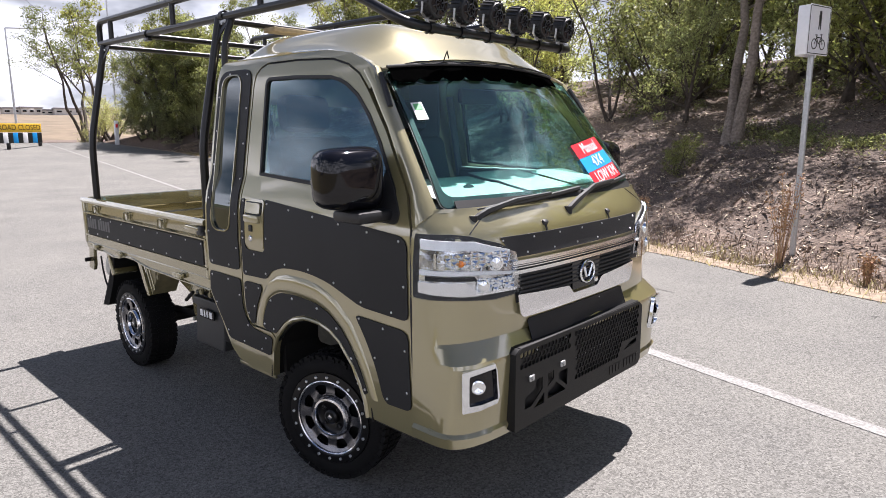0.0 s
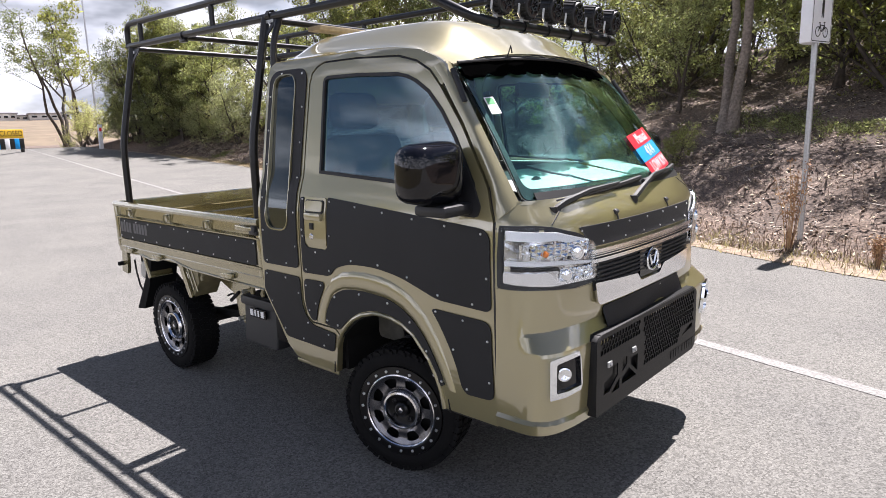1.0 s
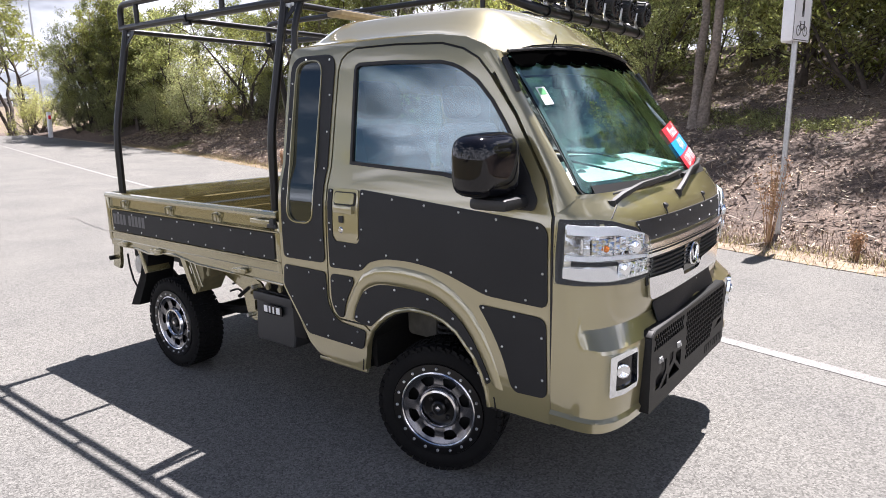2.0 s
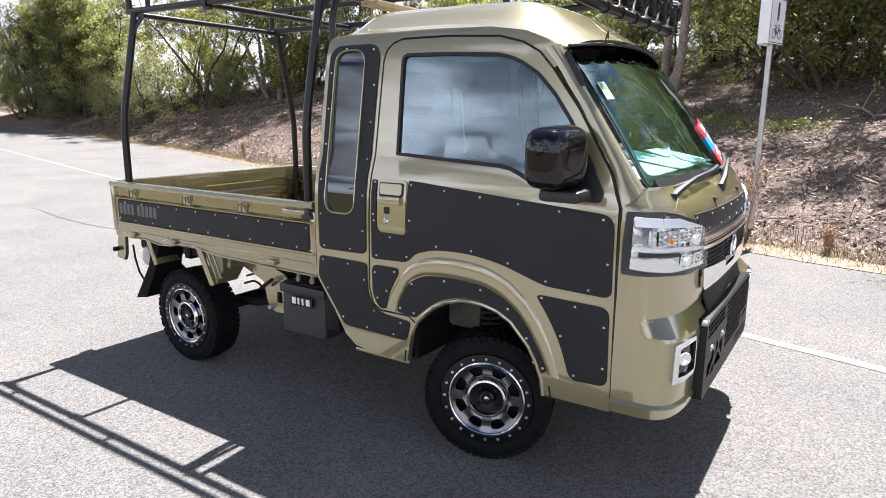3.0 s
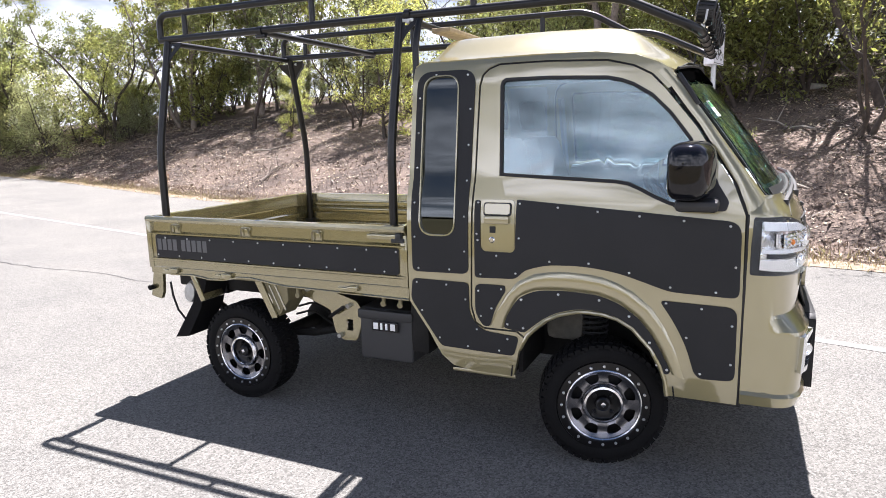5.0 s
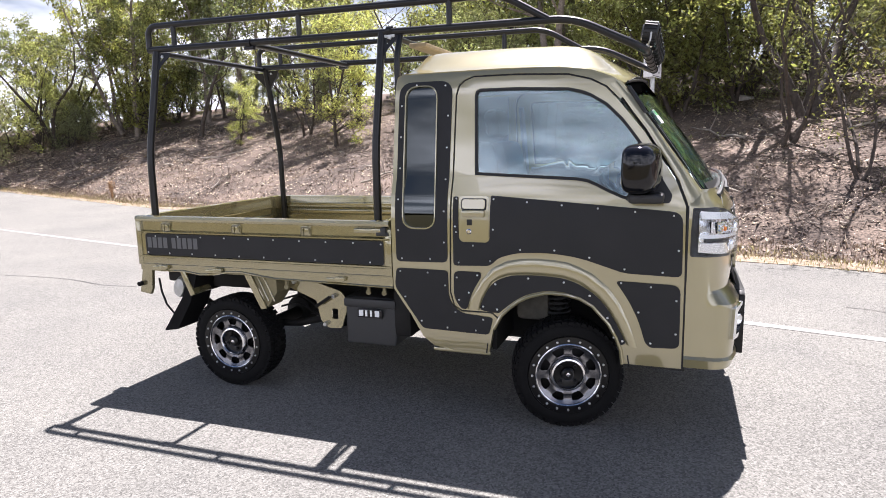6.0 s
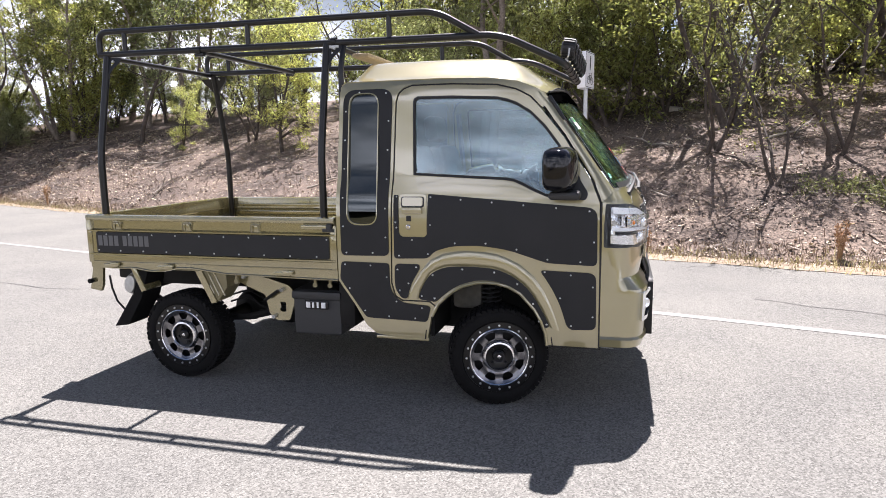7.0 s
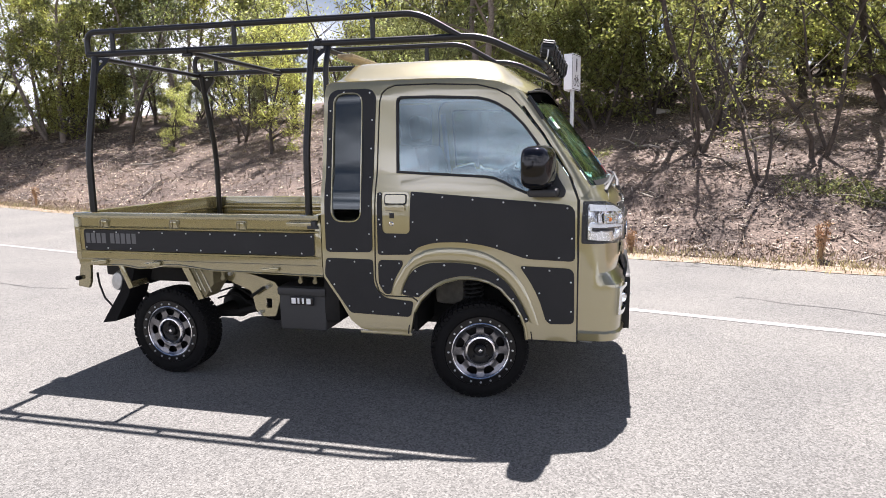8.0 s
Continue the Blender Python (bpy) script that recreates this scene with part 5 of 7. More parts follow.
TL, TR, BR, BL = (0.30, 0.355), (0.80, 0.44), (0.87, 0.10), (0.35, 0.035)
for k, (mat, words) in enumerate(((M_RED, "Manual"), (M_BLUE, "4X4"), (M_RED, "LOW KM"))):
    lerp = lambda p, q, t: (p[0] + (q[0] - p[0]) * t, p[1] + (q[1] - p[1]) * t)
    c = [lerp(TL, BL, k / 3), lerp(TR, BR, k / 3), lerp(TR, BR, (k + 0.98) / 3), lerp(TL, BL, (k + 0.98) / 3)]
    st = glass_sticker("screen_sticker", c, 0.009, mat, ("red" if mat is M_RED else "blue") + " sales sticker with white lettering")
    mid = screen_pt(sum(p[0] for p in c) / 4, sum(p[1] for p in c) / 4, 0.0108)
    ex = (screen_pt(*lerp(c[1], c[2], 0.5), 0.0108) - screen_pt(*lerp(c[0], c[3], 0.5), 0.0108))
    ey = (screen_pt(*lerp(c[0], c[1], 0.5), 0.0108) - screen_pt(*lerp(c[3], c[2], 0.5), 0.0108))
    ez = ex.cross(ey).normalized()
    ex.normalize()
    ey = ez.cross(ex)
    m = Matrix.Translation(mid) @ Matrix((ex, ey, ez)).transposed().to_4x4()
    text_part("sticker_words", words, 0.072, m, M_WHITE, st, "white lettering", 0.92 if k != 1 else 1.1)
glass_sticker("inspection_sticker", [(-0.925, 0.71), (-0.85, 0.71), (-0.85, 0.585), (-0.925, 0.585)], 0.0072, M_WHITE, "small pale green paper sticker")
glass_sticker("sticker_mark", [(-0.915, 0.70), (-0.86, 0.70), (-0.86, 0.655), (-0.915, 0.655)], 0.0084, M_GREEN, "green print on the paper sticker")

# ---- truck: bull bar ----
BX = 0.786
B_L, B_R = -0.497, 0.424
bar_out = fillet([(B_L, 0.374), (B_R - 0.020, 0.380), (B_R, 0.398), (B_R - 0.004, 0.642), (B_R - 0.034, 0.664), (B_L + 0.032, 0.668), (B_L, 0.648)], 0.006, 2)
holes = []


def hexagon(y, z, r=0.0112):
    return [(y + r * math.cos(math.pi / 3 * k + 0.5236), z + r * math.sin(math.pi / 3 * k + 0.5236)) for k in range(6)]


for row in range(10):
    for k in range(38):
        y = -0.462 + 0.0228 * k + (0.0114 if row % 2 else 0)
        z = 0.642 - 0.0196 * row
        if y > 0.385 or (row > 2 and y < -0.115) or (row > 7 and y > 0.23) or -0.160 < y < -0.128:
            continue
        if row > 6 and y > 0.245:
            continue
        holes.append(hexagon(y, z))
# openings round the brackets, the slots at the far end
holes += [fillet(h, 0.004, 2) for h in ([(-0.440, 0.442), (-0.400, 0.442), (-0.335, 0.486), (-0.335, 0.532), (-0.378, 0.532), (-0.378, 0.500), (-0.440, 0.486)],
                                        [(-0.385, 0.430), (-0.322, 0.430), (-0.322, 0.470)], [(-0.300, 0.438), (-0.180, 0.438), (-0.245, 0.486), (-0.300, 0.462)],
                                        [(-0.300, 0.486), (-0.262, 0.504), (-0.262, 0.536), (-0.300, 0.536)], [(-0.232, 0.496), (-0.172, 0.452), (-0.172, 0.520), (-0.232, 0.520)],
                                        [(0.262, 0.474), (0.380, 0.486), (0.380, 0.505), (0.330, 0.500)])]
bull = part("bull_bar", sheet(bar_out, holes, lambda y, z: ((BX, y, z), (-1, 0, 0)), 0.005), M_BULLBAR, truck, "black steel bull bar plate with hexagon mesh")
b = bmesh.new()
box(b, BX - 0.050, BX - 0.005, B_L, B_L + 0.005, 0.378, 0.646, 0.001)
box(b, BX - 0.050, BX - 0.005, B_R - 0.005, B_R, 0.40, 0.640, 0.001)
box(b, BX - 0.045, BX - 0.003, B_L + 0.034, B_R - 0.036, 0.661, 0.668, 0.002)
box(b, BX - 0.045, BX - 0.003, -0.016, 0.016, 0.0, 0.006, 0.001, Matrix.Translation((0, B_L + 0.015, 0.655)) @ Matrix.Rotation(radians(32), 4, "X"))
box(b, BX - 0.034, BX - 0.003, B_L + 0.004, B_R - 0.024, 0.374, 0.380, 0.001)
part("bull_bar_return", b, M_BULLBAR, bull)
for y in (-0.405, -0.209):
    b = bmesh.new()
    box(b, BX - 0.02, BX + 0.006, y - 0.015, y + 0.015, 0.536, 0.558, 0.003)
    tube(b, [(BX + 0.004, y, 0.547), (BX + 0.011, y, 0.547)], 0.007, 6)
    part("bull_bar_bracket", b, M_STEEL, bull)
b = bmesh.new()
tube(b, [(BX - 0.03, -0.34, 0.520), (BX - 0.03, 0.36, 0.545)], 0.010, 8)
part("tow_beam", b, M_STEEL, bull)
for k in range(9):
    b = bmesh.new()
    y = 0.150 + 0.0265 * k + (0.016 if k > 3 else 0)
    box(b, BX + 0.0005, BX + 0.0022, y, y + 0.018, 0.400, 0.434, 0.0)
    part("lettering_bar", b, M_SEAM, bull)

# ---- truck: cabin ----
b = bmesh.new()
box(b, 0.24, 0.555, -0.62, 0.62, 0.80, 1.150, 0.03)
dash = part("dashboard", b, M_CABIN, truck, "dark grey dashboard")
b = bmesh.new()
box(b, 0.20, 0.28, -0.45, -0.22, 1.12, 1.21, 0.03)
part("instrument_hood", b, M_PLASTIC, dash)
for y0, y1, x0, x1, tilt in ((-0.60, -0.14, 0.26, 0.552, 0), (-0.12, 0.20, 0.24, 0.560, 1), (0.22, 0.5, 0.30, 0.556, 2)):
    b = bmesh.new()
    box(b, x0 - x1, 0, y0, y1, 0.0, 0.003, 0.001, Matrix.Translation((x1, 0, 1.160 + 0.002 * tilt)) @ Matrix.Rotation(radians(9 + tilt), 4, "Y"))
    part("dash_papers", b, M_PAPER, dash, "white papers lying on the dashboard")
wheel_c = Matrix.Translation((0.235, -0.33, 1.03)) @ Matrix.Rotation(radians(-38), 4, "Y")
b = bmesh.new()
ringp = [wheel_c @ Vector((0, 0.185 * math.cos(a), 0.185 * math.sin(a))) for a in (2 * math.pi * k / 32 for k in range(33))]
tube(b, ringp, 0.015, 8, False)
for a in (0.2, 2.94, 4.71):
    tube(b, [wheel_c @ Vector((0.03, 0, 0)), wheel_c @ Vector((0, 0.18 * math.cos(a), 0.18 * math.sin(a)))], 0.013, 6)
tube(b, [wheel_c @ Vector((0.0, 0, 0)), wheel_c @ Vector((0.25, 0, -0.02))], 0.035, 10)
part("steering_wheel", b, M_PLASTIC, truck)
for y in (-0.33, 0.33):
    b = bmesh.new()
    box(b, -0.40, 0.10, y - 0.23, y + 0.23, 0.70, 0.86, 0.04)
    seat = part("seat", b, M_SEAT, truck, "grey cloth cab seat")
    b = bmesh.new()
    box(b, -0.08, 0.06, y - 0.22, y + 0.22, 0.0, 0.56, 0.05, Matrix.Translation((-0.42, 0, 0.82)) @ Matrix.Rotation(radians(-14), 4, "Y"))
    part("seat_back", b, M_SEAT, seat)
    b = bmesh.new()
    box(b, -0.05, 0.05, y - 0.13, y + 0.13, 0.0, 0.17, 0.04, Matrix.Translation((-0.585, 0, 1.39)) @ Matrix.Rotation(radians(-8), 4, "Y"))
    part("headrest", b, M_SEAT, seat)
b = bmesh.new()
box(b, 0.18, 0.21, -0.12, 0.12, 1.50, 1.565, 0.02)
part("rear_view_mirror", b, M_PLASTIC, truck)
b = bmesh.new()
tube(b, [(-0.50, 0.58, 1.58), (-0.48, 0.64, 1.20), (-0.46, 0.66, 0.80)], 0.02, 6)
part("belt_pillar_trim", b, M_CABIN, truck)
b = grid([[(x, y, 1.672 - 0.05 * smooth(0.0, 0.2, x)) for y in (-0.56, -0.3, 0, 0.3, 0.56)] for x in (-0.83, -0.6, -0.3, 0.0, 0.1, 0.2)])
part("headlining", thicken(b, 0.006), M_CABINPALE, truck)

for s in (-1, 1):
    b = bmesh.new()
    box(b, -0.46, 0.40, s * 0.640 - 0.030, s * 0.640 + 0.025, 0.72, 1.085, 0.012)
    box(b, -0.45, 0.06, s * 0.640 - 0.030, s * 0.640 + 0.020, 1.08, 1.178, 0.010)
    trim = part("door_trim", b, M_CABIN, truck, "grey inner door trim")
    # pale colour put on the cap for the sun falling on the sill
    b = bmesh.new()
    box(b, -0.44, 0.05, s * 0.640 - 0.034, s * 0.640 + 0.022, 1.178, 1.192, 0.005)
    part("sill_cap", b, M_CABINPALE, trim, "window sill cap coloured pale as if sunlit")
    # unseen panel added inside so that the quarter window stays dark
    b = bmesh.new()
    box(b, -0.835, -0.585, s * 0.585 - 0.008, s * 0.585 + 0.008, 0.70, 1.655, 0.004)
    part("quarter_trim", b, M_CABIN, truck, "dark grey backing added behind the quarter window")

# ---- truck: wheels ----
TYRE_R = 0.262
wheel_meshes = {}


def shared(name, bm, angle=32):
    me = bpy.data.meshes.new(name)
    bmesh.ops.recalc_face_normals(bm, faces=bm.faces[:])
    bm.to_mesh(me)
    bm.free()
    wheel_meshes[name] = me


b = bmesh.new()
lathe(b, [(0.150, 0.060), (0.172, 0.072), (0.190, 0.080), (0.215, 0.083), (0.236, 0.080), (0.248, 0.071), (0.254, 0.056), (0.2555, 0.0), (0.254, -0.056), (0.248, -0.071), (0.236, -0.080),
          (0.215, -0.083), (0.200, -0.081), (0.193, -0.079), (0.187, -0.072), (0.185, -0.060)], 64)
shared("tyre", b)
b = bmesh.new()
N = 52
for k in range(N):
    a = 2 * math.pi * k / N
    rot = Matrix.Rotation(-a, 4, "Y")
    for row, (y0, y1, sh) in enumerate(((-0.078, -0.046, 0.0), (-0.040, -0.014, 0.5), (-0.009, 0.018, 0.15), (0.023, 0.044, 0.6), (0.050, 0.078, 0.2))):
        m = Matrix.Rotation(-(a + sh * 2 * math.pi / N), 4, "Y")
        w = 0.0122 if row in (0, 4) else 0.0102
        r1 = TYRE_R if row in (1, 2, 3) else TYRE_R - 0.003
        box(b, r1 - 0.016, r1 + 0.0, y0, y1, -w, w, 0.0, m @ Matrix.Rotation(radians((-14, 18, -16, 16, 12)[row]), 4, "X"))
    if k % 2 == 0:
        box(b, 0.238, 0.252, -0.0815, -0.074, -0.006, 0.006, 0.0, rot)
shared("tread", b)
b = bmesh.new()
lathe(b, [(0.185, -0.060), (0.190, -0.078), (0.188, -0.083), (0.160, -0.083), (0.156, -0.080), (0.154, -0.060)], 64)
shared("bead_ring", b)
b = bmesh.new()
lathe(b, [(0.156, -0.070), (0.1555, -0.081), (0.152, -0.083), (0.148, -0.080), (0.146, -0.070)], 64)
shared("rim_lip", b)


def ring_place(a, c):
    r = math.hypot(a, c)
    y = float(np.interp(r, [0, 0.03, 0.070, 0.077, 0.084, 0.090, 0.115, 0.140, 0.150], [-0.050, -0.050, -0.054, -0.074, -0.074, -0.066, -0.062, -0.068, -0.076]))
    return (a, y, c), (0, 1, 0)


disc = [(0.1495 * math.cos(2 * math.pi * k / 64), 0.1495 * math.sin(2 * math.pi * k / 64)) for k in range(64)]
wins = []
for k in range(8):
    c = 2 * math.pi * (k + 0.5) / 8
    loop = [(0.098, -0.185), (0.133, -0.245), (0.1370, 0.0), (0.133, 0.245), (0.098, 0.185), (0.095, 0.0)]
    wins.append(fillet([(r * math.cos(c + a), r * math.sin(c + a)) for r, a in loop], 0.010, 3))
centre = [(0.070 * math.cos(2 * math.pi * k / 40), 0.070 * math.sin(2 * math.pi * k / 40)) for k in range(40)]
bm_disc = sheet(disc, wins + [centre], ring_place, 0.014)
bmesh.ops.subdivide_edges(bm_disc, edges=[e for e in bm_disc.edges if e.calc_length() > 0.035], cuts=1)
shared("wheel", bm_disc)
b = bmesh.new()
lathe(b, [(0.065, -0.050), (0.067, -0.074), (0.071, -0.080), (0.079, -0.078), (0.085, -0.066)], 48)
shared("hub_ring", b)
b = bmesh.new()
lathe(b, [(0.072, -0.045), (0.068, -0.056), (0.040, -0.056), (0.030, -0.052), (0.030, -0.068), (0.022, -0.074), (0.0001, -0.074)], 40)
shared("hub_plate", b)
b = bmesh.new()
box(b, -0.009, 0.009, -0.0765, -0.073, -0.009, 0.009, 0.002, Matrix.Rotation(0.7, 4, "Y"))
shared("cap_mark", b)
b = bmesh.new()
lathe(b, [(0.0095, -0.052), (0.0095, -0.066), (0.006, -0.069), (0.0001, -0.069)], 6)
shared("lug_nut", b)
b = bmesh.new()
lathe(b, [(0.0060, -0.080), (0.0060, -0.0875), (0.004, -0.0895), (0.0001, -0.0895)], 8)
shared("ring_bolt", b)
b = bmesh.new()
lathe(b, [(0.150, 0.06), (0.152, -0.055)], 48)
lathe(b, [(0.150, -0.012), (0.12, -0.02), (0.06, -0.03), (0.0001, -0.03)], 32)
shared("brake_drum", b)


def wheel(x, s):
    m = Matrix.Translation((x, s * 0.632, TYRE_R)) @ Matrix.Rotation((0 if s < 0 else math.pi) + radians(17 if x > -1 else 0), 4, "Z") @ Matrix.Rotation(0.4 * (x < -1), 4, "Y")
    rim = mesh_part("wheel", wheel_meshes["wheel"], M_RIMGREY, truck, "gunmetal eight-window alloy wheel with bead ring")
    rim.matrix_basis = m
    for nm, mat in (("tyre", M_RUBBER), ("tread", M_RUBBER), ("bead_ring", M_RIMBLACK), ("rim_lip", M_RIMBRIGHT), ("hub_ring", M_RIMBRIGHT), ("hub_plate", M_RIMBLACK), ("cap_mark", M_RIMBRIGHT), ("brake_drum", M_CHASSIS)):
        mesh_part(nm, wheel_meshes[nm], mat, rim, {"tyre": "black all-terrain tyre", "bead_ring": "black bead ring"}.get(nm, ""))
    for k in range(4):
        o = mesh_part("lug_nut", wheel_meshes["lug_nut"], M_RIMBLACK, rim)
        a = math.pi / 4 + k * math.pi / 2
        o.location = (0.048 * math.cos(a), 0, 0.048 * math.sin(a))
    for k in range(20):
        o = mesh_part("ring_bolt", wheel_meshes["ring_bolt"], M_RIVET, rim)
        a = 2 * math.pi * k / 20
        o.location = (0.1715 * math.cos(a), 0, 0.1715 * math.sin(a))


for wx in (0.0, -1.9):
    for ws in (-1, 1):
        wheel(wx, ws)

# ---- truck: cargo bed ----
X0, X1 = -2.515, -0.872
bed = truck


def gate_section(s):
    """Outline of a side gate in (outwards, height): rolled top rail, recess, black band seat, ribs."""
    return [(0.000, 0.700), (0.000, 0.735), (0.006, 0.740), (0.006, 0.748), (-0.002, 0.753), (-0.002, 0.878), (0.006, 0.884), (0.006, 0.890), (-0.010, 0.900), (-0.010, 0.948), (0.010, 0.954),
            (0.014, 0.966), (0.010, 0.980), (-0.006, 0.984), (-0.026, 0.980), (-0.030, 0.955), (-0.034, 0.900), (-0.026, 0.890), (-0.026, 0.850), (-0.034, 0.840), (-0.034, 0.790), (-0.026, 0.780), (-0.030, 0.700)]


def extruded(sec, path):
    """A closed section carried through frames of (origin, outwards)."""
    bm = bmesh.new()
    rings = [[bm.verts.new(Vector(o) + Vector(w) * a + Vector((0, 0, z))) for a, z in sec] for o, w in path]
    n = len(sec)
    for r0, r1 in zip(rings, rings[1:]):
        for k in range(n):
            bm.faces.new((r0[k], r0[(k + 1) % n], r1[(k + 1) % n], r1[k]))
    bm.faces.new(rings[0][::-1])
    bm.faces.new(rings[-1])
    return bm


for s in (-1, 1):
    gate = part("side_gate", extruded(gate_section(s), [((X0 + 0.006, s * 0.722, 0), (0, s, 0)), ((X1 - 0.004, s * 0.722, 0), (0, s, 0))]), M_BEDPAINT, bed, "ribbed olive bed side gate", 25)
    band = fillet([(-2.450, 0.754), (-0.912, 0.754), (-0.912, 0.878), (-2.450, 0.878)], 0.014, 3)
    flat = lambda off: (lambda x, z: ((x, s * (0.722 + off), z), (0, -s, 0)))
    bp = part("bed_panel", sheet(band, [], flat(0.004), 0.006), M_PANEL, gate, "matt black riveted band panel")
    rivets(bp, band, 0.165, flat(0.004), 0.013)
    if s < 0:
        # grey word blocks on the band
        for k in range(10):
            if k == 4:
                continue
            b = bmesh.new()
            x = -2.436 + 0.0385 * k - (0.016 if k > 4 else 0)
            box(b, x, x + 0.029, -0.7268, -0.7262, 0.796, 0.858, 0.0)
            part("lettering_bar", b, M_GREY_INK, bp)
    for x in (-2.32, -1.83, -1.385):
        b = bmesh.new()
        tube(b, bent([(x, s * 0.716, 0.892), (x, s * 0.730, 0.895), (x, s * 0.730, 0.938), (x + 0.045, s * 0.730, 0.938), (x + 0.045, s * 0.716, 0.900)], 0.008, 3), 0.0038, 6)
        part("rope_hook", b, M_BEDFLOOR, gate, "olive wire rope hook")
        b = bmesh.new()
        box(b, x - 0.004, x + 0.05, s * 0.716 - 0.004, s * 0.716 + 0.004, 0.895, 0.944, 0.002)
        part("hook_plate", b, M_BEDPAINT, gate)
    # gate latch by the cab
    b = bmesh.new()
    box(b, -1.075, -0.915, s * 0.724 - 0.010, s * 0.724 + 0.010, 0.918, 0.944, 0.008)
    part("latch_lever", b, M_BEDPAINT, gate)
    b = bmesh.new()
    box(b, -0.945, -0.880, s * 0.727 - 0.009, s * 0.727 + 0.009, 0.905, 0.925, 0.004)
    box(b, -0.920, -0.890, s * 0.729 - 0.011, s * 0.729 + 0.011, 0.915, 0.950, 0.004)
    part("latch_catch", b, M_DARKGREY, gate)
    # sill under the gate with the swelling over the rear wheel
    sill = [(-2.512, 0.699), (-2.512, 0.660), (-2.36, 0.655), (-2.20, 0.660), (-2.08, 0.645), (-1.98, 0.650), (-1.90, 0.668), (-1.80, 0.672), (-1.70, 0.660), (-1.58, 0.646), (-0.868, 0.636), (-0.868, 0.699)]
    sl = part("bed_sill", sheet(sill, [], flat(-0.004), 0.03), M_BEDPAINT, bed, "olive sill under the bed gate")
    b = bmesh.new()
    tube(b, [(x, s * 0.720, z + 0.004) for x, z in sill[2:-1]], 0.0055, 6)
    tube(b, [(-2.50, s * 0.720, 0.697), (-0.872, s * 0.720, 0.697)], 0.005, 6)
    part("sill_lip", b, M_BEDPAINT, sl)
    for x, z in ((-2.36, 0.676), (-1.98, 0.672), (-1.20, 0.664)):
        b = bmesh.new()
        box(b, x - 0.05, x + 0.05, s * 0.724 - 0.012, s * 0.724 + 0.012, z - 0.010, z + 0.012, 0.005)
        box(b, x + 0.005, x + 0.065, s * 0.730 - 0.010, s * 0.730 + 0.010, z - 0.004, z + 0.020, 0.005)
        part("gate_hinge", b, M_BEDPAINT, sl)
    # corner posts
    b = bmesh.new()
    box(b, -2.520, -2.482, s * 0.700 - 0.026, s * 0.700 + 0.026, 0.690, 0.972, 0.006)
    part("rear_corner_post", b, M_BEDPAINT, bed)
    b = bmesh.new()
    box(b, -0.905, -0.868, s * 0.700 - 0.024, s * 0.700 + 0.024, 0.690, 0.940, 0.006)
    part("front_corner_post", b, M_BEDPAINT, bed)
    # rear bracket with its stop
    br = [(-2.545, 0.520), (-2.470, 0.508), (-2.452, 0.545), (-2.440, 0.662), (-2.512, 0.662)]
    bk = part("rear_bracket", sheet(br, [], flat(-0.014), 0.02), M_BEDPAINT, bed)
    b = bmesh.new()
    tube(b, [(-2.525, s * 0.70, 0.572), (-2.525, s * 0.735, 0.572)], 0.014, 10)
    part("rubber_stop", b, M_RUBBER, bk)

# pressed ribs on the inner faces of the side gates
for s in (-1, 1):
    for z in (0.765, 0.868, 0.925):
        b = bmesh.new()
        box(b, X0 + 0.09, X1 - 0.07, s * 0.688 - 0.007, s * 0.688 + 0.007, z - 0.012, z + 0.012, 0.006)
        part("gate_rib", b, M_BEDPAINT, bed)

# bed floor, front wall, tail gate
b = bmesh.new()
box(b, -2.50, -0.88, -0.70, 0.70, 0.655, 0.690, 0.002)
floor_ob = part("bed_floor", b, M_BEDFLOOR, bed, "worn ribbed olive bed floor")
for k in range(14):
    b = bmesh.new()
    y = -0.60 + 0.092 * k
    box(b, -2.48, -0.90, y - 0.02, y + 0.02, 0.688, 0.697, 0.003)
    part("floor_rib", b, M_BEDFLOOR, floor_ob)
tail = [(-a, z) for a, z in gate_section(1)][::-1]
part("tail_gate", extruded([(a, z) for a, z in gate_section(1)], [((-2.497, -0.690, 0), (-1, 0, 0)), ((-2.497, 0.690, 0), (-1, 0, 0))]), M_BEDPAINT, bed, "olive tail gate", 25)
part("bed_front_wall", extruded([(a, z) for a, z in gate_section(1)], [((-0.905, -0.690, 0), (1, 0, 0)), ((-0.905, 0.690, 0), (1, 0, 0))]), M_BEDPAINT, bed, "olive front wall of the bed", 25)

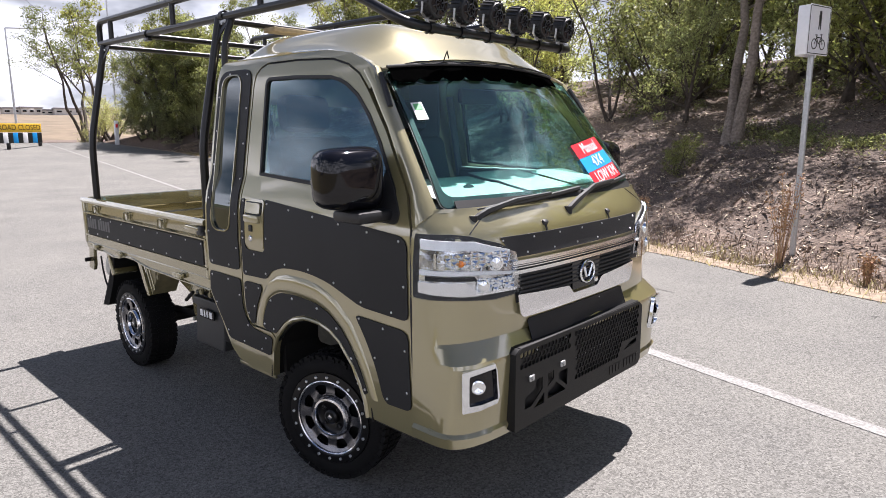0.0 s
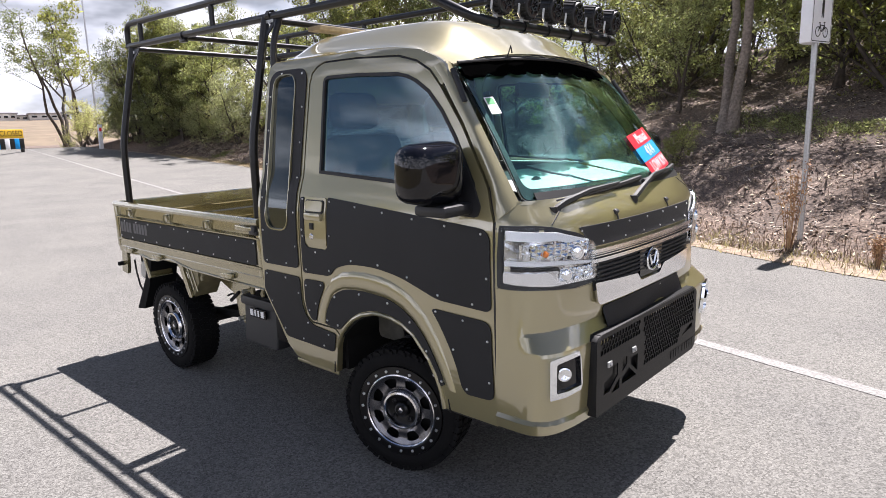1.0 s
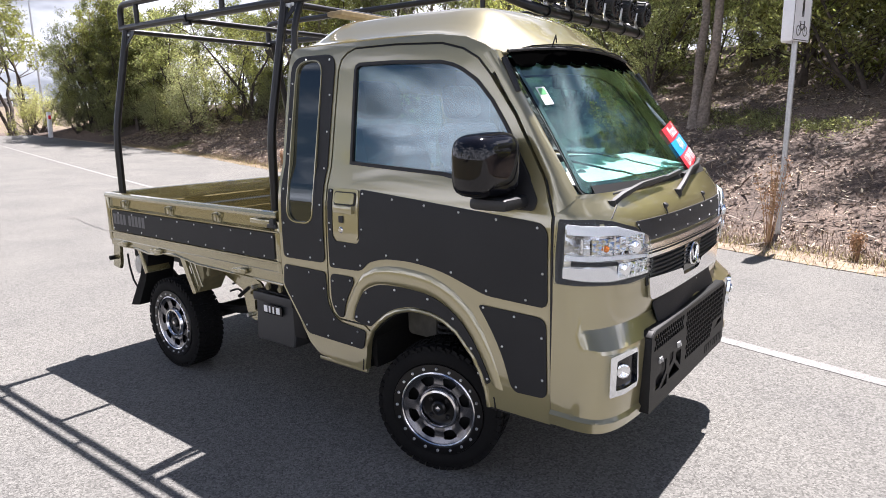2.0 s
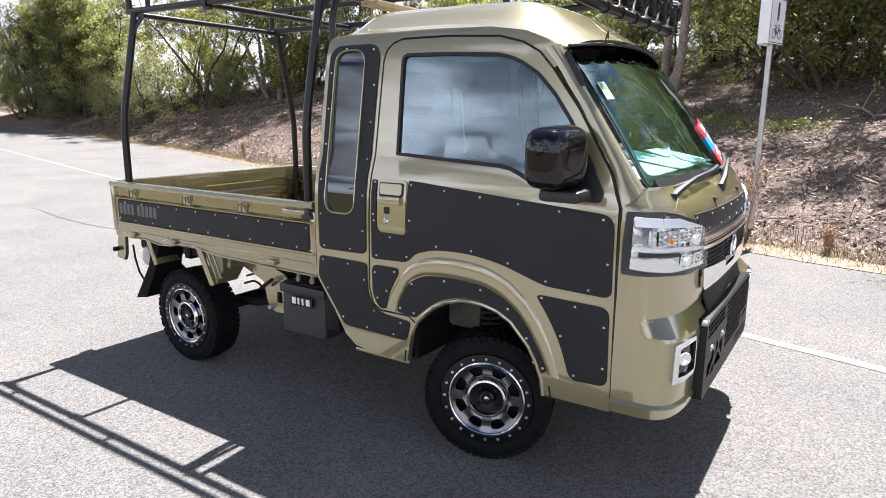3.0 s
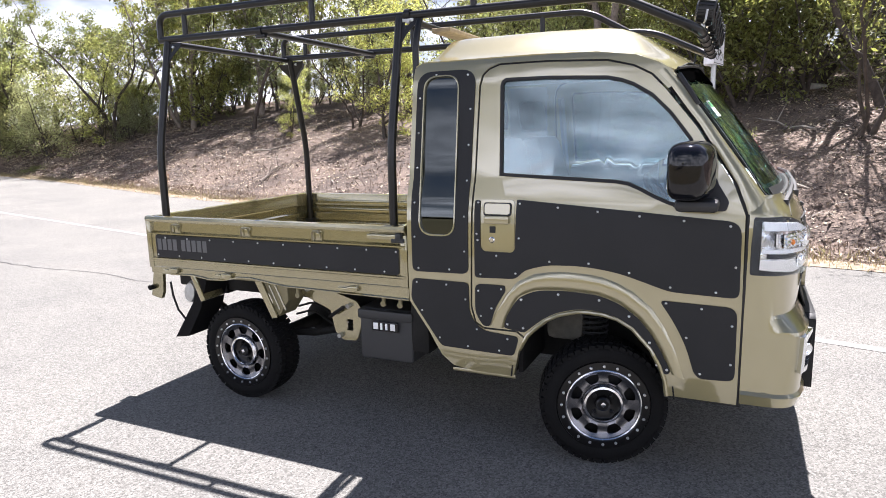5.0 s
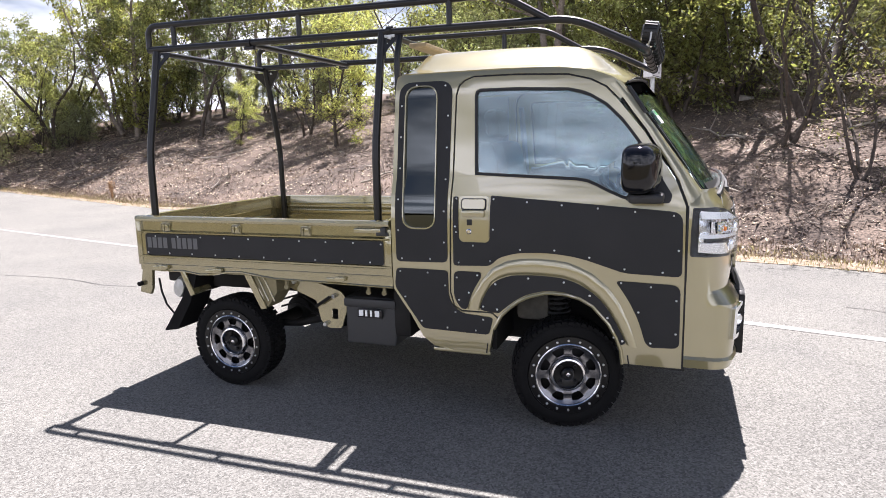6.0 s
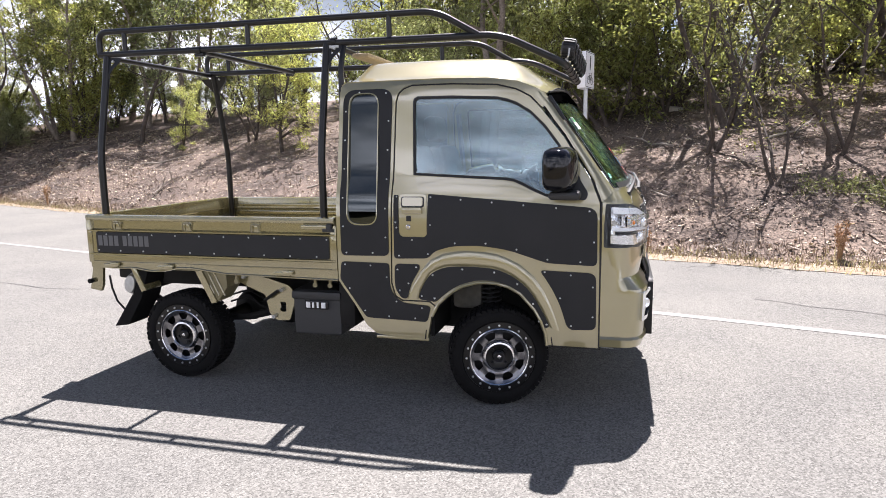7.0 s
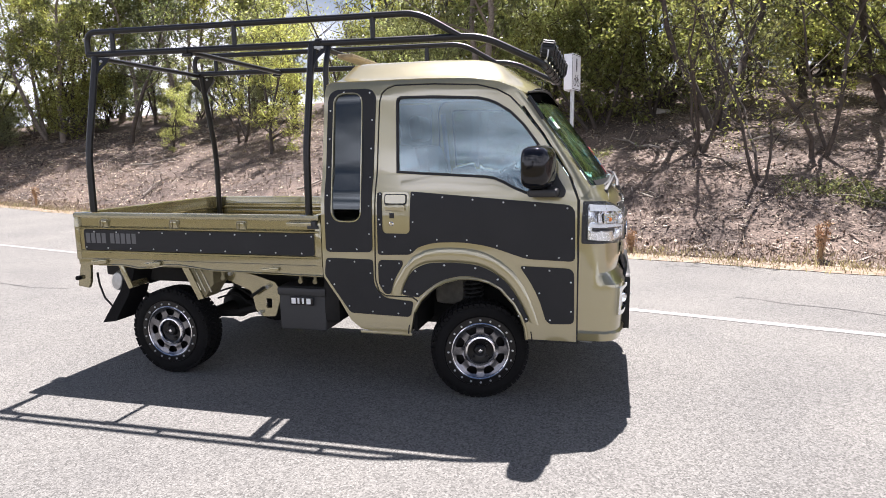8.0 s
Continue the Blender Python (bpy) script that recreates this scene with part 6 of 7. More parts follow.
# ---- truck: chassis and fittings below ----
for s in (-1, 1):
    b = bmesh.new()
    box(b, -2.45, -0.35, s * 0.36 - 0.03, s * 0.36 + 0.03, 0.50, 0.60, 0.008)
    part("frame_rail", b, M_CHASSIS, truck)
    b = bmesh.new()
    tube(b, [(-1.32, s * 0.46, 0.40), (-1.60, s * 0.46, 0.33), (-1.90, s * 0.46, 0.31), (-2.20, s * 0.46, 0.38), (-2.34, s * 0.46, 0.47)], 0.022, 8)
    part("leaf_spring", b, M_CHASSIS, truck)
    b = bmesh.new()
    tube(b, [(-0.02, s * 0.50, 0.28), (-0.06, s * 0.50, 0.50)], 0.028, 10)
    tube(b, [(-0.06, s * 0.50, 0.48), (-0.07, s * 0.50, 0.70)], 0.020, 10)
    part("suspension_strut", b, M_CHASSIS, truck)
    b = bmesh.new()
    for k in range(6):
        z = 0.50 + 0.025 * k
        tube(b, [(-0.06 + 0.055 * math.cos(a), s * 0.50 + 0.055 * math.sin(a), z + 0.025 * a / 6.283) for a in (6.283 * j / 12 for j in range(13))], 0.007, 5)
    part("coil_spring", b, M_DARKGREY, truck)
    # inner wheel arch liner at the front
    rows = []
    for k in range(13):
        a = math.pi * k / 12
        rows.append([(-0.04 + 0.335 * math.cos(a), s * y, 0.335 + 0.325 * math.sin(a)) for y in (0.40, 0.55, 0.712)])
    part("wheel_liner", thicken(grid(rows), 0.006), M_CHASSIS, truck)
    b = bmesh.new()
    box(b, -0.27, -0.10, s * 0.52 - 0.03, s * 0.52 + 0.03, 0.47, 0.655, 0.03)
    part("liner_guard", b, shader("dusty_grey_liner", (0.075, 0.072, 0.062), rough=0.9, grain=(30, 0.4), stain=(9, 0.5, (0.14, 0.13, 0.10))), truck, "dusty grey wheel arch liner flap")
    # rear mudguard, flap, stays
    flap = sheet([(-2.19, 0.640), (-2.245, 0.50), (-2.40, 0.285), (-2.30, 0.300), (-2.19, 0.470), (-2.13, 0.640)], [], lambda x, z: ((x, s * 0.695, z), (0, -s, 0)), 0.17)
    part("mud_flap", flap, M_RUBBER, truck, "black rubber mud flap")
    b = bmesh.new()
    box(b, -0.03, 0.03, -0.075, 0.075, -0.085, 0.085, 0.006, Matrix.Translation((-2.195, s * 0.63, 0.595)) @ Matrix.Rotation(radians(-24), 4, "Y") @ Matrix.Diagonal((0.6, 1, 1, 1)))
    part("mudguard_stay", b, M_BEDPAINT, truck)
    plate = sheet([(-1.80, 0.655), (-1.755, 0.655), (-1.665, 0.470), (-1.700, 0.462)], [], lambda x, z: ((x, s * 0.69, z), (0, -s, 0)), 0.012)
    part("mudguard_stay", plate, M_BEDPAINT, truck)
    plate = sheet([(-1.755, 0.655), (-1.60, 0.655), (-1.60, 0.56), (-1.665, 0.472)], [], lambda x, z: ((x, s * 0.675, z), (0, -s, 0)), 0.14)
    part("mudguard", plate, M_BEDFLOOR, truck)
    for dx in (0.035, 0.075):
        b = bmesh.new()
        tube(b, [(-1.755 + dx, s * 0.678, 0.645), (-1.690 + dx, s * 0.678, 0.510)], 0.005, 6)
        part("mudguard_rib", b, M_BEDPAINT, truck)
    # olive spring bracket
    plate = sheet(fillet([(-1.60, 0.628), (-1.40, 0.600), (-1.26, 0.560), (-1.215, 0.500), (-1.265, 0.350), (-1.345, 0.345), (-1.395, 0.385), (-1.42, 0.50), (-1.60, 0.570)], 0.012, 3),
                  [fillet([(-1.325, 0.40), (-1.285, 0.40), (-1.285, 0.46), (-1.325, 0.46)], 0.008, 3)], lambda x, z: ((x, s * 0.56, z), (0, -s, 0)), 0.012)
    bk = part("spring_bracket", plate, M_BEDPAINT, truck, "olive steel chassis bracket")
    for x, z in ((-1.360, 0.372), (-1.55, 0.605), (-1.30, 0.535)):
        b = bmesh.new()
        tube(b, [(x, s * 0.555, z), (x, s * 0.585, z)], 0.012, 6)
        part("bracket_bolt", b, M_STEEL, bk)
    b = bmesh.new()
    tube(b, [(-1.40, s * 0.60, 0.475), (-1.31, s * 0.60, 0.535)], 0.010, 6)
    part("jack_handle", b, M_CHASSIS, truck)
    # rear lamp and loop
    b = bmesh.new()
    box(b, -2.37, -2.20, s * 0.62 - 0.04, s * 0.62 + 0.04, 0.585, 0.650, 0.012)
    part("rear_crossbox", b, M_CHASSIS, truck)
    b = bmesh.new()
    lathe(b, [(0.0001, -0.035), (0.036, -0.030), (0.046, 0.0), (0.036, 0.03), (0.0001, 0.035)], 20)
    for v in b.verts:
        v.co.z *= 1.5
    lamp = part("work_lamp", b, M_STEEL, truck, "pale clear rear work lamp")
    lamp.matrix_basis = pose(-2.272, s * 0.66, 0.555, 0, 14, 0)
    b = bmesh.new()
    tube(b, [(-2.43, s * 0.67, 0.60), (-2.42, s * 0.67, 0.52), (-2.39, s * 0.67, 0.44), (-2.33, s * 0.67, 0.38)], 0.006, 6)
    part("safety_chain", b, M_CHASSIS, truck)
    for x in (-1.52, -1.02, -0.93):
        b = bmesh.new()
        tube(b, [(x, s * 0.69, 0.645), (x, s * 0.69, 0.600)], 0.010, 8)
        tube(b, [(x, s * 0.69, 0.602), (x, s * 0.70, 0.602)], 0.014, 8)
        part("tie_down_pin", b, M_BEDFLOOR, truck)

b = bmesh.new()
tube(b, [(-1.9, -0.56, 0.262), (-1.9, 0.56, 0.262)], 0.04, 12)
lathe(b, [(0.0001, -0.09), (0.09, -0.06), (0.11, 0.0), (0.09, 0.06), (0.0001, 0.09)], 20, at=(-1.9, 0.05, 0.27))
part("rear_axle", b, M_CHASSIS, truck)
b = bmesh.new()
tube(b, [(0.0, -0.56, 0.262), (0.0, 0.56, 0.262)], 0.03, 12)
part("front_axle", b, M_CHASSIS, truck)
b = bmesh.new()
box(b, -0.85, 0.25, -0.32, 0.32, 0.30, 0.55, 0.04)
part("engine_pan", b, M_CHASSIS, truck)
b = bmesh.new()
box(b, -2.42, -1.1, -0.34, 0.34, 0.52, 0.60, 0.01)
part("bed_subframe", b, M_CHASSIS, truck)
b = bmesh.new()
tube(b, [(-0.85, 0.1, 0.36), (-1.4, 0.12, 0.34), (-1.86, 0.05, 0.28)], 0.03, 10)
part("drive_shaft", b, M_CHASSIS, truck)
b = bmesh.new()
box(b, -1.60, -1.25, 0.1, 0.45, 0.34, 0.50, 0.04)
part("muffler", b, M_CHASSIS, truck)
for k, (z, y) in enumerate(((0.47, -0.44), (0.43, -0.46), (0.52, -0.42))):
    b = bmesh.new()
    tube(b, bent([(-1.25, y, z), (-1.45, y - 0.02, z - 0.05), (-1.60, y, z + 0.03), (-1.75, y + 0.04, z - 0.02)], 0.06, 4), 0.006, 6)
    part("hose", b, M_CHASSIS, truck)
# box under the bed
b = bmesh.new()
box(b, -1.190, -0.882, -0.665, -0.42, 0.306, 0.560, 0.0)
for v in b.verts:
    if v.co.z < 0.4:
        v.co.x = -1.178 if v.co.x < -1 else -0.886
    elif v.co.y < -0.5:
        v.co.y += 0.022
bmesh.ops.bevel(b, geom=b.edges[:], offset=0.016, segments=3, profile=0.6, affect="EDGES")
bxo = part("battery_box", b, M_DARKGREY, truck, "dark grey plastic battery box under the bed")
b = bmesh.new()
box(b, -1.188, -0.884, -0.668, -0.64, 0.508, 0.556, 0.010)
part("box_lid", b, M_DARKGREY, bxo)
b = bmesh.new()
box(b, -1.105, -0.962, -0.6695, -0.66, 0.455, 0.502, 0.003)
win = part("box_window", b, M_GLOSSBLACK, bxo)
for x in (-1.096, -1.058, -1.030, -1.002):
    b = bmesh.new()
    box(b, x, x + (0.026 if x in (-1.096, -1.002) else 0.012), -0.672, -0.669, 0.463, 0.496, 0.001)
    part("window_mark", b, M_WHITE, win, "white mark")
b = bmesh.new()
box(b, -0.90, -0.80, -0.66, -0.45, 0.36, 0.62, 0.02)
part("tank_guard", b, M_CHASSIS, truck)
for k in (-1, 1):
    b = bmesh.new()
    box(b, 0.535, 0.60, k * 0.60 - 0.02, k * 0.60 + 0.02, 0.318, 0.345, 0.006)
    part("tow_eye", b, M_STEEL, truck)
    b = bmesh.new()
    box(b, -0.66, -0.36, k * 0.70 - 0.006, k * 0.70 + 0.006, 0.322, 0.340, 0.004)
    part("sill_flange", b, M_PAINT, truck)

# ---- cargo rack ----
rack = tagged(new("cargo_rack"), "black tubular steel cargo rack over the truck bed and cab", "rack")
RY = 0.535


def bar(name, pts, r=0.0175, parent=rack, bend=0.06, mat=M_RACK, label=""):
    b_ = bmesh.new()
    tube(b_, bent(pts, bend, 6), r, 12)
    return part(name, b_, mat, parent, label)


bar("lower_rail", [(-2.475, -RY, 1.940), (0.005, -RY, 1.915), (0.325, -RY, 1.757), (0.325, RY, 1.757), (0.005, RY, 1.915), (-2.475, RY, 1.940)], 0.0185, bend=0.10)
for s in (-1, 1):
    bar("upper_rail", [(-2.470, s * RY, 1.945), (-2.470, s * RY, 2.072), (-0.340, s * RY, 2.052), (-0.110, s * RY, 1.918)], 0.0175, bend=0.085)
    for x in (-2.285, -1.45, -0.60):
        bar("rail_upright", [(x, s * RY, 1.925), (x, s * RY, 2.064)], 0.0145)
    for x in (-2.42, -0.965):
        bar("post", [(x, s * RY, 1.925), (x, s * 0.660, 1.335), (x, s * 0.664, 0.700)], 0.0205, bend=0.10)
        b = bmesh.new()
        box(b, x - 0.045, x + 0.045, s * 0.655 - 0.032, s * 0.655 + 0.030, 0.697, 0.706, 0.002)
        box(b, x - 0.034, x + 0.034, s * 0.664 - 0.023, s * 0.664 + 0.023, 0.760, 0.800, 0.004)
        tube(b, [(x + 0.02, s * 0.640, 0.78), (x + 0.06, s * 0.632, 0.74), (x + 0.075, s * 0.630, 0.70)], 0.010, 6)
        part("post_foot", b, M_RACK, rack)
        g = sheet([(x + 0.012, 1.915), (x + 0.105, 1.915), (x + 0.098, 1.895), (x + 0.045, 1.845), (x + 0.018, 1.800), (x + 0.010, 1.800)], [[(x + 0.030, 1.895), (x + 0.062, 1.895), (x + 0.034, 1.862)]],
                  lambda a, z: ((a, s * (RY + 0.004 + (1.925 - z) * 0.23), z), (0, -s, 0)), 0.006)
        part("gusset", g, M_RACK, rack)
        b = bmesh.new()
        tube(b, [(x + 0.05, s * (RY + 0.018), 1.895), (x + 0.05, s * (RY - 0.01), 1.895)], 0.008, 6)
        part("gusset_bolt", b, M_STEEL, rack)
    bar("cab_leg", [(-0.866, s * (RY - 0.01), 1.915), (-0.872, s * 0.568, 1.80), (-0.866, s * 0.582, 1.50)], 0.0155, bend=0.12)
    for x in (-1.77, -0.92):
        b = bmesh.new()
        lathe(b, [(0.0195, -0.014), (0.024, -0.014), (0.024, 0.014), (0.0195, 0.014)], 16)
        bmesh.ops.transform(b, matrix=Matrix.Translation((x, s * RY, 1.930)) @ Matrix.Rotation(math.pi / 2, 4, "Z"), verts=b.verts[:])
        part("clamp", b, M_RACK, rack)
        b = bmesh.new()
        box(b, x - 0.03, x + 0.03, s * RY - 0.012, s * RY + 0.012, 1.895, 1.914, 0.003)
        part("clamp_plate", b, M_STEEL if x > -1.5 else M_RACK, rack)
for x, z in ((-2.44, 1.925), (-1.74, 1.918), (-0.94, 1.912)):
    bar("cross_bar", [(x, -RY, z), (x, RY, z)], 0.0155)
b = bmesh.new()
box(b, -0.90, -0.80, -0.34, 0.34, 1.870, 1.892, 0.004)
part("roof_board", b, shader("pale_board", (0.42, 0.33, 0.2), rough=0.7, grain=(40, 0.3)), rack, "pale timber board under the rack")

# corner brackets of the far posts
for x in (-2.42, -0.965):
    for d in (-1, 1):
        g = sheet([(x + d * 0.015, 1.90), (x + d * 0.105, 1.90), (x + d * 0.09, 1.87), (x + d * 0.05, 1.835), (x + d * 0.015, 1.79)], [], lambda a, z: ((a, RY - 0.006 + (1.925 - z) * 0.23, z), (0, 1, 0)), 0.02)
        part("corner_bracket", g, M_RACK, rack)

# round driving lamps on the front bar
b = bmesh.new()
box(b, 0.040, 0.0555, -0.014, 0.044, -0.0035, 0.0035, 0.0)
fin_mesh = bpy.data.meshes.new("lamp_fin")
b.to_mesh(fin_mesh)
b.free()
for k in range(6):
    y = -0.425 + 0.168 * k
    b = bmesh.new()
    lathe(b, [(0.0001, -0.022), (0.040, -0.022), (0.046, -0.020), (0.050, -0.012), (0.050, 0.020), (0.045, 0.042), (0.034, 0.052), (0.0001, 0.054)], 28)
    m = pose(0.352, y, 1.836, 0, 0, 90) @ pose(0, 0, 0, 10, 0, 0)
    lamp = part("driving_lamp", b, M_PLASTIC, rack, "round black driving lamp with finned body")
    lamp.matrix_basis = m
    for j in range(18):
        o = mesh_part("lamp_fin", fin_mesh, M_PLASTIC, lamp)
        o.matrix_basis = Matrix.Rotation(-2 * math.pi * j / 18, 4, "Y")
    b = bmesh.new()
    lathe(b, [(0.0001, -0.0235), (0.038, -0.0235), (0.040, -0.0225)], 24)
    part("lamp_glass", b, M_GLOSSBLACK, lamp)
    for j in range(6):
        b = bmesh.new()
        a = math.pi * j / 3 + 0.3
        tube(b, [(0.008 * math.cos(a), -0.0255, 0.008 * math.sin(a)), (0.037 * math.cos(a), -0.0255, 0.037 * math.sin(a))], 0.0026, 5)
        part("lamp_spoke", b, M_DARKGREY, lamp)
    b = bmesh.new()
    ringp = [(0.021 * math.cos(2 * math.pi * j / 18), -0.0255, 0.021 * math.sin(2 * math.pi * j / 18)) for j in range(19)]
    tube(b, ringp, 0.0024, 5, False)
    part("lamp_ring", b, M_DARKGREY, lamp)
    b = bmesh.new()
    box(b, 0.320, 0.336, y - 0.022, y + 0.022, 1.768, 1.798, 0.004)
    tube(b, [(0.345, y - 0.055, 1.836), (0.340, y - 0.055, 1.800), (0.332, y - 0.03, 1.788), (0.332, y + 0.03, 1.788), (0.340, y + 0.055, 1.800), (0.345, y + 0.055, 1.836)], 0.0045, 6)
    part("lamp_bracket", b, M_STEEL, rack)
    b = bmesh.new()
    lathe(b, [(0.0195, -0.012), (0.0235, -0.012), (0.0235, 0.012), (0.0195, 0.012)], 16, at=(0.325, y, 1.757))
    part("lamp_clamp", b, M_RACK, rack)


# ---- truck: underbody ----
b = bmesh.new()
tube(b, [(-1.50, 0.10, 0.40), (-1.48, 0.10, 0.40), (-1.02, 0.10, 0.40), (-1.00, 0.10, 0.40)], [0.05, 0.085, 0.085, 0.05], 16)
tube(b, bent([(-1.00, 0.10, 0.40), (-0.7, 0.06, 0.38), (-0.3, 0.02, 0.40)], 0.1), 0.022, 8)
part("muffler", b, M_CHASSIS, truck, "dark exhaust muffler under the bed")
b = bmesh.new()
box(b, -1.55, -0.92, 0.20, 0.60, 0.30, 0.52, 0.03)
part("fuel_tank", b, M_CHASSIS, truck, "black fuel tank under the bed")
for x in (-2.3, -1.62, -1.15, -0.80):
    b = bmesh.new()
    box(b, x - 0.03, x + 0.03, -0.40, 0.40, 0.48, 0.56, 0.006)
    part("crossmember", b, M_CHASSIS, truck)
b = bmesh.new()
tube(b, [(-0.60, 0.0, 0.36), (-1.80, 0.0, 0.28)], 0.032, 10)
part("drive_shaft", b, M_CHASSIS, truck)
b = bmesh.new()
box(b, -0.80, -0.10, -0.22, 0.22, 0.26, 0.60, 0.05)
part("engine_sump", b, M_CHASSIS, truck)

# ---- bank cover: litter, sticks, dry grass ----
def scatter_mesh(name, n, spot, size, flat, rng, ratio=0.4):
    """Small flat flakes lying on the bank, one mesh."""
    pos = np.array([spot(rng) for _ in range(n)])
    ang = rng.random(n) * 6.283
    way = np.stack([np.cos(ang), np.sin(ang), rng.normal(size=n) * flat], 1)
    side = np.stack([-np.sin(ang), np.cos(ang), rng.normal(size=n) * flat], 1)
    ln = (size[0] + (size[1] - size[0]) * rng.random((n, 1)) ** 2)
    wd = ln * ratio * (0.5 + rng.random((n, 1)))
    v = np.stack([pos - way * ln / 2, pos + side * wd / 2, pos + way * ln / 2, pos - side * wd / 2], 1).reshape(-1, 3)
    me = bpy.data.meshes.new(name)
    me.vertices.add(n * 4)
    me.vertices.foreach_set("co", v.astype(np.float32).ravel())
    me.loops.add(n * 4)
    me.loops.foreach_set("vertex_index", np.arange(n * 4, dtype=np.int32))
    me.polygons.add(n)
    me.polygons.foreach_set("loop_start", (np.arange(n) * 4).astype(np.int32))
    me.update(calc_edges=True)
    return me


def bank_spot(u0, u1, d0, d1, lift):
    def f(rng):
        u = u0 + (u1 - u0) * rng.random()
        v = edge_v(u) + d0 + (d1 - d0) * rng.random()
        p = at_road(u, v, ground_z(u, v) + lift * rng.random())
        return tuple(p)
    return f


M_LITTER = shader("dry_leaf_litter", (0.340, 0.262, 0.203), rough=0.9, island=0.9)
M_TWIG = shader("grey_twigs", (0.30, 0.26, 0.22), rough=0.9, grain=(20, 0.3), island=0.4)
rng6 = np.random.default_rng(6)
lit = mesh_part("leaf_litter", scatter_mesh("leaf_litter", 85000, bank_spot(-20, 8, 0.35, 9.0, 0.03), (0.025, 0.085), 0.38, rng6), M_LITTER, angle=180)
tagged(lit, "dry brown and grey leaf litter over the bank", "leaf litter", kind="stuff")
lit = mesh_part("leaf_litter", scatter_mesh("leaf_litter", 48000, bank_spot(-52, -20, 0.3, 8.5, 0.03), (0.05, 0.13), 0.38, rng6), M_LITTER, angle=180)
tagged(lit, "dry leaf litter over the farther stretch of the bank", "leaf litter", kind="stuff")
lit = mesh_part("bark_litter", scatter_mesh("bark_litter", 17000, bank_spot(-45, 8, 0.3, 8, 0.05), (0.08, 0.40), 0.16, rng6, 0.08), M_TWIG, angle=180)
tagged(lit, "grey shed bark strips and twigs strewn over the bank", "bark litter", kind="stuff")


def blade_mesh(name, n, spot, tall, rng):
    """Thin upright blades, two triangles each."""
    pos = np.array([spot(rng) for _ in range(n)])
    ang = rng.random(n) * 6.283
    side = np.stack([np.cos(ang), np.sin(ang), 0 * ang], 1)
    h = tall[0] + (tall[1] - tall[0]) * rng.random((n, 1)) ** 2
    lean = rng.normal(size=(n, 3)) * 0.35 * h
    lean[:, 2] = 0
    top = pos + lean + np.array([0, 0, 1]) * h
    mid = pos + lean * 0.35 + np.array([0, 0, 0.55]) * h
    w = 0.002 + 0.004 * rng.random((n, 1))
    v = np.stack([pos - side * w, pos + side * w, mid + side * w * 0.8, top, mid - side * w * 0.8], 1).reshape(-1, 3)
    me = bpy.data.meshes.new(name)
    me.vertices.add(n * 5)
    me.vertices.foreach_set("co", v.astype(np.float32).ravel())
    me.loops.add(n * 5)
    me.loops.foreach_set("vertex_index", np.arange(n * 5, dtype=np.int32))
    me.polygons.add(n)
    me.polygons.foreach_set("loop_start", (np.arange(n) * 5).astype(np.int32))
    me.update(calc_edges=True)
    return me


def verge_spot(rng):
    u = -45 + 54 * rng.random() ** 0.6
    tuft = 0.5 + 0.5 * noise.noise((u * 1.3, 2.0, 5.0))
    v = edge_v(u) - 0.05 + (0.25 + 0.9 * tuft) * rng.random() ** 1.3
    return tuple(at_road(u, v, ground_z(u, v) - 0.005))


M_VERGE = shader("sandy_verge", (0.37, 0.285, 0.205), rough=0.95, grain=(14, 0.6), stain=(1.6, 0.6, (0.25, 0.185, 0.13)), bump=(40, 0.7))
vu = [-90 + 1.5 * i for i in range(40)] + [-30 + 0.25 * i for i in range(170)] + [15, 25, 40]
rows = []
for k, d in enumerate((-0.03, 0.12, 0.28, 0.45, 0.62)):
    lift = (0.006, 0.014, 0.016, 0.014, -0.02)[k]
    row = []
    for u in vu:
        v = edge_v(u) + d * (0.75 + 0.5 * noise.noise((u * 0.9, 4, 2))) + (0.07 * noise.noise((u * 4, k * 3.0, 1)) if k else 0)
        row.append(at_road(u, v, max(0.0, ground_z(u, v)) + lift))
    rows.append(row)
tagged(part("verge", grid(rows), M_VERGE, angle=180), "sandy dry strip between the asphalt and the bank", "verge", kind="structure")
gr = mesh_part("dry_grass", blade_mesh("dry_grass", 22000, verge_spot, (0.025, 0.12), rng6), M_STRAW, angle=180)
tagged(gr, "straw-coloured dry grass along the road edge", "dry grass", kind="stuff")
gr = mesh_part("dead_brush", blade_mesh("dead_brush", 3500, bank_spot(-24, 7, 0.5, 3.0, 0.02), (0.04, 0.20), rng6), shader("dead_brush_stalks", (0.25, 0.19, 0.15), rough=0.9, island=0.5), angle=180)
tagged(gr, "brown dead brush low on the bank", "brush", kind="stuff")
gr = mesh_part("dead_grass", blade_mesh("dead_grass", 26000, bank_spot(-26, 8, 0.20, 1.0, 0.01), (0.02, 0.08), rng6), shader("dead_grass_stalks", (0.33, 0.25, 0.18), rough=0.9, island=0.6), angle=180)
tagged(gr, "dead brown grass fringe where the bank meets the verge", "grass", kind="stuff")


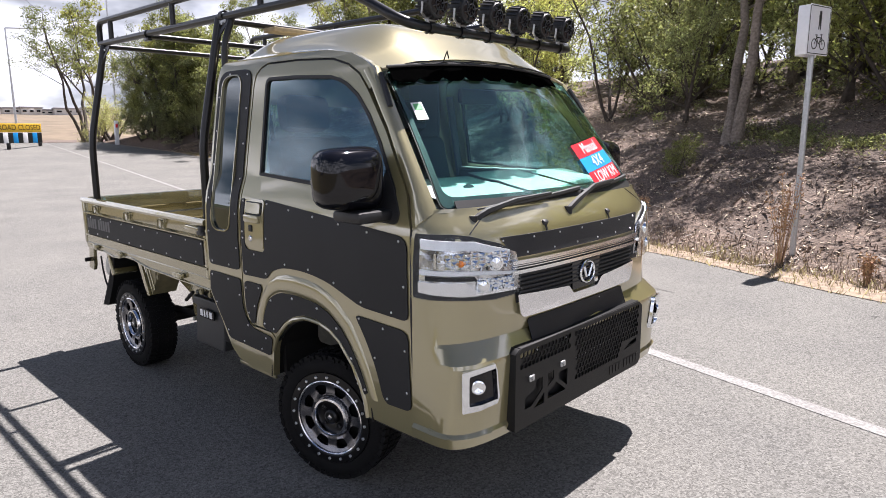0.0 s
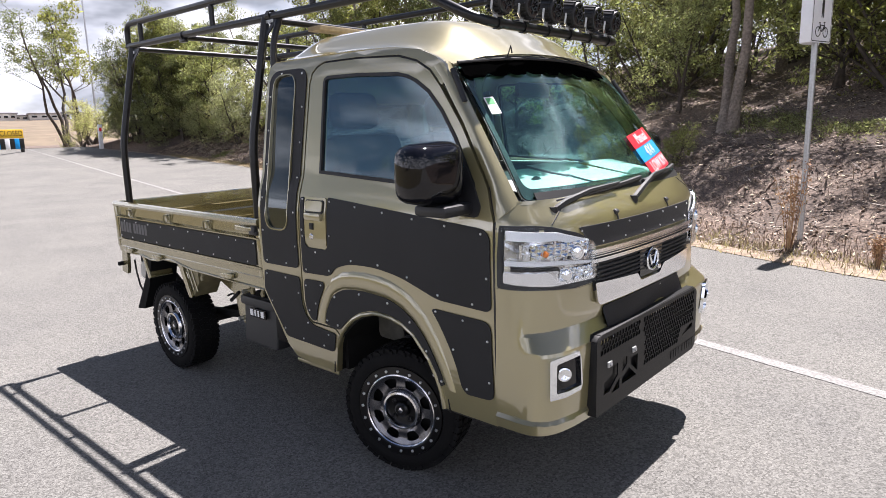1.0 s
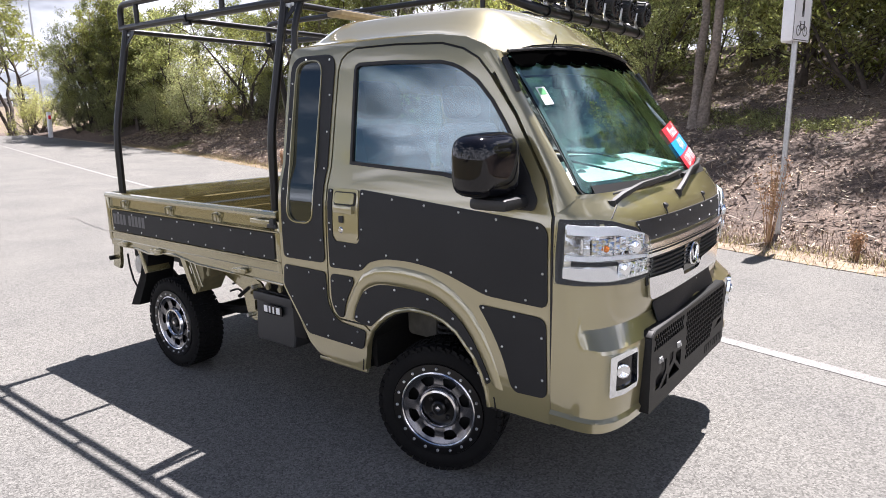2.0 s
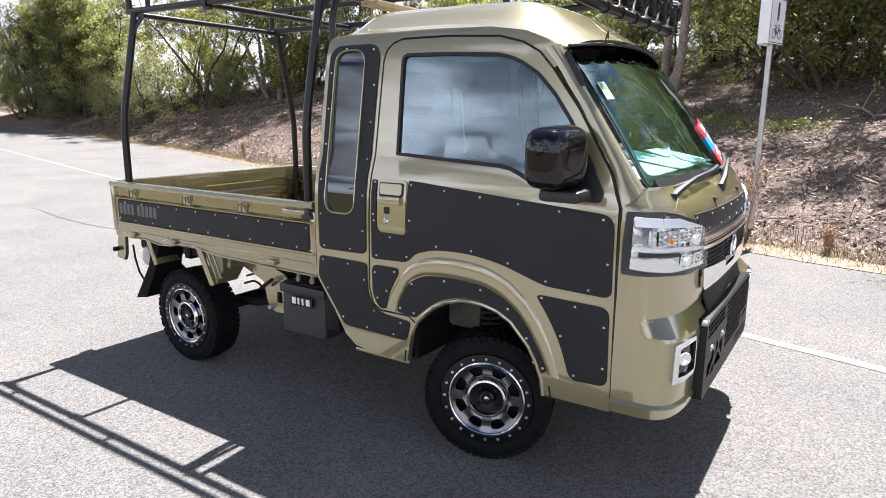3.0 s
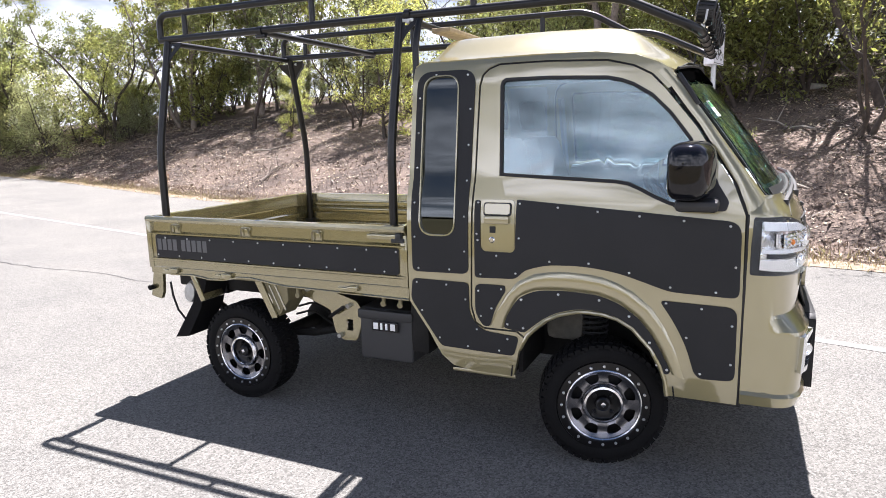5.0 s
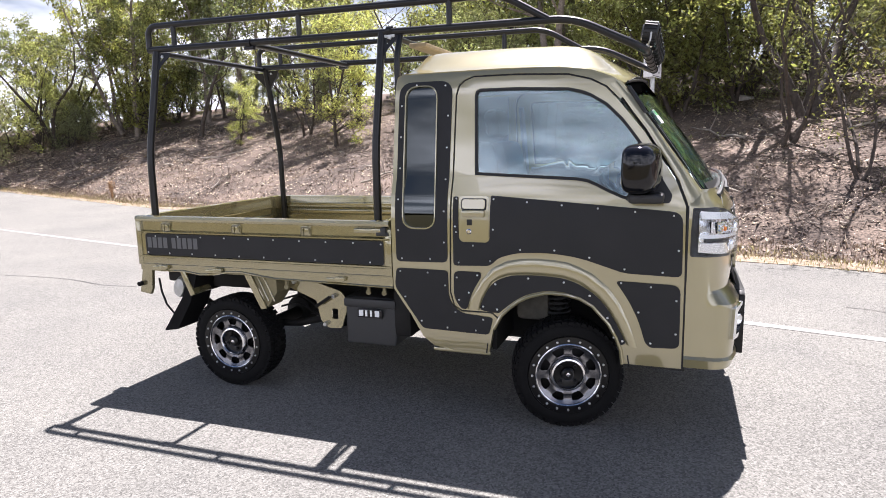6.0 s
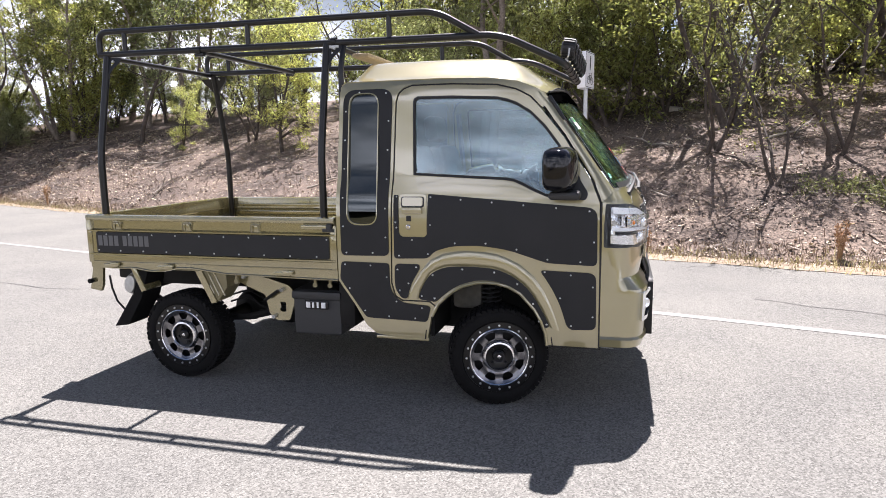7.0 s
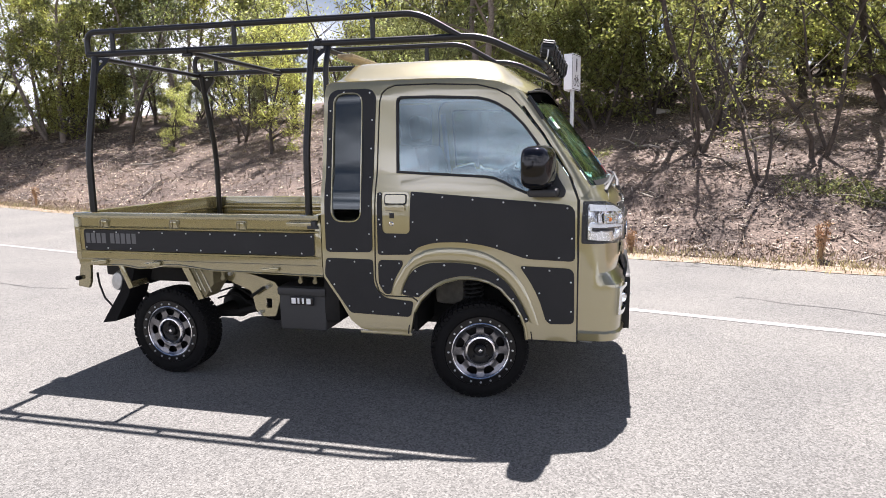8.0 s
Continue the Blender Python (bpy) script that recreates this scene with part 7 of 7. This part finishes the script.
# low pale green ground cover
M_COVER = leafy("pale_ground_cover", (0.16, 0.165, 0.085))
cover_rng = np.random.default_rng(17)
spots = []
for cu, cv, cr in ((-4.1, 9.2, 0.5), (-3.4, 8.9, 0.45), (-2.8, 8.5, 0.5), (-2.0, 8.5, 0.35), (2.1, 6.9, 0.45), (2.7, 6.5, 0.35), (-34.0, 8.3, 0.6)):
    for _ in range(60):
        du, dv = cover_rng.normal(size=2) * cr * np.array([0.8, 0.4])
        spots.append(tuple(at_road(cu + du, cv + dv, ground_z(cu + du, cv + dv) + 0.05)))
cover = mesh_part("ground_cover", leaf_mesh("ground_cover", spots, [0.12] * len(spots), 26, 0.045, 0.0, cover_rng), M_COVER, angle=180)
tagged(cover, "low pale green ground cover on the littered bank", "ground cover", kind="stuff")


M_WEED = shader("rusty_dry_weed", (0.36, 0.22, 0.12), rough=0.9, island=0.35)


def dry_weed(u, v, tall, seed):
    """A dry weed: bundle of upright stalks with seed heads."""
    r = random.Random(seed)
    root = tagged(new("dry_weed"), "tall straw-coloured dry weed at the road edge", "weed", group="dry weeds at the road edge")
    root.location = at_road(u, v, ground_z(u, v))
    b_ = bmesh.new()
    pts = []
    for k in range(14):
        a, l = r.uniform(0, 6.28), r.uniform(0.05, 0.22)
        h = tall * r.uniform(0.6, 1.0)
        e = Vector((l * math.cos(a) * h, l * math.sin(a) * h, h))
        tube(b_, [(0.02 * math.cos(a), 0.02 * math.sin(a), -0.02), e * 0.5 + Vector((0.01, 0, 0)), e], [0.006, 0.004, 0.002], 4)
        pts += [tuple(e * f) for f in (0.55, 0.7, 0.82, 0.92, 1.0)]
    tagged(part("stalk", b_, M_WEED, root), kind="stuff")
    me = leaf_mesh("seed_head", pts, [0.05] * len(pts), 7, 0.035, -0.4, np.random.default_rng(seed))
    tagged(mesh_part("seed_head", me, M_WEED, root, angle=180), kind="stuff")


for u, v, h, sd in ((-1.12, 4.85, 0.98, 1), (-0.2, 4.65, 0.3, 3), (-3.2, 5.2, 0.5, 4), (1.9, 4.8, 0.45, 5), (-16.5, 6.3, 0.5, 6)):
    dry_weed(u, v, h, sd)

# fallen branches
for k, (u, v, ln, az) in enumerate(((-15.5, 9.4, 2.2, 0.2), (-1.2, 9.2, 1.6, 2.4), (-7.5, 7.6, 1.4, 1.0), (-18.0, 9.0, 1.8, 2.8), (1.4, 9.6, 1.3, 0.6), (-5.6, 6.9, 1.2, 0.2), (-12.8, 7.4, 1.5, 1.9), (2.6, 6.4, 1.2, 2.7), (-21.5, 8.6, 2.0, 1.2))):
    b = bmesh.new()
    r = random.Random(k)
    pts = []
    for j in range(6):
        t = j / 5 - 0.5
        uu, vv = u + ln * t * math.cos(az), v + ln * t * math.sin(az) + 0.08 * r.uniform(-1, 1)
        pts.append(at_road(uu, vv, ground_z(uu, vv) + 0.03 + 0.05 * r.random()))
    tube(b, pts, [0.025, 0.024, 0.02, 0.016, 0.012, 0.006], 6)
    for j in (2, 3):
        q = pts[j] + Vector((r.uniform(-0.3, 0.3), r.uniform(-0.3, 0.3), r.uniform(0.1, 0.35)))
        tube(b, [pts[j], q], [0.012, 0.004], 5)
    tagged(part("fallen_branch", b, M_TWIG), "grey fallen branch lying on the littered bank", "branch", group="fallen branches on the bank")
b = bmesh.new()
box(b, -0.22, 0.22, -0.10, 0.10, -0.03, 0.09, 0.03)
for v in b.verts:
    v.co += Vector((0.03 * noise.noise(v.co * 9), 0.03 * noise.noise(v.co * 7 + Vector((4, 0, 0))), 0.03 * noise.noise(v.co * 8)))
rock = part("pale_rock", b, shader("pale_stone", (0.62, 0.58, 0.54), rough=0.85, grain=(20, 0.3), bump=(25, 0.6)))
rock.matrix_basis = Matrix.Translation(at_road(-1.2, 11.8, ground_z(-1.2, 11.8) + 0.03)) @ pose(0, 0, 0, 12, 8, 15)
tagged(rock, "pale flat rock on the leaf-littered bank", "rock")

# ---- path sign ----
sign = tagged(new("path_sign"), "white shared path sign on a galvanised pole at the road edge", "sign")
SP = Vector((0.12, 5.33, 0))
sign.location = (SP.x, SP.y, 0.0)
b = bmesh.new()
tube(b, [(0, 0, -0.05), (0, 0, 2.60)], 0.030, 14)
part("pole", b, M_STEEL, sign, "galvanised pole")
b = bmesh.new()
tube(b, [(0, 0, 2.60), (0, 0, 2.625)], [0.032, 0.020], 14)
part("pole_cap", b, M_STEEL, sign)
M_SIGN = shader("white_sign_sheet", (0.82, 0.82, 0.84), rough=0.35, grain=(30, 0.05))
M_INK = shader("black_sign_ink", (0.015, 0.015, 0.015), rough=0.4, grain=(30, 0.05))
sx, sy = Vector((0.243, 0.970, 0)), Vector((0.970, -0.243, 0))        # along the face, out of the face


def face(name, outline, holes, out, thick, mat, parent=sign):
    return part(name, sheet(outline, holes, lambda a, z: (tuple(sx * a + sy * out + Vector((0, 0, z))), tuple(-sy)), thick), mat, parent)


plate_o = fillet([(-0.20, 2.13), (0.20, 2.13), (0.20, 2.61), (-0.20, 2.61)], 0.03, 4)
plate = face("sign_plate", plate_o, [], 0.055, 0.004, M_SIGN)
face("sign_border", grown(plate_o, -0.010), [grown(plate_o, -0.018)], 0.057, 0.001, M_INK, plate)
back_o = fillet([(-0.20, 2.12), (0.20, 2.12), (0.20, 2.60), (-0.20, 2.60)], 0.03, 4)
face("rear_plate", back_o, [], -0.055, 0.004, M_SIGN)
for z in (2.22, 2.50):
    b = bmesh.new()
    box(b, -0.05, 0.05, -0.04, 0.04, z - 0.012, z + 0.012, 0.003)
    part("sign_clamp", b, M_STEEL, sign)
b = bmesh.new()
box(b, -0.055, 0.055, -0.203, -0.199, 2.13, 2.60, 0.001, Matrix.Rotation(math.atan2(sy.y, sy.x), 4, "Z"))
part("sign_side", b, M_SIGN, sign)
face("upright_mark", fillet([(-0.022, 2.375), (-0.010, 2.375), (0.0, 2.45), (0.012, 2.375), (0.026, 2.375), (0.022, 2.555), (-0.016, 2.555)], 0.006, 2), [], 0.058, 0.0015, M_INK, plate)
for cy in (-0.075, 0.075):
    c_o = [(cy + 0.052 * math.cos(2 * math.pi * k / 28), 2.235 + 0.052 * math.sin(2 * math.pi * k / 28)) for k in range(28)]
    c_i = [(cy + 0.042 * math.cos(2 * math.pi * k / 28), 2.235 + 0.042 * math.sin(2 * math.pi * k / 28)) for k in range(28)]
    face("cycle_wheel", c_o, [c_i], 0.058, 0.0015, M_INK, plate)


def stroke(a, c, w=0.009):
    d = Vector((c[0] - a[0], c[1] - a[1])).normalized()
    n = Vector((-d.y, d.x)) * w / 2
    return [(a[0] + n.x, a[1] + n.y), (c[0] + n.x, c[1] + n.y), (c[0] - n.x, c[1] - n.y), (a[0] - n.x, a[1] - n.y)]


for a, c in (((-0.075, 2.235), (-0.035, 2.30)), ((-0.035, 2.30), (0.050, 2.30)), ((0.050, 2.30), (0.0, 2.235)), ((0.0, 2.235), (-0.045, 2.315)), ((0.075, 2.235), (0.048, 2.325)), ((-0.065, 2.322), (-0.025, 2.322)), ((0.030, 2.330), (0.065, 2.330))):
    face("cycle_tube", stroke(a, c), [], 0.058, 0.0015, M_INK, plate)

# ---- far end of the road ----
M_YELLOW = shader("yellow_board", (0.75, 0.46, 0.03), rough=0.5, grain=(4, 0.1))
barrier = tagged(new("road_barrier"), "yellow and striped road closed barrier across the road", "barrier")
bc, bw = Vector((-29.6, 5.80, 0.68)), Vector((-0.28, 0.96, 0)).normalized()
barrier.matrix_basis = Matrix.Translation(bc) @ Matrix.Rotation(math.atan2(-bw.y, -bw.x) + math.pi, 4, "Z") @ Matrix.Diagonal((0.345, 0.345, 0.40, 1))
b = bmesh.new()
box(b, -2.6, 2.6, -0.05, 0.05, 1.85, 2.75, 0.02)
board = part("top_board", b, M_YELLOW, barrier, "yellow board with black words")
text_part("board_words", "ROAD CLOSED", 0.80, Matrix.Translation((0, -0.056, 2.3)) @ pose(0, 0, 0, 90, 0, 0), M_INK, board, "black lettering", 0.92)
for k in range(9):
    b = bmesh.new()
    x = -2.6 + 5.2 / 9 * k
    box(b, x, x + 5.2 / 9 - 0.01, -0.05, 0.05, 0.72, 1.80, 0.01)
    part("stripe_panel", b, M_INK if k % 2 == 0 else (M_SIGN if k % 4 == 1 else M_BLUE), barrier)
for x in (-1.5, 2.3):
    b = bmesh.new()
    box(b, x - 0.18, x + 0.18, -0.12, 0.12, 0.0, 0.75, 0.02)
    part("leg", b, M_CHASSIS, barrier)
gp = tagged(new("guide_post"), "white guide post at the far road edge", "post")
gp.matrix_basis = Matrix.Translation((-28.95, 9.4, 0.84)) @ pose(0, 0, 0, 0, 5, 0)
b = bmesh.new()
box(b, -0.05, 0.05, -0.09, 0.09, 0, 1.08, 0.025)
part("post_body", b, M_SIGN, gp)
b = bmesh.new()
box(b, 0.045, 0.056, -0.05, 0.05, 0.78, 0.94, 0.003)
part("reflector_strip", b, M_RED, gp)
for x, y, h in ((-56.9, 12.5, 8.7), (-52.1, 18.2, 12.0)):
    lp = tagged(new("street_lamp"), "thin grey street lamp with a single arm", "street lamp", group="street lamps far down the road")
    lp.location = (x, y, 0.5)
    b = bmesh.new()
    tube(b, [(0, 0, 0), (0, 0, h)], [0.10, 0.05], 8)
    part("lamp_post", b, M_STEEL, lp)
    b = bmesh.new()
    tube(b, [(0, 0, h), (0.7, 2.2, h + 0.1)], [0.05, 0.035], 6)
    part("lamp_arm", b, M_STEEL, lp)
    b = bmesh.new()
    box(b, 0.55, 0.95, 2.0, 2.7, h + 0.03, h + 0.15, 0.03)
    part("lamp_head", b, M_STEEL, lp)
M_FAR = shader("far_scrub", (0.085, 0.10, 0.05), rough=0.95, grain=(0.3, 0.5), stain=(0.05, 0.6, (0.16, 0.15, 0.09)))
rows = []
for k in range(5):
    row = []
    for i in range(61):
        a = radians(60 + 62 * i / 60)
        d = 210 + 22 * k
        h = (0, 5.0, 8.5, 9.5, 0)[k] * (0.7 + 0.5 * noise.noise((i * 0.21, k, 3)))
        row.append((-d * math.sin(a), d * math.cos(a), h - 0.05))
    rows.append(row)
slope = [[(-d * math.sin(radians(62 + 33 * i / 40)), d * math.cos(radians(62 + 33 * i / 40)), h + 0.25 * noise.noise((i * 0.3, d * 0.05, 2))) for i in range(41)] for d, h in ((62, -0.2), (80, 1.4), (110, 2.9), (150, 4.6), (185, 5.8), (206, 5.9))]
tagged(part("far_slope", grid(slope), shader("dry_far_slope", (0.22, 0.165, 0.11), rough=0.95, grain=(0.5, 0.4), stain=(0.08, 0.6, (0.13, 0.115, 0.07))), angle=180), "dry brown slope rising beyond the road", "slope", kind="structure")
tagged(part("far_hill", grid(rows), M_FAR, angle=180), "low scrub-covered hill in the distance", "hill", kind="structure")
M_HOUSE = shader("pale_far_wall", (0.62, 0.60, 0.58), rough=0.8, grain=(0.6, 0.15))
M_FARROOF = shader("grey_far_roof", (0.35, 0.34, 0.35), rough=0.7, grain=(0.5, 0.15))
hr = random.Random(3)
for k in range(9):
    d, a = 182 + 8 * hr.random(), radians(70.5 + 1.3 * k)
    hs = tagged(new("far_shed"), "pale low shed far beyond the road", "shed", group="pale sheds in the distance")
    hs.matrix_basis = Matrix.Translation((-d * math.sin(a), d * math.cos(a), 5.6)) @ Matrix.Rotation(a + 0.3 * hr.random(), 4, "Z")
    w, h = 2.6 + 3.5 * hr.random(), 1.0 + 0.8 * hr.random()
    b = bmesh.new()
    box(b, -w / 2, w / 2, -3, 3, 0, h, 0.05)
    wall = part("shed_wall", b, M_HOUSE, hs)
    b = bmesh.new()
    box(b, -w / 2 - 0.3, w / 2 + 0.3, -3.3, 3.3, h, h + 0.4, 0.1)
    part("shed_roof", b, M_FARROOF, hs)
    for j in range(3):
        b = bmesh.new()
        box(b, -w / 2 + w * (j + 0.2) / 3, -w / 2 + w * (j + 0.75) / 3, -3.06, -2.98, h * 0.45, h * 0.75, 0.02)
        part("shed_window", b, M_GLOSSBLACK, wall)
